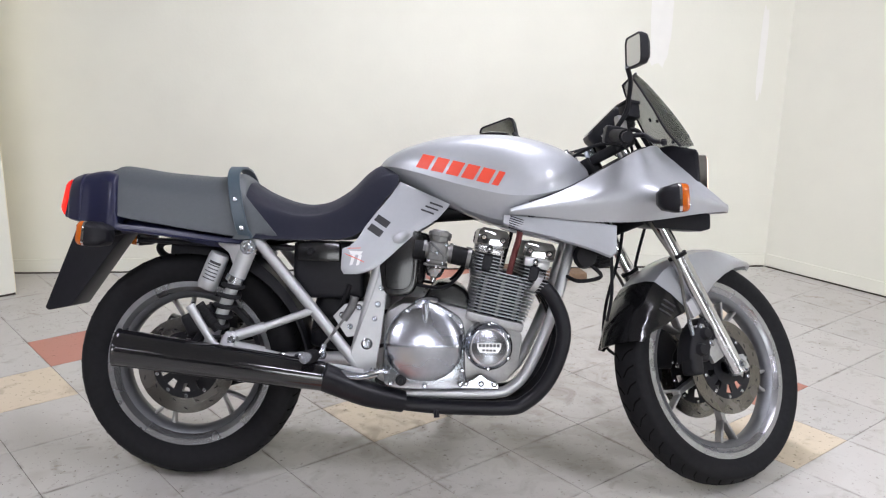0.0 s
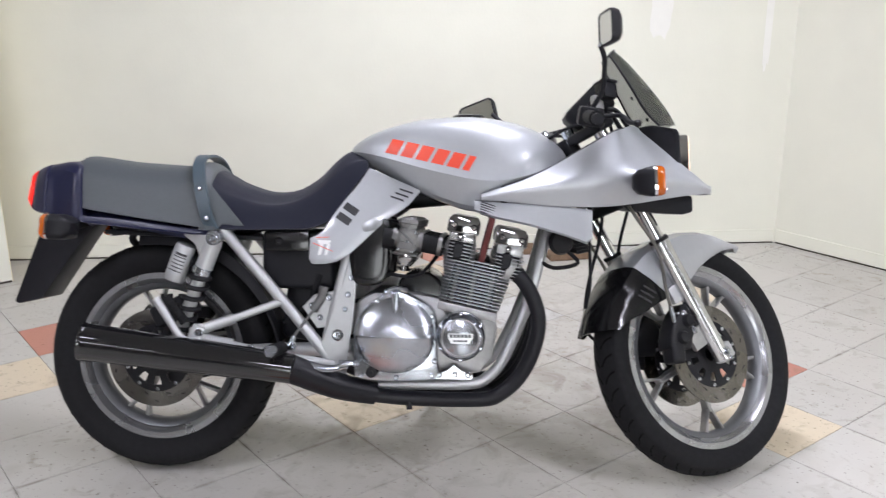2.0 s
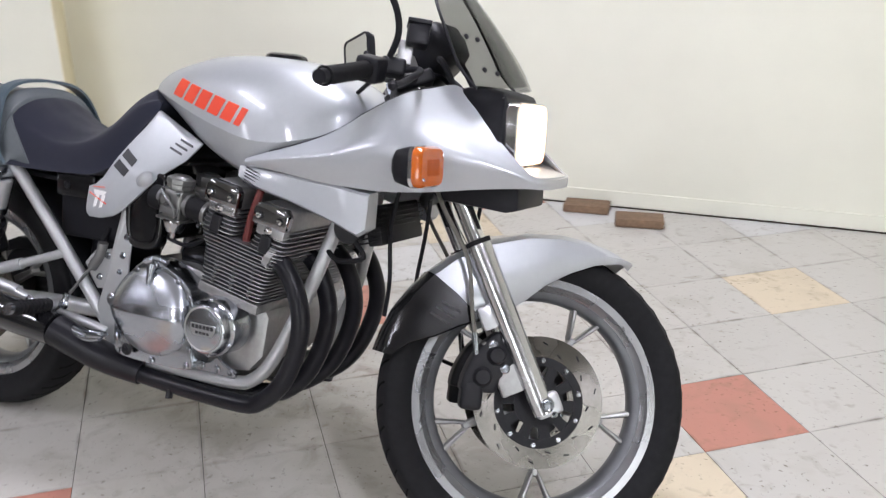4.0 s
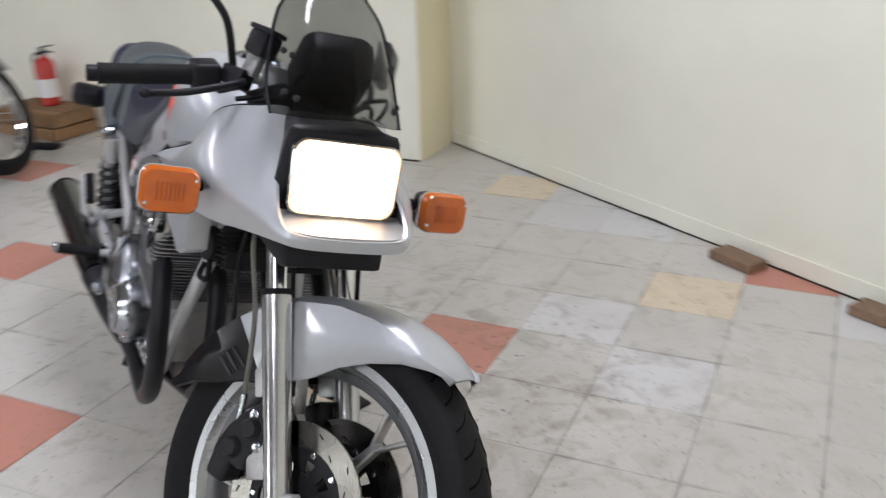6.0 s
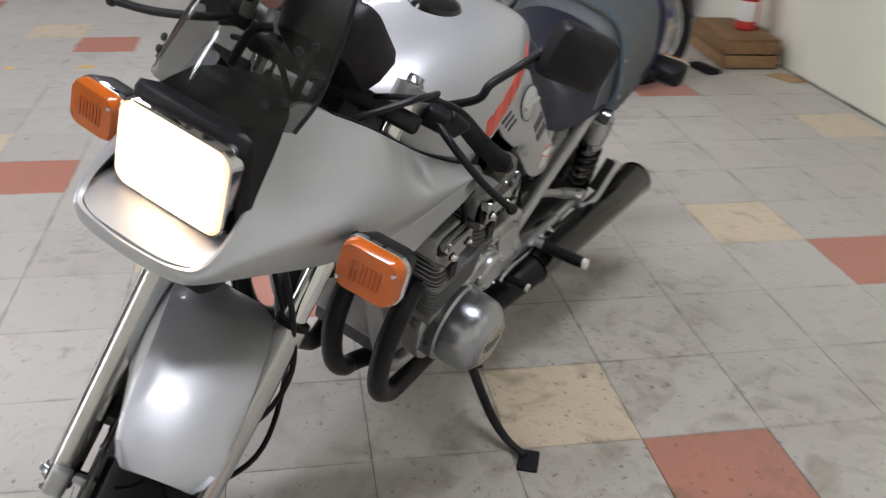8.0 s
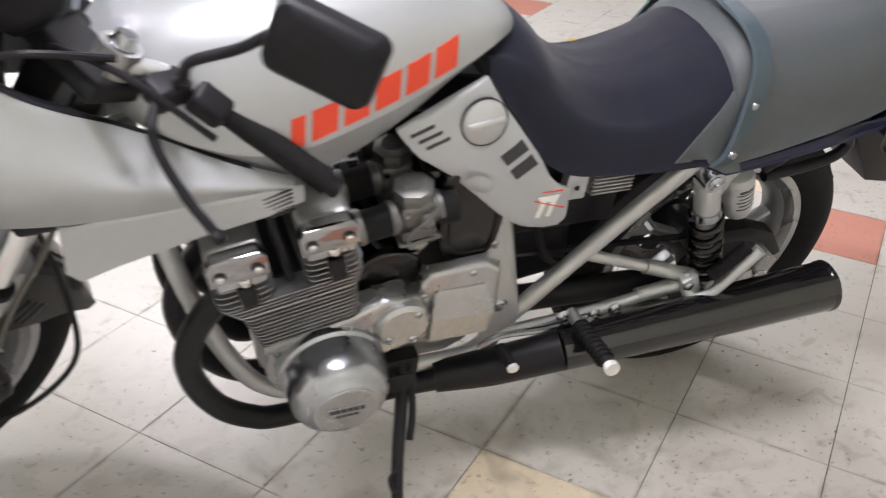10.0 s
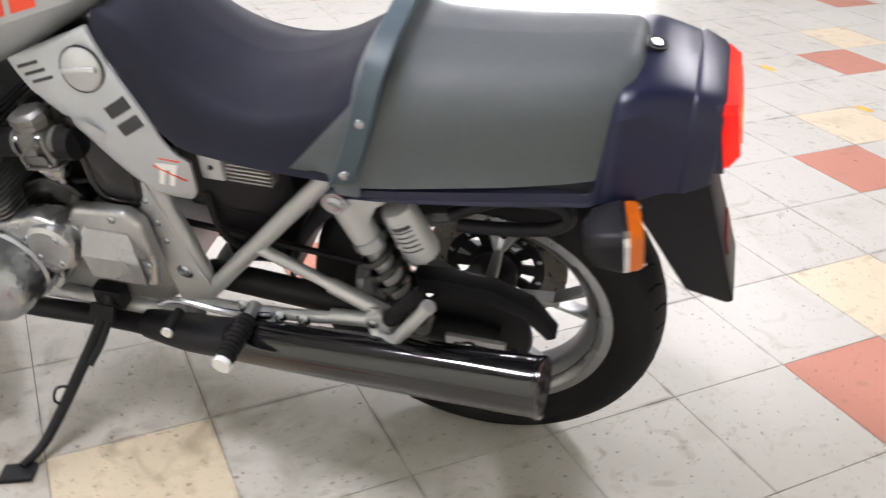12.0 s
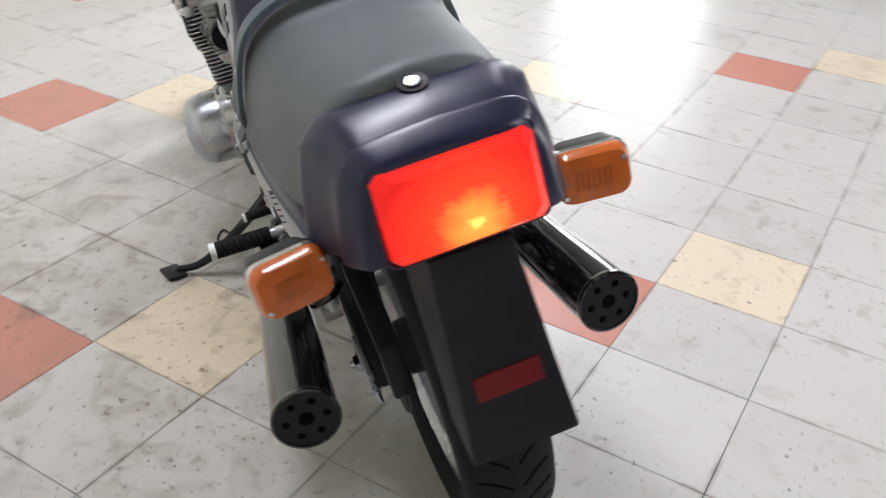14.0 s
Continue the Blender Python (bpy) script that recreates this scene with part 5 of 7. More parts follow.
part("cover_hump", from_rings([[V(x0, 0.176, z), V(x0, y, z), V(x1, y, z), V(x1, 0.176, z)] for x0, x1, y, z in ((0.570, 0.660, 0.182, 0.392), (0.562, 0.666, 0.196, 0.404), (0.558, 0.669, 0.200, 0.458), (0.576, 0.664, 0.183, 0.508), (0.577, 0.663, 0.177, 0.511))]), SATIN, spro, "raised middle of the sprocket cover with a slanted facet", angle=20)
for x, z in ((0.557, 0.44), (0.680, 0.500), (0.676, 0.41), (0.60, 0.535)):
    bolt((x, 0.181, z), (0, 1, 0), 0.006, spro)

# --- carburettors and air box ---
part("mudguard_front", rbox(0.13, 0.135, 0.17, pose(0.415, 0.006, 0.455, 0, 8, 0), 0.03, 4), BLACK, bike, "black front part of the inner mudguard")
part("air_box", rbox(0.12, 0.25, 0.15, pose(0.615, 0, 0.640, 0, 6, 0), 0.02, 3), BLACK_GLOSS, bike, "black plastic air box")
for s in (-1, 1):
    ab = part("air_box_side", slab([(p.x, p.y) for p in spline([(0.548, 0.680, 0), (0.546, 0.600, 0), (0.560, 0.542, 0), (0.610, 0.534, 0), (0.646, 0.556, 0), (0.656, 0.640, 0), (0.656, 0.710, 0), (0.600, 0.715, 0), (0.548, 0.680, 0)], 4)[:-1]], 0.034, side((0, s * 0.112, 0), s), 0.008, 3), BLACK_GLOSS, bike, "black plastic air box side cover")
    part("box_rib", tube([(0.560, s * 0.147, 0.665), (0.562, s * 0.147, 0.570), (0.585, s * 0.147, 0.550), (0.632, s * 0.147, 0.565), (0.642, s * 0.147, 0.660)], 0.003, 6, 4), BLACK_GLOSS, ab)
CARB = material("dull_cast_zinc", (0.20, 0.20, 0.195), rough=0.42, metal=0.8, vary=0.2, scale=80, bump=0.15, bump_scale=500)
for y in (-0.155, -0.055, 0.055, 0.150):
    cat = pose(0.704, y, 0.655, 0, 8, 0)
    sy = 1 if y > 0 else -1
    cb = part("carburettor", rbox(0.054, 0.052, 0.070, cat, 0.012, 3), CARB, bike, "cast alloy carburettor")
    part("carb_top", lathe([(0.0005, 0.020), (0.020, 0.020), (0.024, 0.016), (0.031, 0.014), (0.032, 0.004), (0.030, 0.002), (0.030, -0.006), (0.0005, -0.006)], 8, cat @ pose(0, 0, 0.044)), CARB, cb)
    part("carb_neck", lathe([(0.022, -0.008), (0.024, -0.008), (0.024, 0.008), (0.022, 0.008)], 20, cat @ pose(0, 0, 0.034), loop=True), CARB, cb)
    part("carb_bore", tube([cat @ V(-0.044, 0, 0.004), cat @ V(0.044, 0, 0.004)], 0.022, 18, 1), CARB, cb)
    for q in (-0.036, 0.036):
        part("bore_clamp", tube([cat @ V(q - 0.004, 0, 0.004), cat @ V(q + 0.004, 0, 0.004)], 0.027, 18, 1), DARK_ALLOY, cb)
    part("float_bowl", lathe([(0.0005, 0.0), (0.030, 0.0), (0.030, -0.005), (0.026, -0.007), (0.025, -0.016), (0.018, -0.030), (0.008, -0.034), (0.007, -0.046), (0.0005, -0.047)], 24, cat @ pose(0, 0, -0.034)), CAP_CHROME, cb, "bright float bowl")
    part("bowl_flange", rbox(0.066, 0.058, 0.006, cat @ pose(0, 0, -0.034), 0.002, 1), CARB, cb)
    part("choke_boss", lathe([(0.0005, 0.012), (0.008, 0.012), (0.010, 0.0), (0.0005, -0.004)], 14, cat @ pose(-0.010, sy * 0.027, 0.010, -sy * 90, 0, 0)), CARB, cb)
    part("carb_rail", rbox(0.050, 0.004, 0.016, cat @ pose(0.004, sy * 0.031, -0.012), 0.001, 1), DARK_ALLOY, cb)
    part("carb_linkage", tube([cat @ V(-0.022, sy * 0.034, 0.028), cat @ V(-0.004, sy * 0.039, 0.014), cat @ V(0.016, sy * 0.036, -0.002), cat @ V(0.022, sy * 0.033, -0.024)], 0.0032, 8, 4), DARK_ALLOY, cb)
    for qx, qz in ((-0.022, 0.028), (0.020, 0.026), (-0.020, -0.022), (0.020, -0.024), (0.0, 0.0)):
        part("carb_screw", lathe([(0.0005, 0.004), (0.0035, 0.004), (0.0045, 0), (0.0005, -0.001)], 8, cat @ pose(qx, sy * 0.0265, qz, -sy * 90, 0, 0)), POLISHED, cb)
    part("intake_boot", tube([(0.742, y, 0.652), (0.80, y, 0.640)], 0.025, 16, 1), RUBBER, cb)
    part("intake_clamp", tube([(0.785, y, 0.645), (0.795, y, 0.643)], 0.028, 16, 1), CARB, cb)
    part("air_boot", tube([(0.672, y, 0.660), (0.640, y, 0.664)], 0.027, 16, 1), RUBBER, cb)

# --- exhaust: four black headers into two black chrome silencers ---
for s in (-1, 1):
    for y in (0.057, 0.168):
        yo = s * y
        pts = [(0.965, yo, 0.585), (1.005, yo * 1.02, 0.560), (1.038, yo * 1.03, 0.508), (1.053, yo * 1.03, 0.445), (1.040, yo * 1.0, 0.372), (1.006, yo * 0.96, 0.300), (0.957, yo * 0.93, 0.252), (0.900, yo * 0.92, 0.233), (0.70, s * (0.10 + 0.28 * y), 0.233), (0.57, s * (0.130 + 0.20 * y), 0.250)]
        hp = part("header_pipe", tube(pts, 0.0205, 14, 4), BLACK_PIPE, bike, "black painted exhaust header pipe")
        part("header_collar", lathe([(0.022, -0.010), (0.032, -0.008), (0.032, 0.008), (0.022, 0.010)], 24, frame_to(V(0.975, yo, 0.580), (1, 0, -0.6)), loop=True), ALLOY, hp)
    part("collector", tube([(0.62, s * 0.150, 0.244), (0.52, s * 0.172, 0.268), (0.40, s * 0.205, 0.318)], 0.036, 18, 4, radii=[0.030, 0.036, 0.038]), BLACK_PIPE, bike, "black exhaust collector")
    a, b = V(0.405, s * 0.204, 0.317), V(-0.142, s * 0.238, 0.388)
    ax = (b - a).normalized()
    muf = part("silencer", tube([a, a.lerp(b, 0.25), a.lerp(b, 0.6), b], 0.05, 28, 3, radii=[0.039, 0.043, 0.047, 0.0495]), BLACK_CHROME, bike, "black chrome megaphone silencer")
    at = frame_to(b, ax, (0, 1, 0))
    part("silencer_rim", lathe([(0.0480, -0.010), (0.0510, -0.006), (0.0510, 0.002), (0.0470, 0.003), (0.0460, -0.008)], 36, at, loop=True), BLACK_CHROME, muf)
    part("end_plate", lathe([(0.0005, 0.0008), (0.047, 0.0008), (0.047, -0.002), (0.0005, -0.002)], 32, at), BLACK, muf)
    # outlet holes: flat discs with the hole's dark inside put into their colour
    part("outlet_hole", lathe([(0.0005, 0.0018), (0.010, 0.0018), (0.012, 0.0006), (0.0005, 0.0004)], 20, at), RECESS_SHADE, muf)
    for k in range(6):
        q = 2 * math.pi * k / 6
        part("outlet_hole", lathe([(0.0005, 0.0014), (0.005, 0.0014), (0.006, 0.0008), (0.0005, 0.0006)], 14, at @ pose(0.030 * math.cos(q), 0.030 * math.sin(q), 0)), RECESS_SHADE, muf)
    part("silencer_strap", tube([a.lerp(b, 0.08) + V(0, 0, 0.03), (0.33, s * 0.175, 0.352)], 0.009, 8, 1), ALLOY, muf)
part("stand_stop", tube([(0.71, -0.16, 0.225), (0.712, -0.165, 0.205)], 0.008, 8, 1), BLACK_PIPE, bike)

# --- swing arm, chain, rear brake, shocks ---
for s in (-1, 1):
    arm = part("swing_arm", tube([(0.50, s * 0.095, 0.355), (0.25, s * 0.100, 0.345), (0.0, s * 0.105, 0.325), (-0.045, s * 0.105, 0.322)], 0.02 if s < 0 else 0.026, 12, 3), SILVER_PLAIN if s < 0 else ENGINE_BLACK, bike, "silver swing arm" if s < 0 else "dark swing arm side")
    part("chain_adjuster", rbox(0.105, 0.010, 0.032, pose(-0.010, s * 0.130, 0.332), 0.003), SILVER_PLAIN, arm)
    part("adjuster_slot", rbox(0.060, 0.011, 0.010, pose(-0.002, s * 0.1305, 0.332), 0.003, 2), ENGINE_BLACK, arm)
    part("adjuster_bolt", tube([(-0.060, s * 0.128, 0.330), (-0.108, s * 0.128, 0.327)], 0.0045, 8, 1), POLISHED, arm)
    part("adjuster_nut", tube([(-0.074, s * 0.128, 0.329), (-0.082, s * 0.128, 0.3287)], 0.0085, 6, 1), POLISHED, arm)
    bolt((0.0, s * 0.136, 0.326), (0, s, 0), 0.014, arm, h=0.014)
    # shock absorber with a remote reservoir
    top, foot_ = V(0.190, s * 0.168, 0.661), V(0.078, s * 0.146, 0.385)
    d = (foot_ - top)
    sh = part("shock_body", tube([top + d * 0.04, top + d * 0.30], 0.0235, 20, 1), SILVER_PLAIN, bike, "rear shock absorber with black spring and remote reservoir")
    part("shock_eye", tube([top - V(0, s * 0.016, 0), top + V(0, s * 0.024, 0)], 0.020, 18, 1), POLISHED, sh)
    bolt(top + V(0, s * 0.025, 0), (0, s, 0), 0.011, sh, h=0.008)
    part("shock_collar", tube([top + d * 0.29, top + d * 0.35], 0.0275, 20, 1), POLISHED, sh)
    part("shock_rod", tube([top + d * 0.34, foot_], 0.0175, 14, 1), SILVER_PLAIN, sh)
    coil = []
    fr = frame_to(top + d * 0.36, d)
    for k in range(97):
        q = k / 96
        coil.append(fr @ V(0.026 * math.cos(q * 2 * math.pi * 6), 0.026 * math.sin(q * 2 * math.pi * 6), d.length * 0.60 * q))
    part("spring", tube(coil, 0.0068, 7, 1, smooth_path=False), BLACK_GLOSS if s > 0 else ENGINE_BLACK, sh)
    part("shock_foot", tube([foot_ - V(0, s * 0.014, 0), foot_ + V(0, s * 0.016, 0)], 0.017, 14, 1), ALLOY, sh)
    r0 = V(0.108, s * 0.152, 0.642)
    rd = d.normalized()
    rv = part("reservoir", tube([r0, r0 + rd * 0.012, r0 + rd * 0.095, r0 + rd * 0.105], 0.024, 24, 2, radii=[0.022, 0.028, 0.028, 0.023]), SILVER_PLAIN, sh, "pale alloy gas reservoir with a printed label")
    ra = frame_to(r0 + rd * 0.05, rd, (0, s, 0))
    lab = [[ra @ V(0.0287 * math.cos(a), 0.0287 * math.sin(a), z) for a in [radians(-50 + 10 * k) for k in range(11)]] for z in (-0.034, 0.034)]
    lab = [r + [p - (p - (ra @ V(0, 0, z))).normalized() * 0.002 for p in r[::-1]] for r, z in zip(lab, (-0.034, 0.034))]
    part("label", from_rings(lab), PALE_LABEL, rv)
    for k in range(6):
        z = -0.028 + 0.010 * k
        ln = [[ra @ V(0.0292 * math.cos(radians(a)), 0.0292 * math.sin(radians(a)), zz) for a in range(-38, 30 + (k % 2) * 10, 8)] for zz in (z, z + (0.007 if k == 0 else 0.0028))]
        ln = [r + [p.lerp(ra @ V(0, 0, 0), 0.03) for p in r[::-1]] for r in ln]
        part("label_line", from_rings(ln), DARK_MARK, rv)
    dz, back = rd, (r0 - top - rd * (r0 - top).dot(rd)).normalized()
    web_at = Matrix(((back.x, dz.x, 0, 0), (back.y, dz.y, 0, 0), (back.z, dz.z, 0, 0), (0, 0, 0, 1)))
    nrm_ = back.cross(dz)
    for k in range(3):
        web_at[k][2], web_at[k][3] = nrm_[k], (top + d * 0.02)[k]
    reach = (r0 - top).dot(back)
    part("reservoir_bridge", slab([(-0.018, -0.010), (0.010, -0.018), (reach * 0.5, -0.010), (reach + 0.012, 0.0), (reach + 0.012, 0.022), (reach * 0.62, 0.030), (0.020, 0.055), (-0.020, 0.055)], 0.030, web_at @ pose(0, 0, -0.015), 0.006, 2), SILVER_PLAIN, sh)
# chain side (left)
part("chain_guard", slab([(0.105, 0.448), (0.06, 0.452), (-0.03, 0.448), (-0.10, 0.420), (-0.145, 0.360), (-0.130, 0.350), (-0.085, 0.395), (-0.02, 0.415), (0.06, 0.418), (0.105, 0.412)], 0.035, side((0, 0.075, 0), 1), 0.004, 2), BLACK, bike, "black chain guard")
part("rear_sprocket", lathe([(0.030, -0.004), (0.098, -0.004), (0.103, 0.0), (0.098, 0.004), (0.030, 0.004)], 42, Matrix.Translation(V(0, 0.088, 0.322)) @ AXLE_Y, loop=True), ENGINE_BLACK, bike, "black rear sprocket")
part("chain", join(tube([(0.0, 0.088, 0.425), (0.60, 0.088, 0.475)], 0.007, 6, 1), tube([(0.0, 0.088, 0.220), (0.60, 0.088, 0.385)], 0.007, 6, 1)), ENGINE_BLACK, bike, "drive chain")
cal = part("rear_caliper", rbox(0.10, 0.055, 0.06, pose(0.045, -0.092, 0.455, 0, -25, 0), 0.012, 3), ENGINE_BLACK, bike, "black rear brake caliper")
part("caliper_stay", tube([(0.0, -0.105, 0.34), (0.06, -0.108, 0.44)], 0.010, 8, 1), ENGINE_BLACK, cal)
for x in (0.02, 0.045, 0.07):
    part("caliper_bleed", tube([(x, -0.09, 0.475), (x - 0.002, -0.09, 0.502)], 0.005, 8, 1), ENGINE_BLACK, cal)

# --- rider footrests, pedals, side stand ---
for s in (-1, 1):
    pg = part("rider_footrest", tube([(0.376, s * 0.165, 0.372), (0.376, s * 0.200, 0.372)], 0.011, 12, 1), ALLOY, bike, "rubber covered rider's footrest")
    part("footrest_rubber", tube([(0.376, s * 0.200, 0.372), (0.372, s * 0.305, 0.380)], 0.0165, 14, 1, squash=0.8), RUBBER, pg)
    for k in range(9):
        part("rubber_rib", lathe([(0.0135, -0.0016), (0.0180, 0), (0.0135, 0.0016)], 14, frame_to(V(0.376 - 0.0004 * k, s * (0.205 + 0.0105 * k), 0.3725 + 0.0008 * k), (0, s, 0.07)), loop=True), RUBBER, pg)
    part("footrest_end", tube([(0.372, s * 0.304, 0.380), (0.3715, s * 0.315, 0.381)], 0.0165, 14, 1, squash=0.8), POLISHED if s < 0 else WHITE_MARK, pg)
    for x, z in ((0.395, 0.372), (0.33, 0.36), (0.285, 0.362)):
        bolt((x, s * 0.172, z), (0, s, 0), 0.011, pg, h=0.012)
pedal = part("brake_pedal", tube([(0.345, -0.190, 0.352), (0.395, -0.196, 0.336), (0.450, -0.200, 0.326), (0.505, -0.208, 0.320), (0.552, -0.216, 0.330)], 0.011, 12, 4, radii=[0.020, 0.016, 0.013, 0.011, 0.010], squash=0.7), POLISHED, bike, "polished brake pedal")
part("pedal_pad", rbox(0.044, 0.026, 0.010, pose(0.548, -0.222, 0.336, 0, -8, 0), 0.003), POLISHED, pedal)
for k in range(4):
    part("pad_rib", rbox(0.004, 0.026, 0.004, pose(0.534 + 0.009 * k, -0.222, 0.343, 0, -8, 0), 0.001, 1), POLISHED, pedal)
part("pedal_pivot", lathe([(0.0005, 0.018), (0.012, 0.017), (0.018, 0.010), (0.019, 0.0), (0.0005, -0.002)], 20, side((0.362, -0.190, 0.352), -1)), POLISHED, pedal)
part("pedal_arm", tube([(0.362, -0.178, 0.352), (0.392, -0.172, 0.376), (0.400, -0.165, 0.398)], 0.008, 10, 4), POLISHED, pedal)
part("brake_rod", tube([(0.400, -0.160, 0.398), (0.452, -0.145, 0.470)], 0.004, 8, 1), DARK_ALLOY, pedal)
part("brake_cylinder", tube([(0.448, -0.140, 0.466), (0.470, -0.138, 0.500), (0.478, -0.138, 0.530)], 0.012, 12, 3), DARK_ALLOY, bike, "rear brake master cylinder")
gusset = part("frame_gusset", slab([(0.418, 0.474), (0.450, 0.508), (0.500, 0.518), (0.512, 0.480), (0.480, 0.420), (0.458, 0.416)], 0.005, side((0, -0.128, 0), -1), 0.0015, 1), SILVER_PLAIN, bike, "silver frame gusset plate")
for x, z in ((0.444, 0.478), (0.466, 0.446), (0.490, 0.500)):
    bolt((x, -0.134, z), (0, -1, 0), 0.007, gusset, h=0.008)
shift = part("gear_lever", tube([(0.345, 0.175, 0.360), (0.43, 0.178, 0.352), (0.52, 0.180, 0.362), (0.56, 0.182, 0.345)], 0.0065, 8, 4), POLISHED, bike, "polished gear lever")
part("lever_rubber", tube([(0.520, 0.185, 0.338), (0.518, 0.235, 0.340)], 0.010, 10, 1), RUBBER, shift)
part("lever_end", tube([(0.518, 0.235, 0.340), (0.518, 0.241, 0.340)], 0.010, 10, 1), WHITE_MARK, shift)
stand = part("side_stand", tube([(0.690, 0.150, 0.305), (0.700, 0.195, 0.258), (0.724, 0.265, 0.195), (0.742, 0.332, 0.145), (0.752, 0.386, 0.122), (0.762, 0.432, 0.123)], 0.0105, 12, 4, radii=[0.013, 0.012, 0.011, 0.0105, 0.009, 0.008]), ENGINE_BLACK, bike, "black steel side stand, folded out")
part("stand_foot", rbox(0.060, 0.045, 0.010, pose(0.765, 0.443, 0.117, 14.5, 0, 20), 0.004), ENGINE_BLACK, stand)
part("stand_bracket", rbox(0.06, 0.03, 0.045, pose(0.690, 0.145, 0.300), 0.005), ENGINE_BLACK, stand)
part("stand_pivot_plate", rbox(0.05, 0.012, 0.03, pose(0.695, 0.178, 0.285, 35, 0, 0), 0.003), ENGINE_BLACK, stand)
part("stand_spring", tube([(0.676, 0.165, 0.295), (0.686, 0.218, 0.246), (0.700, 0.252, 0.216)], 0.007, 8, 4), ENGINE_BLACK, stand)
part("stand_loop", tube([(0.728, 0.286, 0.186), (0.750, 0.300, 0.190), (0.748, 0.318, 0.175), (0.734, 0.314, 0.165)], 0.003, 6, 4), ENGINE_BLACK, stand)

# --- front end, turned on its steering axis ---
FD = AXIS_D
for s in (-1, 1):
    foot_ = V(1.521, s * 0.104, 0.318)
    low = foot_ + FD * 0.36
    sl = part("fork_slider", steer(tube([foot_, foot_ + FD * 0.02, foot_ + FD * 0.30, low - FD * 0.012, low], 0.026, 20, 2, radii=[0.020, 0.0235, 0.0255, 0.0265, 0.0265])), SLIDER, bike, "silver fork slider")
    part("fork_seal", steer(tube([low, low + FD * 0.010], 0.0275, 20, 1)), RUBBER, sl)
    part("fork_tube", steer(tube([low, foot_ + FD * 0.74], 0.0185, 20, 1)), CHROME, sl, "chromed fork tube")
    part("axle_clamp", steer(rbox(0.055, 0.032, 0.045, Matrix.Translation(foot_ + V(0.006, 0, 0.012)) @ pose(0, 0, 0, 0, -29, 0), 0.008, 3)), SILVER_PLAIN, sl)
    part("fender_mount", steer(rbox(0.05, 0.02, 0.05, Matrix.Translation(foot_ + FD * 0.20 + V(-0.03, -s * 0.012, 0)) @ pose(0, 0, 0, 0, -29, 0), 0.006, 2)), SILVER_PLAIN, sl)
    bolt(STEER @ (foot_ + FD * 0.20 + V(-0.012, s * 0.012, 0)), (STEER.to_3x3() @ V(0, s, 0)), 0.008, sl)
    bolt(STEER @ (foot_ + V(0.0, s * 0.018, 0.012)), (STEER.to_3x3() @ V(0, s, 0)), 0.014, sl, h=0.014)
    bolt(STEER @ (foot_ + V(0.020, s * 0.012, -0.004)), (STEER.to_3x3() @ V(0.3, s, 0)), 0.007, sl, h=0.010)
    arc = [(0.172 * math.cos(radians(a)), 0.172 * math.sin(radians(a))) for a in range(128, 179, 10)] + [(0.098 * math.cos(radians(a)), 0.098 * math.sin(radians(a))) for a in range(176, 129, -11)]
    cal = part("front_caliper", steer(slab([(1.518 + x, 0.331 + z) for x, z in arc], 0.062, side((0, s * 0.046, 0), s), 0.010, 3)), ENGINE_BLACK, bike, "black front brake caliper")
    for a in (142, 164):
        part("piston_bore", steer(lathe([(0.0005, 0.014), (0.014, 0.014), (0.017, 0.010), (0.019, 0.002), (0.024, 0.0), (0.024, -0.01)], 24, Matrix.Translation(V(1.518 + 0.136 * math.cos(radians(a)), s * 0.107, 0.331 + 0.136 * math.sin(radians(a)))) @ pose(0, 0, 0, -s * 90, 0, 0))), ENGINE_BLACK, cal)
    part("caliper_lug", steer(rbox(0.07, 0.016, 0.12, Matrix.Translation(V(1.438, s * 0.098, 0.400)) @ pose(0, 0, 0, 0, -29, 0), 0.006, 2)), ALLOY, cal)
    part("anti_dive_unit", steer(rbox(0.045, 0.05, 0.06, Matrix.Translation(V(1.372, s * 0.085, 0.330)), 0.012, 3)), ENGINE_BLACK, cal)
    for q in (0.03, 0.075):
        bolt(STEER @ V(1.452 - 0.02 * q / 0.03, s * 0.108, 0.36 + q), (STEER.to_3x3() @ V(0, s, 0)), 0.008, cal)
    part("brake_hose", steer(tube([(1.375, s * 0.10, 0.40), (1.350, s * 0.105, 0.50), (1.325, s * 0.120, 0.60), (1.26, s * 0.115, 0.70), (1.22, s * 0.09, 0.80)], 0.0045, 8, 5)), material("grey_brake_hose", (0.12, 0.115, 0.10), rough=0.5), bike, "grey brake hose")
    part("hose_union", steer(tube([(1.372, s * 0.100, 0.41), (1.362, s * 0.102, 0.455)], 0.0065, 10, 1)), POLISHED, cal)
part("front_axle", steer(tube([V(1.518, -0.125, 0.331), V(1.518, 0.125, 0.331)], 0.011, 14, 1)), POLISHED, bike)


def fender_row(ang, R, w, skirt, slant=0.0, t=0.004):
    """slant: degrees by which the skirt's foot lies further back than the crown."""
    prof = [(-w, R - skirt), (-w * 0.985, R - skirt * 0.5), (-w * 0.9, R - 0.016), (-w * 0.6, R - 0.004), (0, R), (w * 0.6, R - 0.004), (w * 0.9, R - 0.016), (w * 0.985, R - skirt * 0.5), (w, R - skirt)]
    def at(r, y, cut):
        a = radians(ang + slant * (R - r) / max(skirt, 0.001))
        return V(1.518 + (r - cut) * math.cos(a), y, 0.331 + (r - cut) * math.sin(a))

    return [at(r, y, 0) for y, r in prof] + [at(r, y * 0.95, t) for y, r in prof[::-1]]


def fender(angles):
    return steer(from_rings([fender_row(*q) for q in angles]))


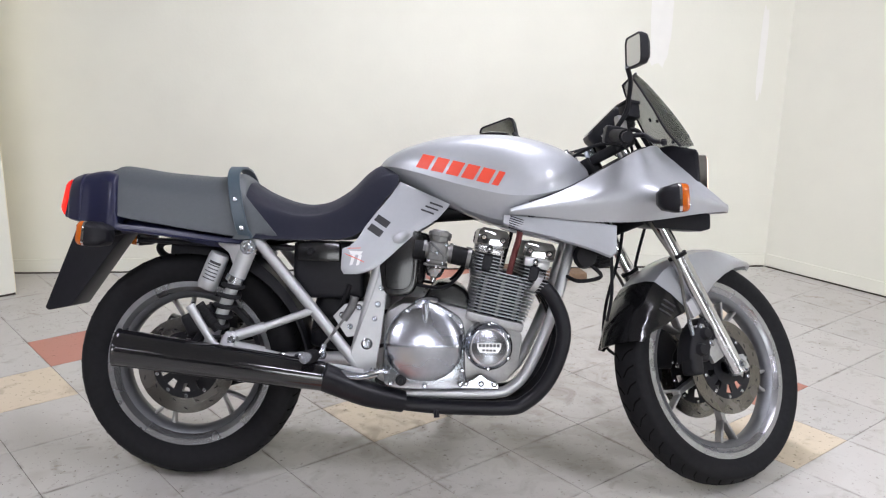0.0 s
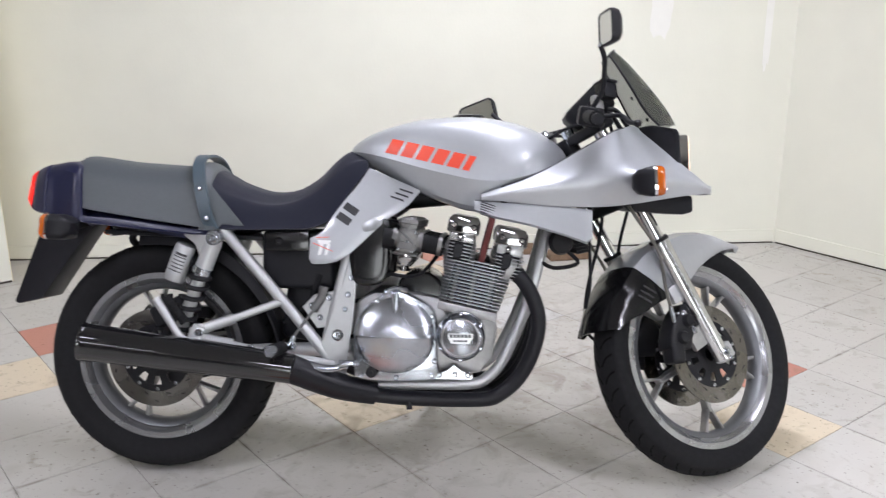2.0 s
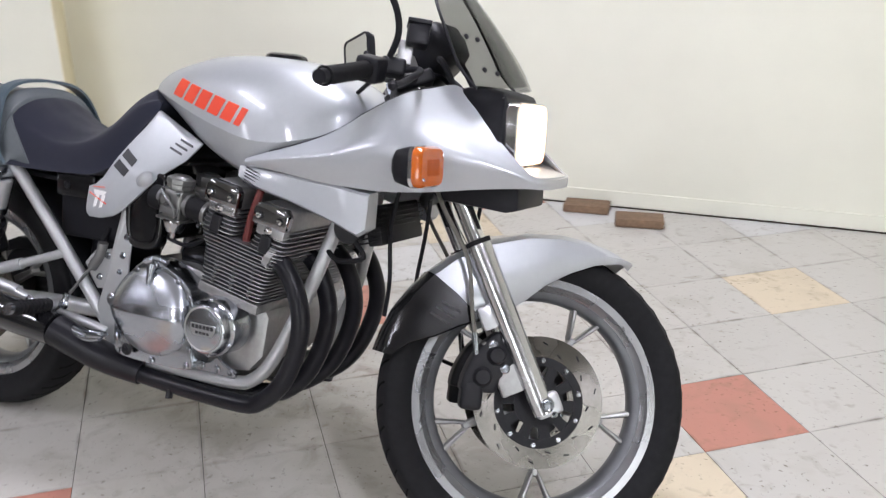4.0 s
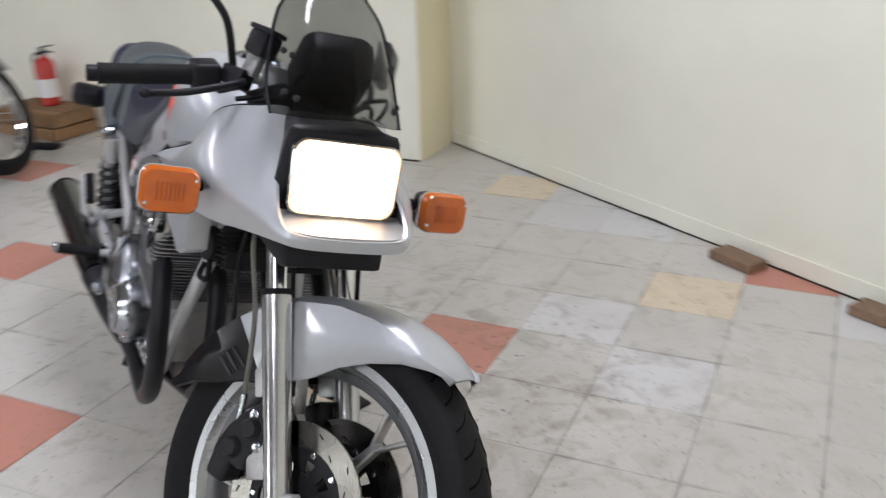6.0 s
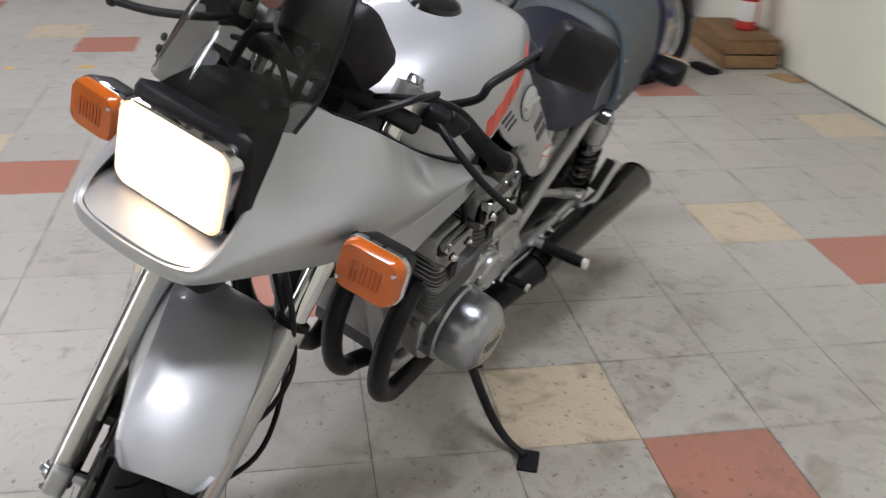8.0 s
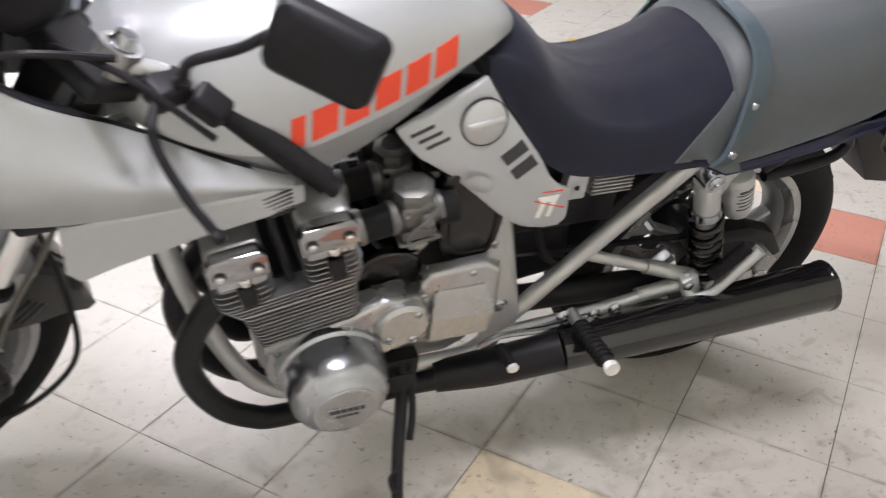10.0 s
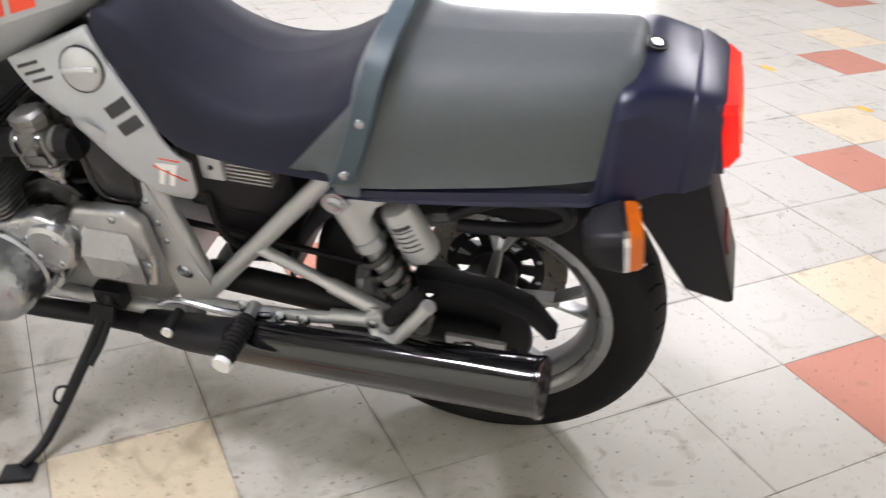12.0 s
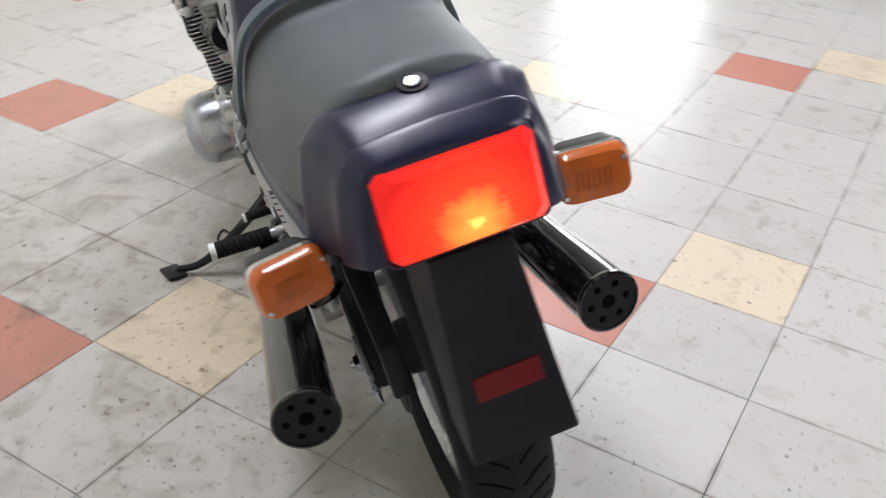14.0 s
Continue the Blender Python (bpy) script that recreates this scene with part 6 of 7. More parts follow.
fen = part("front_mudguard", fender([(61, 0.362, 0.046, 0.007, 0), (62, 0.363, 0.056, 0.012, 1), (64.5, 0.363, 0.065, 0.022, 2), (70, 0.362, 0.072, 0.048, 4), (78, 0.360, 0.078, 0.080, 5), (88, 0.358, 0.082, 0.112, 6), (100, 0.356, 0.085, 0.142, 6), (114, 0.355, 0.087, 0.152, 6), (128, 0.355, 0.088, 0.148, 3), (138, 0.355, 0.088, 0.145, -5)]), SILVER, bike, "silver front mudguard with a black rear section", angle=50)
rear_fen = part("mudguard_rear", fender([(137.8, 0.3560, 0.0890, 0.146, -5), (146, 0.356, 0.089, 0.125, -2), (155, 0.357, 0.089, 0.100, 0), (163, 0.357, 0.089, 0.060, 0), (170, 0.357, 0.089, 0.032, 0)]), BLACK_GLOSS, fen, "black rear section of the mudguard", angle=50)
for s in (-1, 1):
    for k in range(3):
        a = radians(141 + 3.5 * k)
        part("cooling_slot", steer(rbox(0.045, 0.004, 0.005, Matrix.Translation(V(1.518 + 0.270 * math.cos(a), s * 0.0890, 0.331 + 0.270 * math.sin(a))) @ pose(0, 0, 0, 0, 25, 0), 0.001, 1)), DARK_MARK, rear_fen)

# triple clamps, bars, controls
lowc, upc = V(1.272, 0, 0.755), V(1.168, 0, 0.942)
for c, w in ((lowc, 0.05), (upc, 0.045)):
    part("fork_clamp", steer(rbox(0.085, 0.27, 0.030, Matrix.Translation(c + V(0.0, 0, 0)) @ pose(0, 0, 0, 0, -29, 0), 0.010, 3)), ENGINE_BLACK, bike, "black fork clamp")
part("steering_stem", steer(tube([lowc - V(0.03, 0, 0.0), upc - V(0.03, 0, 0)], 0.026, 14, 1)), ENGINE_BLACK, bike)
for s in (-1, 1):
    cl = part("bar_clamp", steer(tube([V(1.158, s * 0.104, 0.950), V(1.140, s * 0.104, 0.985)], 0.026, 16, 1)), ALLOY, bike, "alloy handlebar clamp")
    part("fork_cap", steer(lathe([(0.0005, 0.014), (0.012, 0.014), (0.015, 0.004), (0.019, 0), (0.0005, 0)], 18, frame_to(V(1.139, s * 0.104, 0.986), FD))), POLISHED, cl)
    hb = part("handlebar", steer(tube([V(1.150, s * 0.112, 0.968), V(1.105, s * 0.150, 0.955), V(1.085, s * 0.18, 0.937), V(1.0, s * 0.325, 0.866)], 0.0115, 14, 4)), SILVER_PLAIN, bike, "clip-on handlebar")
    g0, g1 = V(1.066, s * 0.212, 0.921), V(0.997, s * 0.333, 0.862)
    gr = part("grip", steer(tube([g0, g0.lerp(g1, 0.05), g0.lerp(g1, 0.9), g1], 0.0175, 16, 2, radii=[0.019, 0.0175, 0.0175, 0.019])), RUBBER, hb, "black rubber grip")
    part("bar_end", steer(tube([g1, g1 + (g1 - g0).normalized() * 0.018], 0.014, 14, 1)), BLACK, hb)
    sw = part("switch_housing", steer(rbox(0.050, 0.050, 0.050, frame_to(g0.lerp(g1, -0.17), (g1 - g0), (1, 0, 0)), 0.010, 3)), BLACK, hb, "black switch housing")
    part("switch", steer(rbox(0.012 if s > 0 else 0.006, 0.016 if s > 0 else 0.007, 0.010 if s > 0 else 0.005, frame_to(g0.lerp(g1, -0.17) + V(-0.018, 0, 0.022), (0, 0, 1)), 0.003)), ORANGE if s > 0 else RED_MARK, sw)
    # lever and its perch
    perch = g0.lerp(g1, -0.42)
    part("lever_perch", steer(rbox(0.05, 0.040, 0.035, Matrix.Translation(perch + V(0.025, 0, 0.004)), 0.008, 3)), BLACK, hb)
    p_end = V(1.178, s * 0.334, 0.895) if s > 0 else V(1.120, s * 0.334, 0.865)
    part("lever", steer(tube([perch + V(0.04, s * 0.0, 0.002), perch + V(0.078, s * 0.045, -0.006), p_end.lerp(perch + V(0.09, 0, 0), 0.35), p_end], 0.0065, 10, 5)), BLACK, hb, "black hand lever")
    part("lever_ball", steer(lathe([(0.0005, 0.010), (0.007, 0.007), (0.010, 0.0), (0.007, -0.007), (0.0005, -0.010)], 12, Matrix.Translation(p_end))), BLACK, hb)
    # mirror
    stem = [perch + V(0.012, 0, 0.010), V(1.130, s * 0.200, 1.010), V(1.126, s * 0.205, 1.040), V(1.085, s * 0.235, 1.066), V(1.062, s * 0.262, 1.105)] if s > 0 else [perch + V(0.012, 0, 0.010), V(1.120, -0.205, 1.000), V(1.112, -0.232, 1.036), V(1.090, -0.268, 1.062), V(1.062, -0.292, 1.084)]
    mir = part("mirror_arm", steer(tube(stem, 0.0068, 10, 5)), BLACK, bike, "black mirror on a curved arm")
    mat_ = frame_to(V(1.053, -0.336, 1.109), (-0.944, 0.33, -0.03), (-0.309, -0.91, -0.276)) if s < 0 else frame_to(V(1.042, 0.316, 1.112), (-0.86, -0.42, -0.18), (-0.42, 0.86, -0.05))
    mw, mh = (0.065, 0.047) if s > 0 else (0.055, 0.042)
    head = from_rings([rounded_ring(mw * 0.72, mh * 0.68, 0.016, -0.026), rounded_ring(mw * 0.94, mh * 0.92, 0.018, -0.017), rounded_ring(mw, mh, 0.018, -0.004), rounded_ring(mw, mh, 0.018, 0.005), rounded_ring(mw * 0.93, mh * 0.90, 0.015, 0.006), rounded_ring(mw * 0.92, mh * 0.89, 0.015, 0.002)])
    head.transform(mat_)
    part("mirror_shell", steer(head), BLACK, mir, "black plastic mirror shell")
    mg = from_rings([rounded_ring(mw * 0.925, mh * 0.895, 0.015, 0.002), rounded_ring(mw * 0.925, mh * 0.895, 0.015, 0.0038)])
    mg.transform(mat_)
    part("mirror_glass", steer(mg), MIRROR, mir, "mirror glass")
res = part("brake_reservoir", steer(rbox(0.044, 0.044, 0.044, Matrix.Translation(V(1.160, -0.172, 1.018)), 0.008, 2)), BLACK, bike, "black brake fluid reservoir")
part("reservoir_lid", steer(rbox(0.048, 0.048, 0.009, Matrix.Translation(V(1.160, -0.172, 1.043)), 0.003, 2)), BLACK, res)
part("reservoir_clamp", steer(rbox(0.03, 0.02, 0.05, Matrix.Translation(V(1.14, -0.155, 0.985)), 0.004, 2)), ALLOY, res)
# instruments, fixed to the fairing
POD_AT = frame_to(V(1.200, 0.040, 1.026), (-0.72, 0, 0.69), (0, 1, 0))
shell = from_rings([rounded_ring(w, h, r, z) for w, h, r, z in ((0.040, 0.036, 0.02, -0.055), (0.060, 0.060, 0.03, -0.042), (0.068, 0.070, 0.030, -0.012), (0.070, 0.072, 0.030, 0.022), (0.065, 0.066, 0.028, 0.034))])
shell.transform(POD_AT)
pod = part("instrument_pod", shell, BLACK, bike, "black instrument cluster")
cover_glass = from_rings([rounded_ring(w, h, r, z) for w, h, r, z in ((0.060, 0.060, 0.026, 0.033), (0.059, 0.059, 0.026, 0.038), (0.048, 0.047, 0.02, 0.040))])
cover_glass.transform(POD_AT)
part("dial_glass", cover_glass, DIAL_GLASS, pod, "glossy cover over the dials")
part("dash_bridge", rbox(0.09, 0.12, 0.02, pose(1.26, 0, 0.935, 0, -20, 0), 0.006), BLACK, bike, "black dashboard bracket")
part("ignition_switch", tube([(1.15, 0, 0.93), (1.135, 0, 0.965)], 0.018, 14, 1), POLISHED, bike)
for s in (-1, 1):
    part("mirror_stay", tube([(1.30, s * 0.055, 0.965), (1.27, s * 0.05, 1.01), (1.25, s * 0.03, 1.02)], 0.007, 8, 4), BLACK, bike)

# cables and hoses
CABLES = [[(1.095, 0.16, 0.965), (1.19, 0.17, 0.985), (1.27, 0.10, 0.93), (1.25, 0.05, 0.84), (1.15, 0.04, 0.78)],
          [(1.21, -0.13, 0.955), (1.25, -0.02, 0.985), (1.28, 0.05, 0.90), (1.26, 0.04, 0.74)],
          [(1.00, 0.22, 0.885), (1.09, 0.18, 0.955), (1.16, 0.09, 0.945), (1.10, 0.05, 0.88), (0.98, 0.06, 0.80)],
          [(1.21, -0.16, 0.965), (1.14, -0.10, 0.965), (1.06, -0.05, 0.92), (0.98, -0.04, 0.86)],
          [(1.245, 0.01, 0.78), (1.235, 0.02, 0.66), (1.205, 0.055, 0.50), (1.215, 0.08, 0.38), (1.32, 0.12, 0.33), STEER @ V(1.49, 0.085, 0.335)],
          [(1.20, -0.06, 0.745), (1.195, -0.075, 0.66), (1.20, -0.07, 0.55), (1.19, -0.06, 0.47)],
          [(1.33, 0.10, 0.76), (1.305, 0.13, 0.62), (1.31, 0.145, 0.52), (1.36, 0.125, 0.44), (1.42, 0.06, 0.40)]]
for pts in CABLES:
    part("cable", tube(pts, 0.0048, 8, 6), BLACK, bike, "black control cable")
# horn and oil cooler behind the forks
part("oil_cooler", rbox(0.035, 0.20, 0.085, pose(1.165, 0, 0.665, 0, -15, 0), 0.006), ENGINE_BLACK, bike, "black finned oil cooler")
for k in range(8):
    part("cooler_fin", rbox(0.043, 0.215, 0.0028, pose(1.165, 0, 0.630 + 0.010 * k, 0, -15, 0), 0.0008, 1), ENGINE_BLACK, bike)
part("horn", lathe([(0.0005, 0.02), (0.03, 0.018), (0.036, 0.0), (0.02, -0.02), (0.0005, -0.025)], 28, frame_to(V(1.115, -0.105, 0.655), (0.3, -1, 0))), ENGINE_BLACK, bike, "black horn")
part("horn_wire", tube([(1.12, -0.11, 0.64), (1.16, -0.12, 0.60), (1.10, -0.12, 0.585), (1.06, -0.10, 0.60)], 0.0055, 8, 5), RUBBER, bike)
for s in (-1, 1):
    part("wiring", tube([(0.62, s * 0.11, 0.57), (0.72, s * 0.13, 0.56), (0.77, s * 0.10, 0.60), (0.79, s * 0.04, 0.65)], 0.005, 8, 5), BLACK, bike)
    part("breather_hose", tube([(0.46, s * 0.10, 0.56), (0.43, s * 0.12, 0.48), (0.36, s * 0.10, 0.43)], 0.007, 8, 5), RUBBER, bike)


# ---- things by the walls ----
def loose_block(x, y, rz, size, label):
    bm = rbox(*size, None, 0.006, 2)
    rnd = random.Random(int(x * 1000) + 7)
    for v in bm.verts:
        v.co += V(rnd.uniform(-1, 1), rnd.uniform(-1, 1), rnd.uniform(-0.4, 0.4)) * 0.0018
    return thing("brick", bm, BRICK_WOOD, label, "brick", m=pose(x, y, size[2] / 2 + 0.0015, 0, 0, rz), group="bricks by the wall")


loose_block(1.35, 0.775, -31, (0.19, 0.095, 0.034), "weathered brown brick lying on the floor by the wall")
loose_block(1.485, 0.555, -27, (0.195, 0.098, 0.036), "weathered brown brick lying loose on the floor")
loose_block(0.87, 1.085, -36, (0.19, 0.095, 0.036), "dark brown brick lying close to the wall")

# worn yellow line on the floor, in broken lengths
tape = new("floor_line")
tagged(tape, "worn yellow paint line on the tile floor", "floor line", kind="structure")
rnd = random.Random(4)
v0 = -8.0
while v0 < 1.6:
    worn = clamp01((v0 + 5.0) / 3.0)
    v1 = v0 + rnd.uniform(0.35, 0.9) * (0.35 + 0.65 * worn)
    bm = slab([(0, -0.016), ((v1 - v0) * TILE * 0.5, -0.021), ((v1 - v0) * TILE, -0.014), ((v1 - v0) * TILE * 0.97, 0.017), ((v1 - v0) * TILE * 0.4, 0.020), (0.01, 0.013)], 0.0006, pose(-10.1 * TILE, v0 * TILE, 0.0002, 0, 0, 90))
    part("line_length", bm, YELLOW_TAPE, tape, smooth=False)
    v0 = v1 + rnd.uniform(0.0, 0.16) + (1 - worn) * rnd.uniform(0.5, 1.6)

# filler on the angled wall, and the dark open joint at its foot
d = tp(*DIAG_B) - tp(*DIAG_A)
WALL_M = Matrix.Translation(tp(*DIAG_A)) @ Matrix.Rotation(math.atan2(d.y, d.x), 4, "Z") @ pose(0, 0, 0, 90)
rnd = random.Random(11)


def wall_patch(s0, z0, w, h, label):
    pts = []
    for k in range(28):
        a = 2 * math.pi * k / 28
        r = 1 + rnd.uniform(-0.10, 0.10)
        c, q = math.cos(a), math.sin(a)
        pts.append((s0 + w * r * math.copysign(abs(c) ** 0.6, c), z0 + h * r * math.copysign(abs(q) ** 0.6, q)))
    return thing("wall_patch", slab(pts, 0.0012, WALL_M @ pose(0, 0, 0.0004)), PATCH, label, "wall patch", "structure", smooth=False)


wall_patch(3.365, 1.29, 0.055, 0.25, "white filler patch smoothed on the cream wall")
wall_patch(3.90, 1.12, 0.018, 0.22, "thin white filler streak near the wall corner")
GAP = material("dark_open_joint", (0.05, 0.04, 0.03), rough=0.9, vary=0.4, scale=30)


def wall_foot(a, b, seed, board=True):
    """Baseboard along the seen face from a to b (tiles, wall to the left of the way) over a dark uneven joint at the floor."""
    a, b = tp(*a), tp(*b)
    way = b - a
    n = way.length
    at = Matrix.Translation(a) @ Matrix.Rotation(math.atan2(way.y, way.x), 4, "Z")
    out = -0.0075 if board else -0.0012
    if board:
        thing("baseboard", slab([(0.0, -0.0085), (n, -0.0085), (n, 0.0), (0.0, 0.0)], 0.066, at @ pose(0, 0, 0.007), 0.0015, 1), WALL, "low painted baseboard along the wall", "baseboard", "structure", smooth=False)
    rnd = random.Random(seed)
    k = max(int(n / 0.04), 2)
    rings = []
    hgt = 0.008
    for q in range(k + 1):
        hgt = 0.6 * hgt + 0.4 * (0.004 + 0.011 * rnd.random() ** 2)
        x = n * q / k
        rings.append([V(x, out - 0.0025, 0.0008), V(x, out - 0.0025, hgt), V(x, out + 0.004, hgt), V(x, out + 0.004, 0.0008)])
    bm = from_rings(rings)
    bm.transform(at)
    thing("trim", bm, GAP, "dark uneven joint along the foot of the wall", "trim", "structure", smooth=False)


wall_foot((-2.50, 7.47), (DIAG_B[0] - 0.03, DIAG_B[1] + 0.02), 11)
wall_foot((8.295, 0.20), (8.295, -12.0), 12)
wall_foot((WEST + 0.1, 6.165), (-2.56, 6.165), 13, False)


# ---- standard motorcycles parked farther off ----
RED_PAINT = material("deep_red_paint", (0.34, 0.03, 0.018), rough=0.22, vary=0.06, scale=30, coat=0.8)
DARK_PAINT = material("black_tank_paint", (0.012, 0.012, 0.014), rough=0.2, vary=0.1, coat=0.6)
GOLD_MARK = material("gold_decal", (0.65, 0.42, 0.12), rough=0.35, metal=0.6, vary=0.1)
SPOKE = material("dull_wire", (0.45, 0.45, 0.45), rough=0.35, metal=0.9, vary=0.1)


def wire_wheel(bike_root, center, rim_r, tyre_r, half, name, turn, drum):
    at = turn @ Matrix.Translation(center) @ AXLE_Y
    w = half
    prof = [(rim_r, -w * 0.6), (rim_r + 0.014, -w * 0.85), (rim_r + (tyre_r - rim_r) * 0.5, -w), (tyre_r - 0.014, -w * 0.75), (tyre_r - 0.004, -w * 0.4), (tyre_r, 0),
            (tyre_r - 0.004, w * 0.4), (tyre_r - 0.014, w * 0.75), (rim_r + (tyre_r - rim_r) * 0.5, w), (rim_r + 0.014, w * 0.85), (rim_r, w * 0.6)]
    prof = [(p.x, p.y) for p in spline([(a, b, 0) for a, b in prof], 2)]
    root = part(name, lathe(prof, 56, at, loop=True), RUBBER, bike_root, "black tyre on a wire-spoked wheel")
    rim = [(rim_r + 0.007, -w * 0.62), (rim_r - 0.008, -w * 0.60), (rim_r - 0.014, -w * 0.3), (rim_r - 0.020, 0), (rim_r - 0.014, w * 0.3), (rim_r - 0.008, w * 0.60), (rim_r + 0.007, w * 0.62), (rim_r - 0.004, 0)]
    part("rim", lathe(rim, 56, at, loop=True), CHROME, root, "chromed steel rim")
    hub_r = 0.085 if drum else 0.04
    part("hub", lathe([(0.012, -w * 0.95), (hub_r * 0.9, -w * 0.95), (hub_r, -w * 0.8), (hub_r, w * 0.8), (hub_r * 0.9, w * 0.95), (0.012, w * 0.95)], 36, at, loop=True), SPOKE if drum else ALLOY, root, "silver drum brake hub" if drum else "")
    for k in range(36):
        a0 = 2 * math.pi * k / 36
        a1 = a0 + (0.45 if k % 4 < 2 else -0.45) * (0.6 if drum else 1.0)
        s = 1 if k % 2 else -1
        p0 = V(hub_r * 0.95 * math.cos(a0), hub_r * 0.95 * math.sin(a0), s * w * 0.7)
        p1 = V((rim_r - 0.012) * math.cos(a1), (rim_r - 0.012) * math.sin(a1), s * w * 0.1)
        bm = tube([p0, p1], 0.0018, 5, 1)
        bm.transform(at)
        part("spoke", bm, SPOKE, root)
    return root


def arc_fender(bike_root, center, R, w, a0, a1, turn, mat, label, name):
    rows = []
    for k in range(21):
        a = radians(a0 + (a1 - a0) * k / 20)
        c, q = math.cos(a), math.sin(a)
        prof = [(-w, R - 0.030), (-w * 0.9, R - 0.012), (-w * 0.5, R - 0.002), (0, R), (w * 0.5, R - 0.002), (w * 0.9, R - 0.012), (w, R - 0.030)]
        rows.append([V(center.x + r * c, y, center.z + r * q) for y, r in prof] + [V(center.x + (r - 0.003) * c, y * 0.96, center.z + (r - 0.003) * q) for y, r in prof[::-1]])
    bm = from_rings(rows)
    bm.transform(turn)
    return part(name, bm, mat, bike_root, label)


def standard_motorcycle(m, paint, paint_word, label, turn_deg):
    """Upright twin of the seventies: x forward from the rear tyre's foot, y left, z up."""
    root = new("standard_motorcycle")
    root.matrix_world = m
    tagged(root, label, "motorcycle", "parked motorcycles")
    WB = 1.385
    ap, ad = V(1.19, 0, 0.60), V(-0.47, 0, 0.88).normalized()
    turn = Matrix.Translation(ap) @ Matrix.Rotation(radians(turn_deg), 4, ad) @ Matrix.Translation(-ap)
    still = Matrix.Identity(4)
    rc, fc = V(0, 0, 0.308), V(WB, 0, 0.318)
    wire_wheel(root, rc, 0.232, 0.308, 0.050, "rear_wheel", still, True)
    wire_wheel(root, fc, 0.245, 0.318, 0.042, "front_wheel", turn, False)
    arc_fender(root, rc, 0.345, 0.070, 20, 165, still, CHROME, "chromed rear mudguard", "rear_mudguard")
    arc_fender(root, fc, 0.350, 0.060, 35, 165, turn, CHROME, "chromed front mudguard", "front_mudguard")
    # front fork and bars
    for s in (-1, 1):
        foot = fc + V(-0.005, s * 0.085, 0)
        bm = tube([foot, foot + ad * 0.30], 0.024, 16, 1)
        bm.transform(turn)
        sl = part("fork_slider", bm, SILVER_PLAIN, root, "silver fork slider")
        bm = tube([foot + ad * 0.29, foot + ad * 0.66], 0.017, 14, 1)
        bm.transform(turn)
        part("fork_tube", bm, CHROME, sl)
        bm = tube([V(1.00, s * 0.03, 0.99), V(1.01, s * 0.14, 1.03), V(0.98, s * 0.26, 1.06), V(0.90, s * 0.37, 1.03)], 0.011, 10, 4)
        bm.transform(turn)
        hb = part("handlebar", bm, CHROME, root, "chromed handlebar")
        bm = tube([V(0.955, s * 0.30, 1.05), V(0.895, s * 0.375, 1.028)], 0.017, 12, 1)
        bm.transform(turn)
        part("grip", bm, RUBBER, hb)
        bm = tube([V(1.02, s * 0.20, 1.04), V(1.03, s * 0.28, 1.04), V(0.99, s * 0.38, 1.01)], 0.006, 8, 4)
        bm.transform(turn)
        part("lever", bm, POLISHED, hb)
        # shocks, side cover, exhaust, footrest
        top, foot = V(0.11, s * 0.135, 0.66), V(0.02, s * 0.135, 0.34)
        sh = part("shock_absorber", tube([top, top.lerp(foot, 0.45)], 0.026, 16, 1), CHROME, root, "chromed rear shock absorber")
        q = frame_to(top.lerp(foot, 0.40), foot - top)
        part("spring", tube([q @ V(0.022 * math.cos(k / 64 * 12.566 * 3), 0.022 * math.sin(k / 64 * 12.566 * 3), 0.185 * k / 64) for k in range(65)], 0.0042, 6, 1, smooth_path=False), CHROME, sh)
        part("shock_rod", tube([top.lerp(foot, 0.4), foot], 0.009, 8, 1), POLISHED, sh)
        cover = slab([(0.28, 0.655), (0.49, 0.665), (0.50, 0.60), (0.455, 0.49), (0.40, 0.47), (0.33, 0.56)], 0.022, side((0, s * 0.115, 0), s), 0.009, 3)
        cv = part("side_cover", cover, paint, root, paint_word + " painted side cover")
        for k in range(5):
            part("cover_mark", rbox(0.013, 0.012, 0.001, side((0.335 + 0.019 * k, s * 0.1375, 0.622), s), 0.0003, 1), GOLD_MARK, cv)
        pipe = [(0.88, s * 0.12, 0.55), (0.955, s * 0.125, 0.52), (0.99, s * 0.13, 0.42), (0.96, s * 0.14, 0.29), (0.87, s * 0.15, 0.19), (0.70, s * 0.16, 0.155), (0.50, s * 0.17, 0.165), (0.36, s * 0.18, 0.20)]
        hp = part("header_pipe", tube(pipe, 0.033, 14, 5), BLACK_PIPE, root, "black exhaust pipe")
        part("silencer", tube([(0.38, s * 0.178, 0.195), (0.28, s * 0.18, 0.225), (0.16, s * 0.18, 0.262), (0.06, s * 0.18, 0.285)], 0.03, 18, 4, radii=[0.026, 0.030, 0.030, 0.022]), BLACK_PIPE, hp)
        fr = part("frame_tube", tube([(1.10, s * 0.03, 0.78), (1.03, s * 0.09, 0.50), (0.93, s * 0.12, 0.27), (0.85, s * 0.12, 0.235), (0.50, s * 0.12, 0.24), (0.44, s * 0.12, 0.34), (0.42, s * 0.11, 0.62)], 0.014, 10, 4), ENGINE_BLACK, root, "black tubular frame")
        part("seat_rail", tube([(1.08, s * 0.03, 0.80), (0.70, s * 0.07, 0.68), (0.42, s * 0.12, 0.66), (-0.10, s * 0.13, 0.69)], 0.013, 10, 4), ENGINE_BLACK, fr)
        part("swing_arm", tube([(0.46, s * 0.10, 0.33), (0.0, s * 0.10, 0.308)], 0.016, 10, 1), ENGINE_BLACK, root)
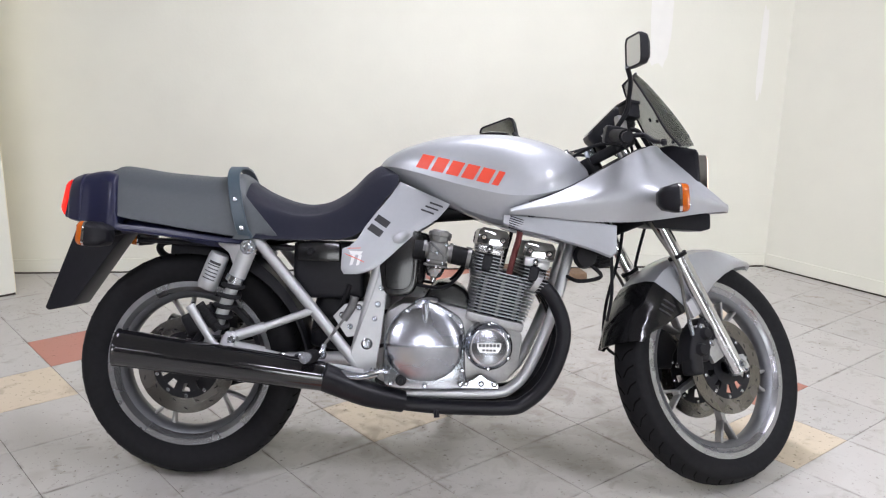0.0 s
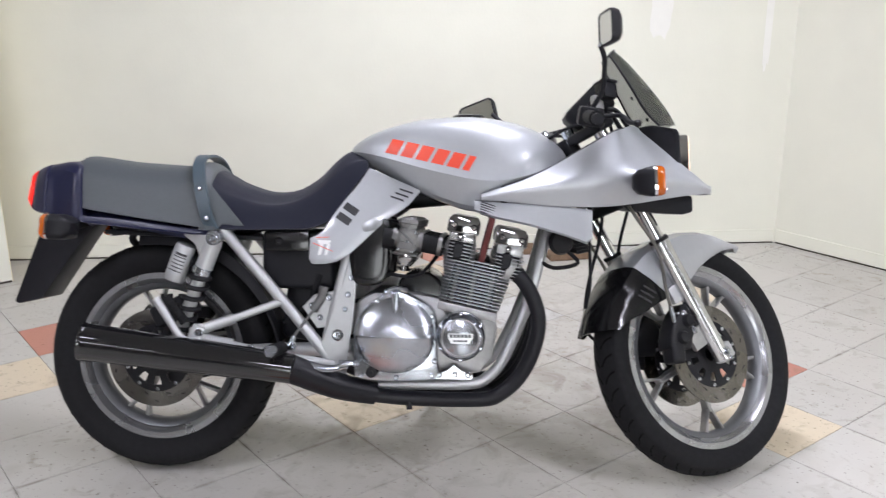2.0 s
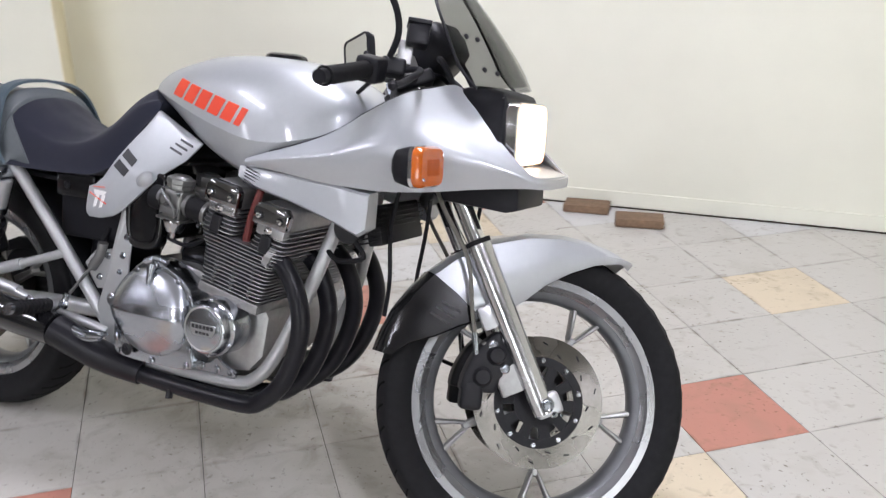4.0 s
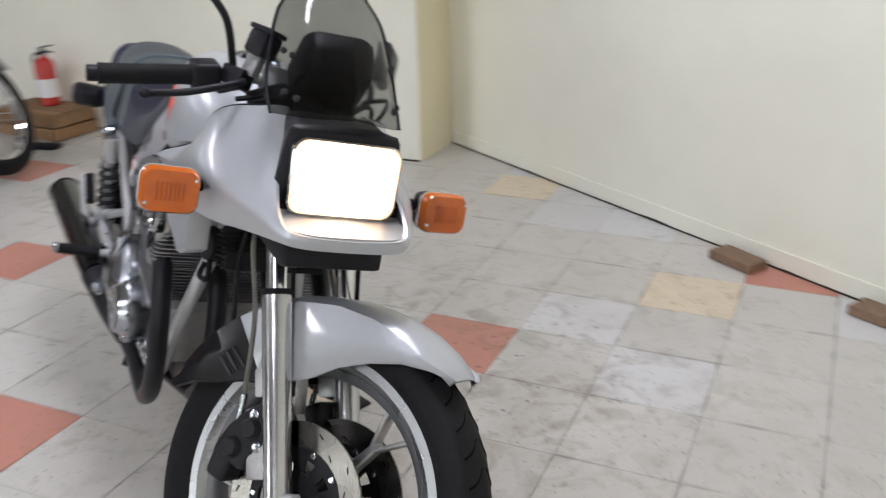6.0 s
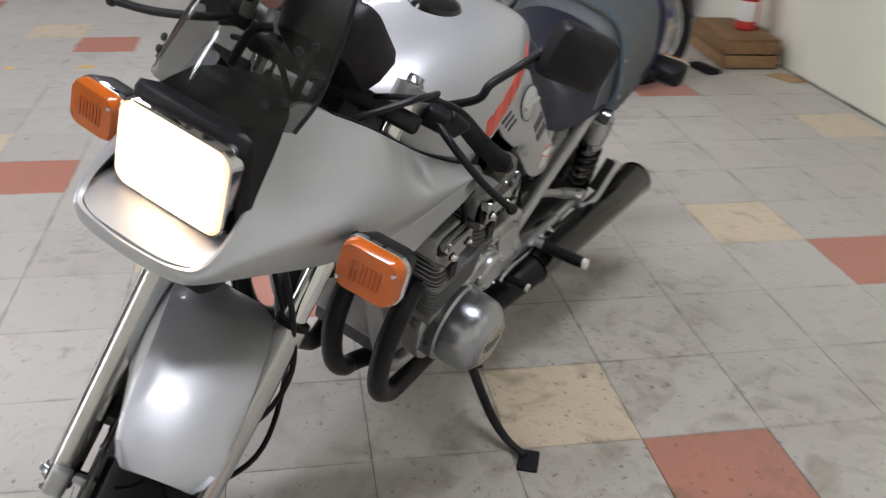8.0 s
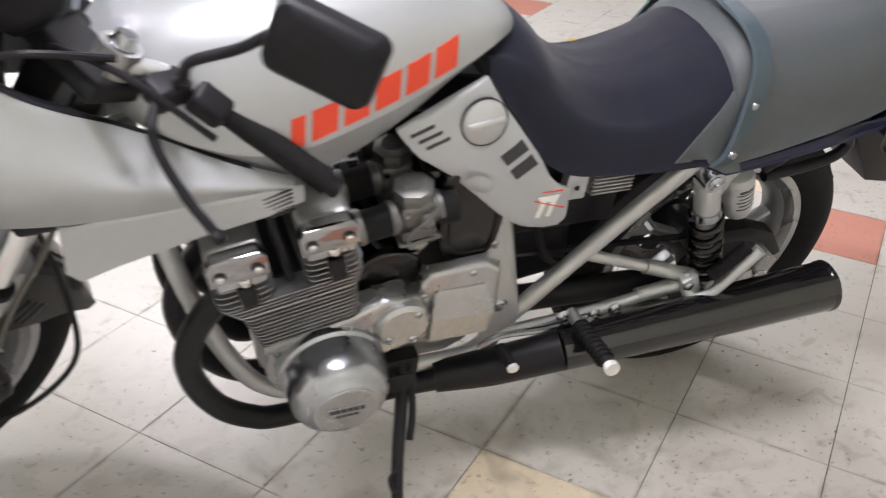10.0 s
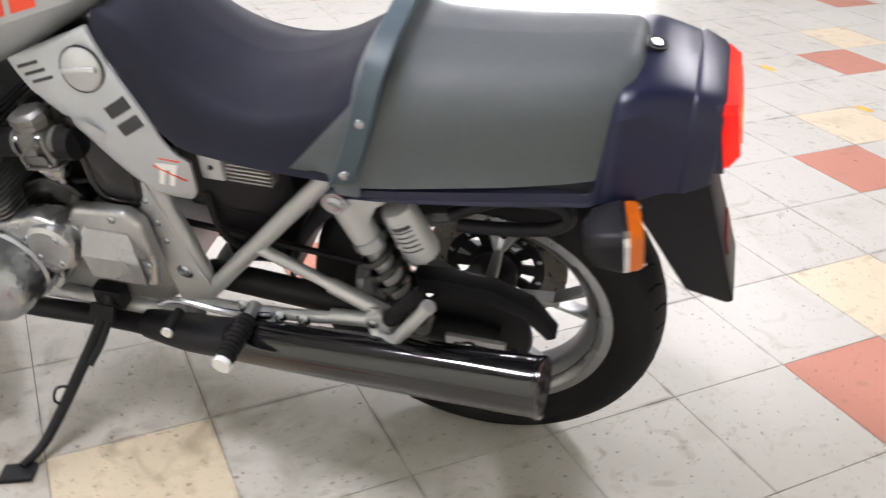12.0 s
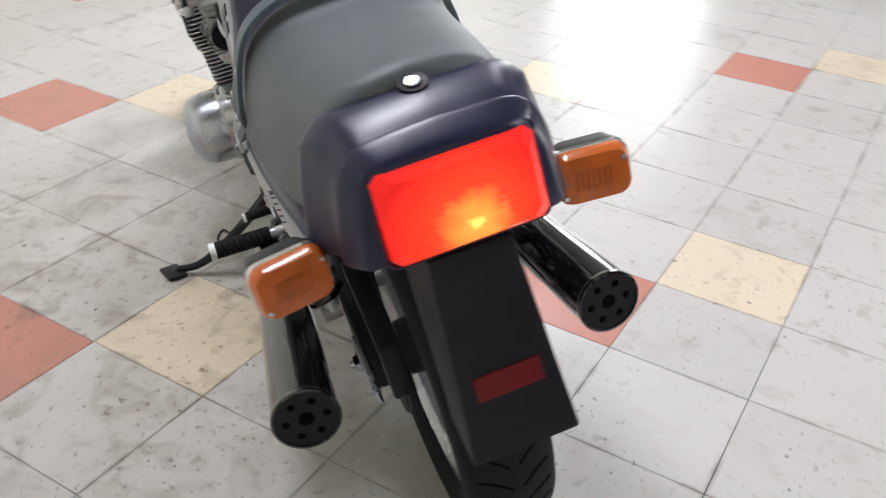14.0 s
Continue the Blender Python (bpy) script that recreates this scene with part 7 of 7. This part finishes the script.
        peg = part("footrest", tube([(0.47, s * 0.12, 0.30), (0.47, s * 0.26, 0.30)], 0.013, 10, 1), RUBBER, root)
        for cx, zc in ((1.02, 0.76), (-0.27, 0.62)):
            bm = lathe([(0.0005, 0.05), (0.028, 0.046), (0.040, 0.025), (0.042, 0.0), (0.030, -0.03), (0.0005, -0.04)], 24, frame_to(V(cx, s * 0.20, zc), (1 if cx > 0 else -1, 0, 0)))
            if cx > 0:
                bm.transform(turn)
            ind = part("indicator", bm, ORANGE, root, "round amber turn signal")
            bm = tube([V(cx, s * 0.17, zc), V(cx, s * 0.05, zc)], 0.008, 8, 1)
            if cx > 0:
                bm.transform(turn)
            part("stem", bm, CHROME, ind)
    for c in (V(1.155, 0, 0.70), V(1.07, 0, 0.90)):
        bm = rbox(0.07, 0.24, 0.028, Matrix.Translation(c) @ pose(0, 0, 0, 0, -28, 0), 0.008, 2)
        bm.transform(turn)
        part("fork_clamp", bm, SILVER_PLAIN, root)
    bm = lathe([(0.0005, 0.012), (0.06, 0.008), (0.082, 0.0), (0.084, -0.02), (0.07, -0.08), (0.03, -0.13), (0.0005, -0.135)], 36, frame_to(V(1.21, 0, 0.83), (1, 0, 0)))
    bm.transform(turn)
    part("headlamp", bm, CHROME, root, "round chromed headlamp")
    for y in (-0.05, 0.05):
        bm = lathe([(0.0005, 0.012), (0.040, 0.010), (0.044, 0.0), (0.040, -0.05), (0.0005, -0.055)], 28, frame_to(V(1.10, y, 0.99), (-0.6, 0, 0.8)))
        bm.transform(turn)
        part("instrument", bm, BLACK, root, "black round instrument")
    # tank and seat
    tank_st = [(0.52, 0.745, 0.030, 0.735, 0.72), (0.55, 0.785, 0.085, 0.74, 0.69), (0.62, 0.815, 0.112, 0.75, 0.675), (0.75, 0.845, 0.128, 0.765, 0.67), (0.90, 0.86, 0.128, 0.775, 0.675), (1.00, 0.85, 0.105, 0.775, 0.69), (1.06, 0.815, 0.07, 0.765, 0.71), (1.075, 0.775, 0.025, 0.755, 0.73)]
    tk = part("fuel_tank", body([(x, tank_profile(a, b, c, e)) for x, a, b, c, e in tank_st], 4), paint, root, paint_word + " painted fuel tank", angle=60)
    part("filler_cap", lathe([(0.0005, 0.016), (0.03, 0.014), (0.036, 0.0), (0.0005, -0.002)], 28, frame_to(V(0.86, 0, 0.858), (0, 0, 1))), CHROME, tk)
    for s in (-1, 1):
        part("knee_pad", slab([(0.60, 0.70), (0.61, 0.765), (0.75, 0.775), (0.77, 0.70)], 0.006, side((0, s * 0.118, 0), s), 0.003, 2), RUBBER, tk)
    seat_st = [(-0.22, 0.80, 0.11, 0.70), (-0.15, 0.815, 0.130, 0.69), (0.05, 0.795, 0.140, 0.67), (0.25, 0.775, 0.140, 0.665), (0.42, 0.765, 0.125, 0.66), (0.54, 0.765, 0.095, 0.67)]
    st = part("seat", body([(x, seat_profile(a, b, c, 0.02)) for x, a, b, c in seat_st], 4), BLACK, root, "black vinyl dual seat with bright trim", angle=60)
    for s in (-1, 1):
        part("seat_trim", tube([(x, s * (b + 0.002), c + 0.012) for x, a, b, c in seat_st], 0.005, 8, 4), CHROME, st)
        part("seat_stud", lathe([(0.0005, 0.004), (0.006, 0.003), (0.007, 0), (0.0005, -0.001)], 12, frame_to(V(0.10, s * 0.142, 0.715), (0, s, 0.1))), POLISHED, st)
    # engine
    eng = part("engine", slab([(0.46, 0.30), (0.45, 0.48), (0.52, 0.53), (0.66, 0.52), (0.80, 0.49), (0.86, 0.42), (0.84, 0.31), (0.74, 0.25), (0.52, 0.25)], 0.25, side((0, -0.125, 0), 1), 0.012, 2), DARK_ALLOY, root, "grey alloy twin-cylinder engine with polished covers")
    em = Matrix.Translation(V(0.76, 0, 0.48)) @ Matrix.Rotation(radians(12), 4, "Y")
    part("barrel", rbox(0.15, 0.24, 0.16, em @ pose(0, 0, 0.07), 0.01), ENGINE_BLACK, eng)
    for k in range(9):
        part("cooling_fin", rbox(0.185, 0.28, 0.004, em @ pose(0, 0, 0.012 + 0.0145 * k), 0.0012, 1), ALLOY, eng)
    part("cam_cover", rbox(0.17, 0.25, 0.05, em @ pose(0, 0, 0.165), 0.015, 3), ALLOY, eng, "polished rocker cover")
    for s in (-1, 1):
        for cx, cz, r in ((0.59, 0.415, 0.080), (0.765, 0.405, 0.074)):
            part("round_cover", lathe([(0.0005, 0.046), (r * 0.6, 0.044), (r * 0.88, 0.034), (r, 0.015), (r, 0.0)], 36, side((cx, s * 0.122, cz), s)), POLISHED, eng, "round polished engine cover")
        part("carburettor", rbox(0.07, 0.06, 0.10, pose(0.60, s * 0.075, 0.61), 0.014, 3), CARB, eng)
    part("air_box", rbox(0.14, 0.20, 0.16, pose(0.50, 0, 0.57), 0.02, 3), BLACK, root)
    part("kick_lever", tube([(0.50, -0.14, 0.34), (0.49, -0.17, 0.42), (0.47, -0.175, 0.50)], 0.008, 8, 4), POLISHED, root)
    part("chain_guard", slab([(-0.10, 0.41), (0.40, 0.42), (0.42, 0.40), (0.40, 0.385), (-0.11, 0.375)], 0.03, side((0, 0.085, 0), 1), 0.004, 1), CHROME, root)
    part("side_stand", tube([(0.60, 0.13, 0.235), (0.57, 0.20, 0.11), (0.55, 0.255, 0.012)], 0.011, 10, 3), ENGINE_BLACK, root)
    for s in (-1, 1):
        part("centre_stand_leg", tube([(0.52, s * 0.10, 0.25), (0.44, s * 0.14, 0.16), (0.36, s * 0.16, 0.13)], 0.013, 10, 3), ENGINE_BLACK, root)
    tl = part("tail_lamp", rbox(0.05, 0.11, 0.075, pose(-0.33, 0, 0.60), 0.014, 3), RED_DULL, root, "red tail lamp lens")
    part("lamp_bracket", rbox(0.06, 0.09, 0.05, pose(-0.28, 0, 0.60), 0.01, 2), CHROME, tl)
    return root


standard_motorcycle(pose(-2.97, -0.40, 0.002) @ pose(0, 0, 0, 0, 0, 75.5) @ pose(0, 0, 0, -7), RED_PAINT, "red", "red standard motorcycle with wire wheels parked on the tiles", 34)
standard_motorcycle(pose(-5.72, -0.20, 0.002) @ pose(0, 0, 0, 0, 0, 78) @ pose(0, 0, 0, -7), DARK_PAINT, "black", "black standard motorcycle parked behind the red one", 20)

# blue bin behind the red motorcycle
BLUE = material("blue_plastic", (0.012, 0.035, 0.26), rough=0.35, vary=0.08, scale=30)
b_ = new("storage_bin")
b_.matrix_world = pose(-4.25, 1.62, 0.002, 0, 0, 6)
tagged(b_, "blue plastic storage bin standing by the wall", "bin")
shell = from_rings([rounded_ring(0.25, 0.16, 0.03, 0.0), rounded_ring(0.29, 0.19, 0.035, 0.40), rounded_ring(0.28, 0.18, 0.03, 0.40), rounded_ring(0.24, 0.15, 0.026, 0.012)])
part("bin_body", shell, BLUE, b_)
part("bin_rim", from_rings([rounded_ring(0.30, 0.20, 0.04, 0.385), rounded_ring(0.305, 0.205, 0.04, 0.405), rounded_ring(0.285, 0.185, 0.035, 0.408), rounded_ring(0.285, 0.185, 0.035, 0.39)], loop=True), BLUE, b_)
for s in (-1, 1):
    part("handle", tube([(s * 0.295, -0.06, 0.37), (s * 0.325, -0.05, 0.365), (s * 0.325, 0.05, 0.365), (s * 0.295, 0.06, 0.37)], 0.008, 8, 3), BLUE, b_)

# wooden crate with a fire extinguisher on it, and scraps on the floor
PLANK = material("rough_brown_wood", (0.26, 0.15, 0.07), rough=0.75, vary=0.3, scale=25, bump=0.4, bump_scale=120, object_vary=0.15)
crate = new("wooden_crate")
crate.matrix_world = pose(-3.10, 1.69, 0.002, 0, 0, -4)
tagged(crate, "low brown wooden crate standing against the wall", "crate")
for z in (0.038, 0.112):
    for y in (-0.145, 0.145):
        part("plank", rbox(0.50, 0.015, 0.066, pose(0, y, z), 0.003, 1), PLANK, crate)
    for x in (-0.243, 0.243):
        part("plank", rbox(0.015, 0.275, 0.066, pose(x, 0, z), 0.003, 1), PLANK, crate)
for k in range(4):
    part("plank", rbox(0.50, 0.070, 0.012, pose(0, -0.111 + 0.074 * k, 0.152), 0.003, 1), PLANK, crate)

EXT_RED = material("extinguisher_red", (0.50, 0.022, 0.018), rough=0.25, vary=0.05, coat=0.6)
ext = new("fire_extinguisher")
ext.matrix_world = pose(-3.08, 1.73, 0.1605)
tagged(ext, "red fire extinguisher with a white label standing on a crate", "fire extinguisher")
part("cylinder", lathe([(0.0005, 0.0), (0.050, 0.0), (0.057, 0.008), (0.057, 0.225), (0.050, 0.250), (0.028, 0.268), (0.018, 0.275), (0.018, 0.288), (0.0005, 0.288)], 36), EXT_RED, ext)
lab = [[V(0.0578 * math.cos(radians(a)), 0.0578 * math.sin(radians(a)), z) for a in range(-120, 21, 10)] for z in (0.05, 0.155)]
lab = [r + [p * 1.0 - V(p.x, p.y, 0).normalized() * 0.0015 for p in r[::-1]] for r in lab]
part("label", from_rings(lab), WHITE_MARK, ext, "white paper label")
valve = part("valve", lathe([(0.0005, 0.0), (0.017, 0.0), (0.017, 0.035), (0.0005, 0.036)], 20, pose(0, 0, 0.286)), BLACK, ext)
part("lever", rbox(0.10, 0.016, 0.008, pose(0.03, 0, 0.335, 0, -12, 0), 0.003), BLACK, valve)
part("lever", rbox(0.09, 0.016, 0.008, pose(0.03, 0, 0.308, 0, 4, 0), 0.003), BLACK, valve)
part("hose", tube([(-0.015, 0, 0.30), (-0.055, -0.01, 0.28), (-0.066, -0.01, 0.20), (-0.064, -0.005, 0.10)], 0.008, 8, 5), RUBBER, ext)
thing("brick", rbox(0.21, 0.10, 0.055, None, 0.006, 2), material("red_brown_brick", (0.20, 0.055, 0.03), rough=0.8, vary=0.25, scale=50, bump=0.4), "red-brown brick lying on the floor", "brick", m=pose(-3.66, 1.24, 0.029, 0, 0, 24), group="bricks by the wall")
thing("rubber_mat", slab(rounded_rect(0.10, 0.045, 0.02, 4), 0.018, None, 0.004, 2), RUBBER, "small black rubber pad lying on the floor", "rubber pad", m=pose(-2.86, 1.42, 0.001, 0, 0, 12))
thing("cardboard_scrap", slab([(-0.09, -0.05), (0.07, -0.06), (0.09, 0.03), (-0.02, 0.06), (-0.08, 0.04)], 0.006, None, 0.001, 1), material("tan_cardboard", (0.42, 0.28, 0.13), rough=0.85, vary=0.15, scale=30), "torn scrap of tan cardboard on the floor", "cardboard", m=pose(-2.68, 1.80, 0.001, 0, 0, 30))
build_floor()
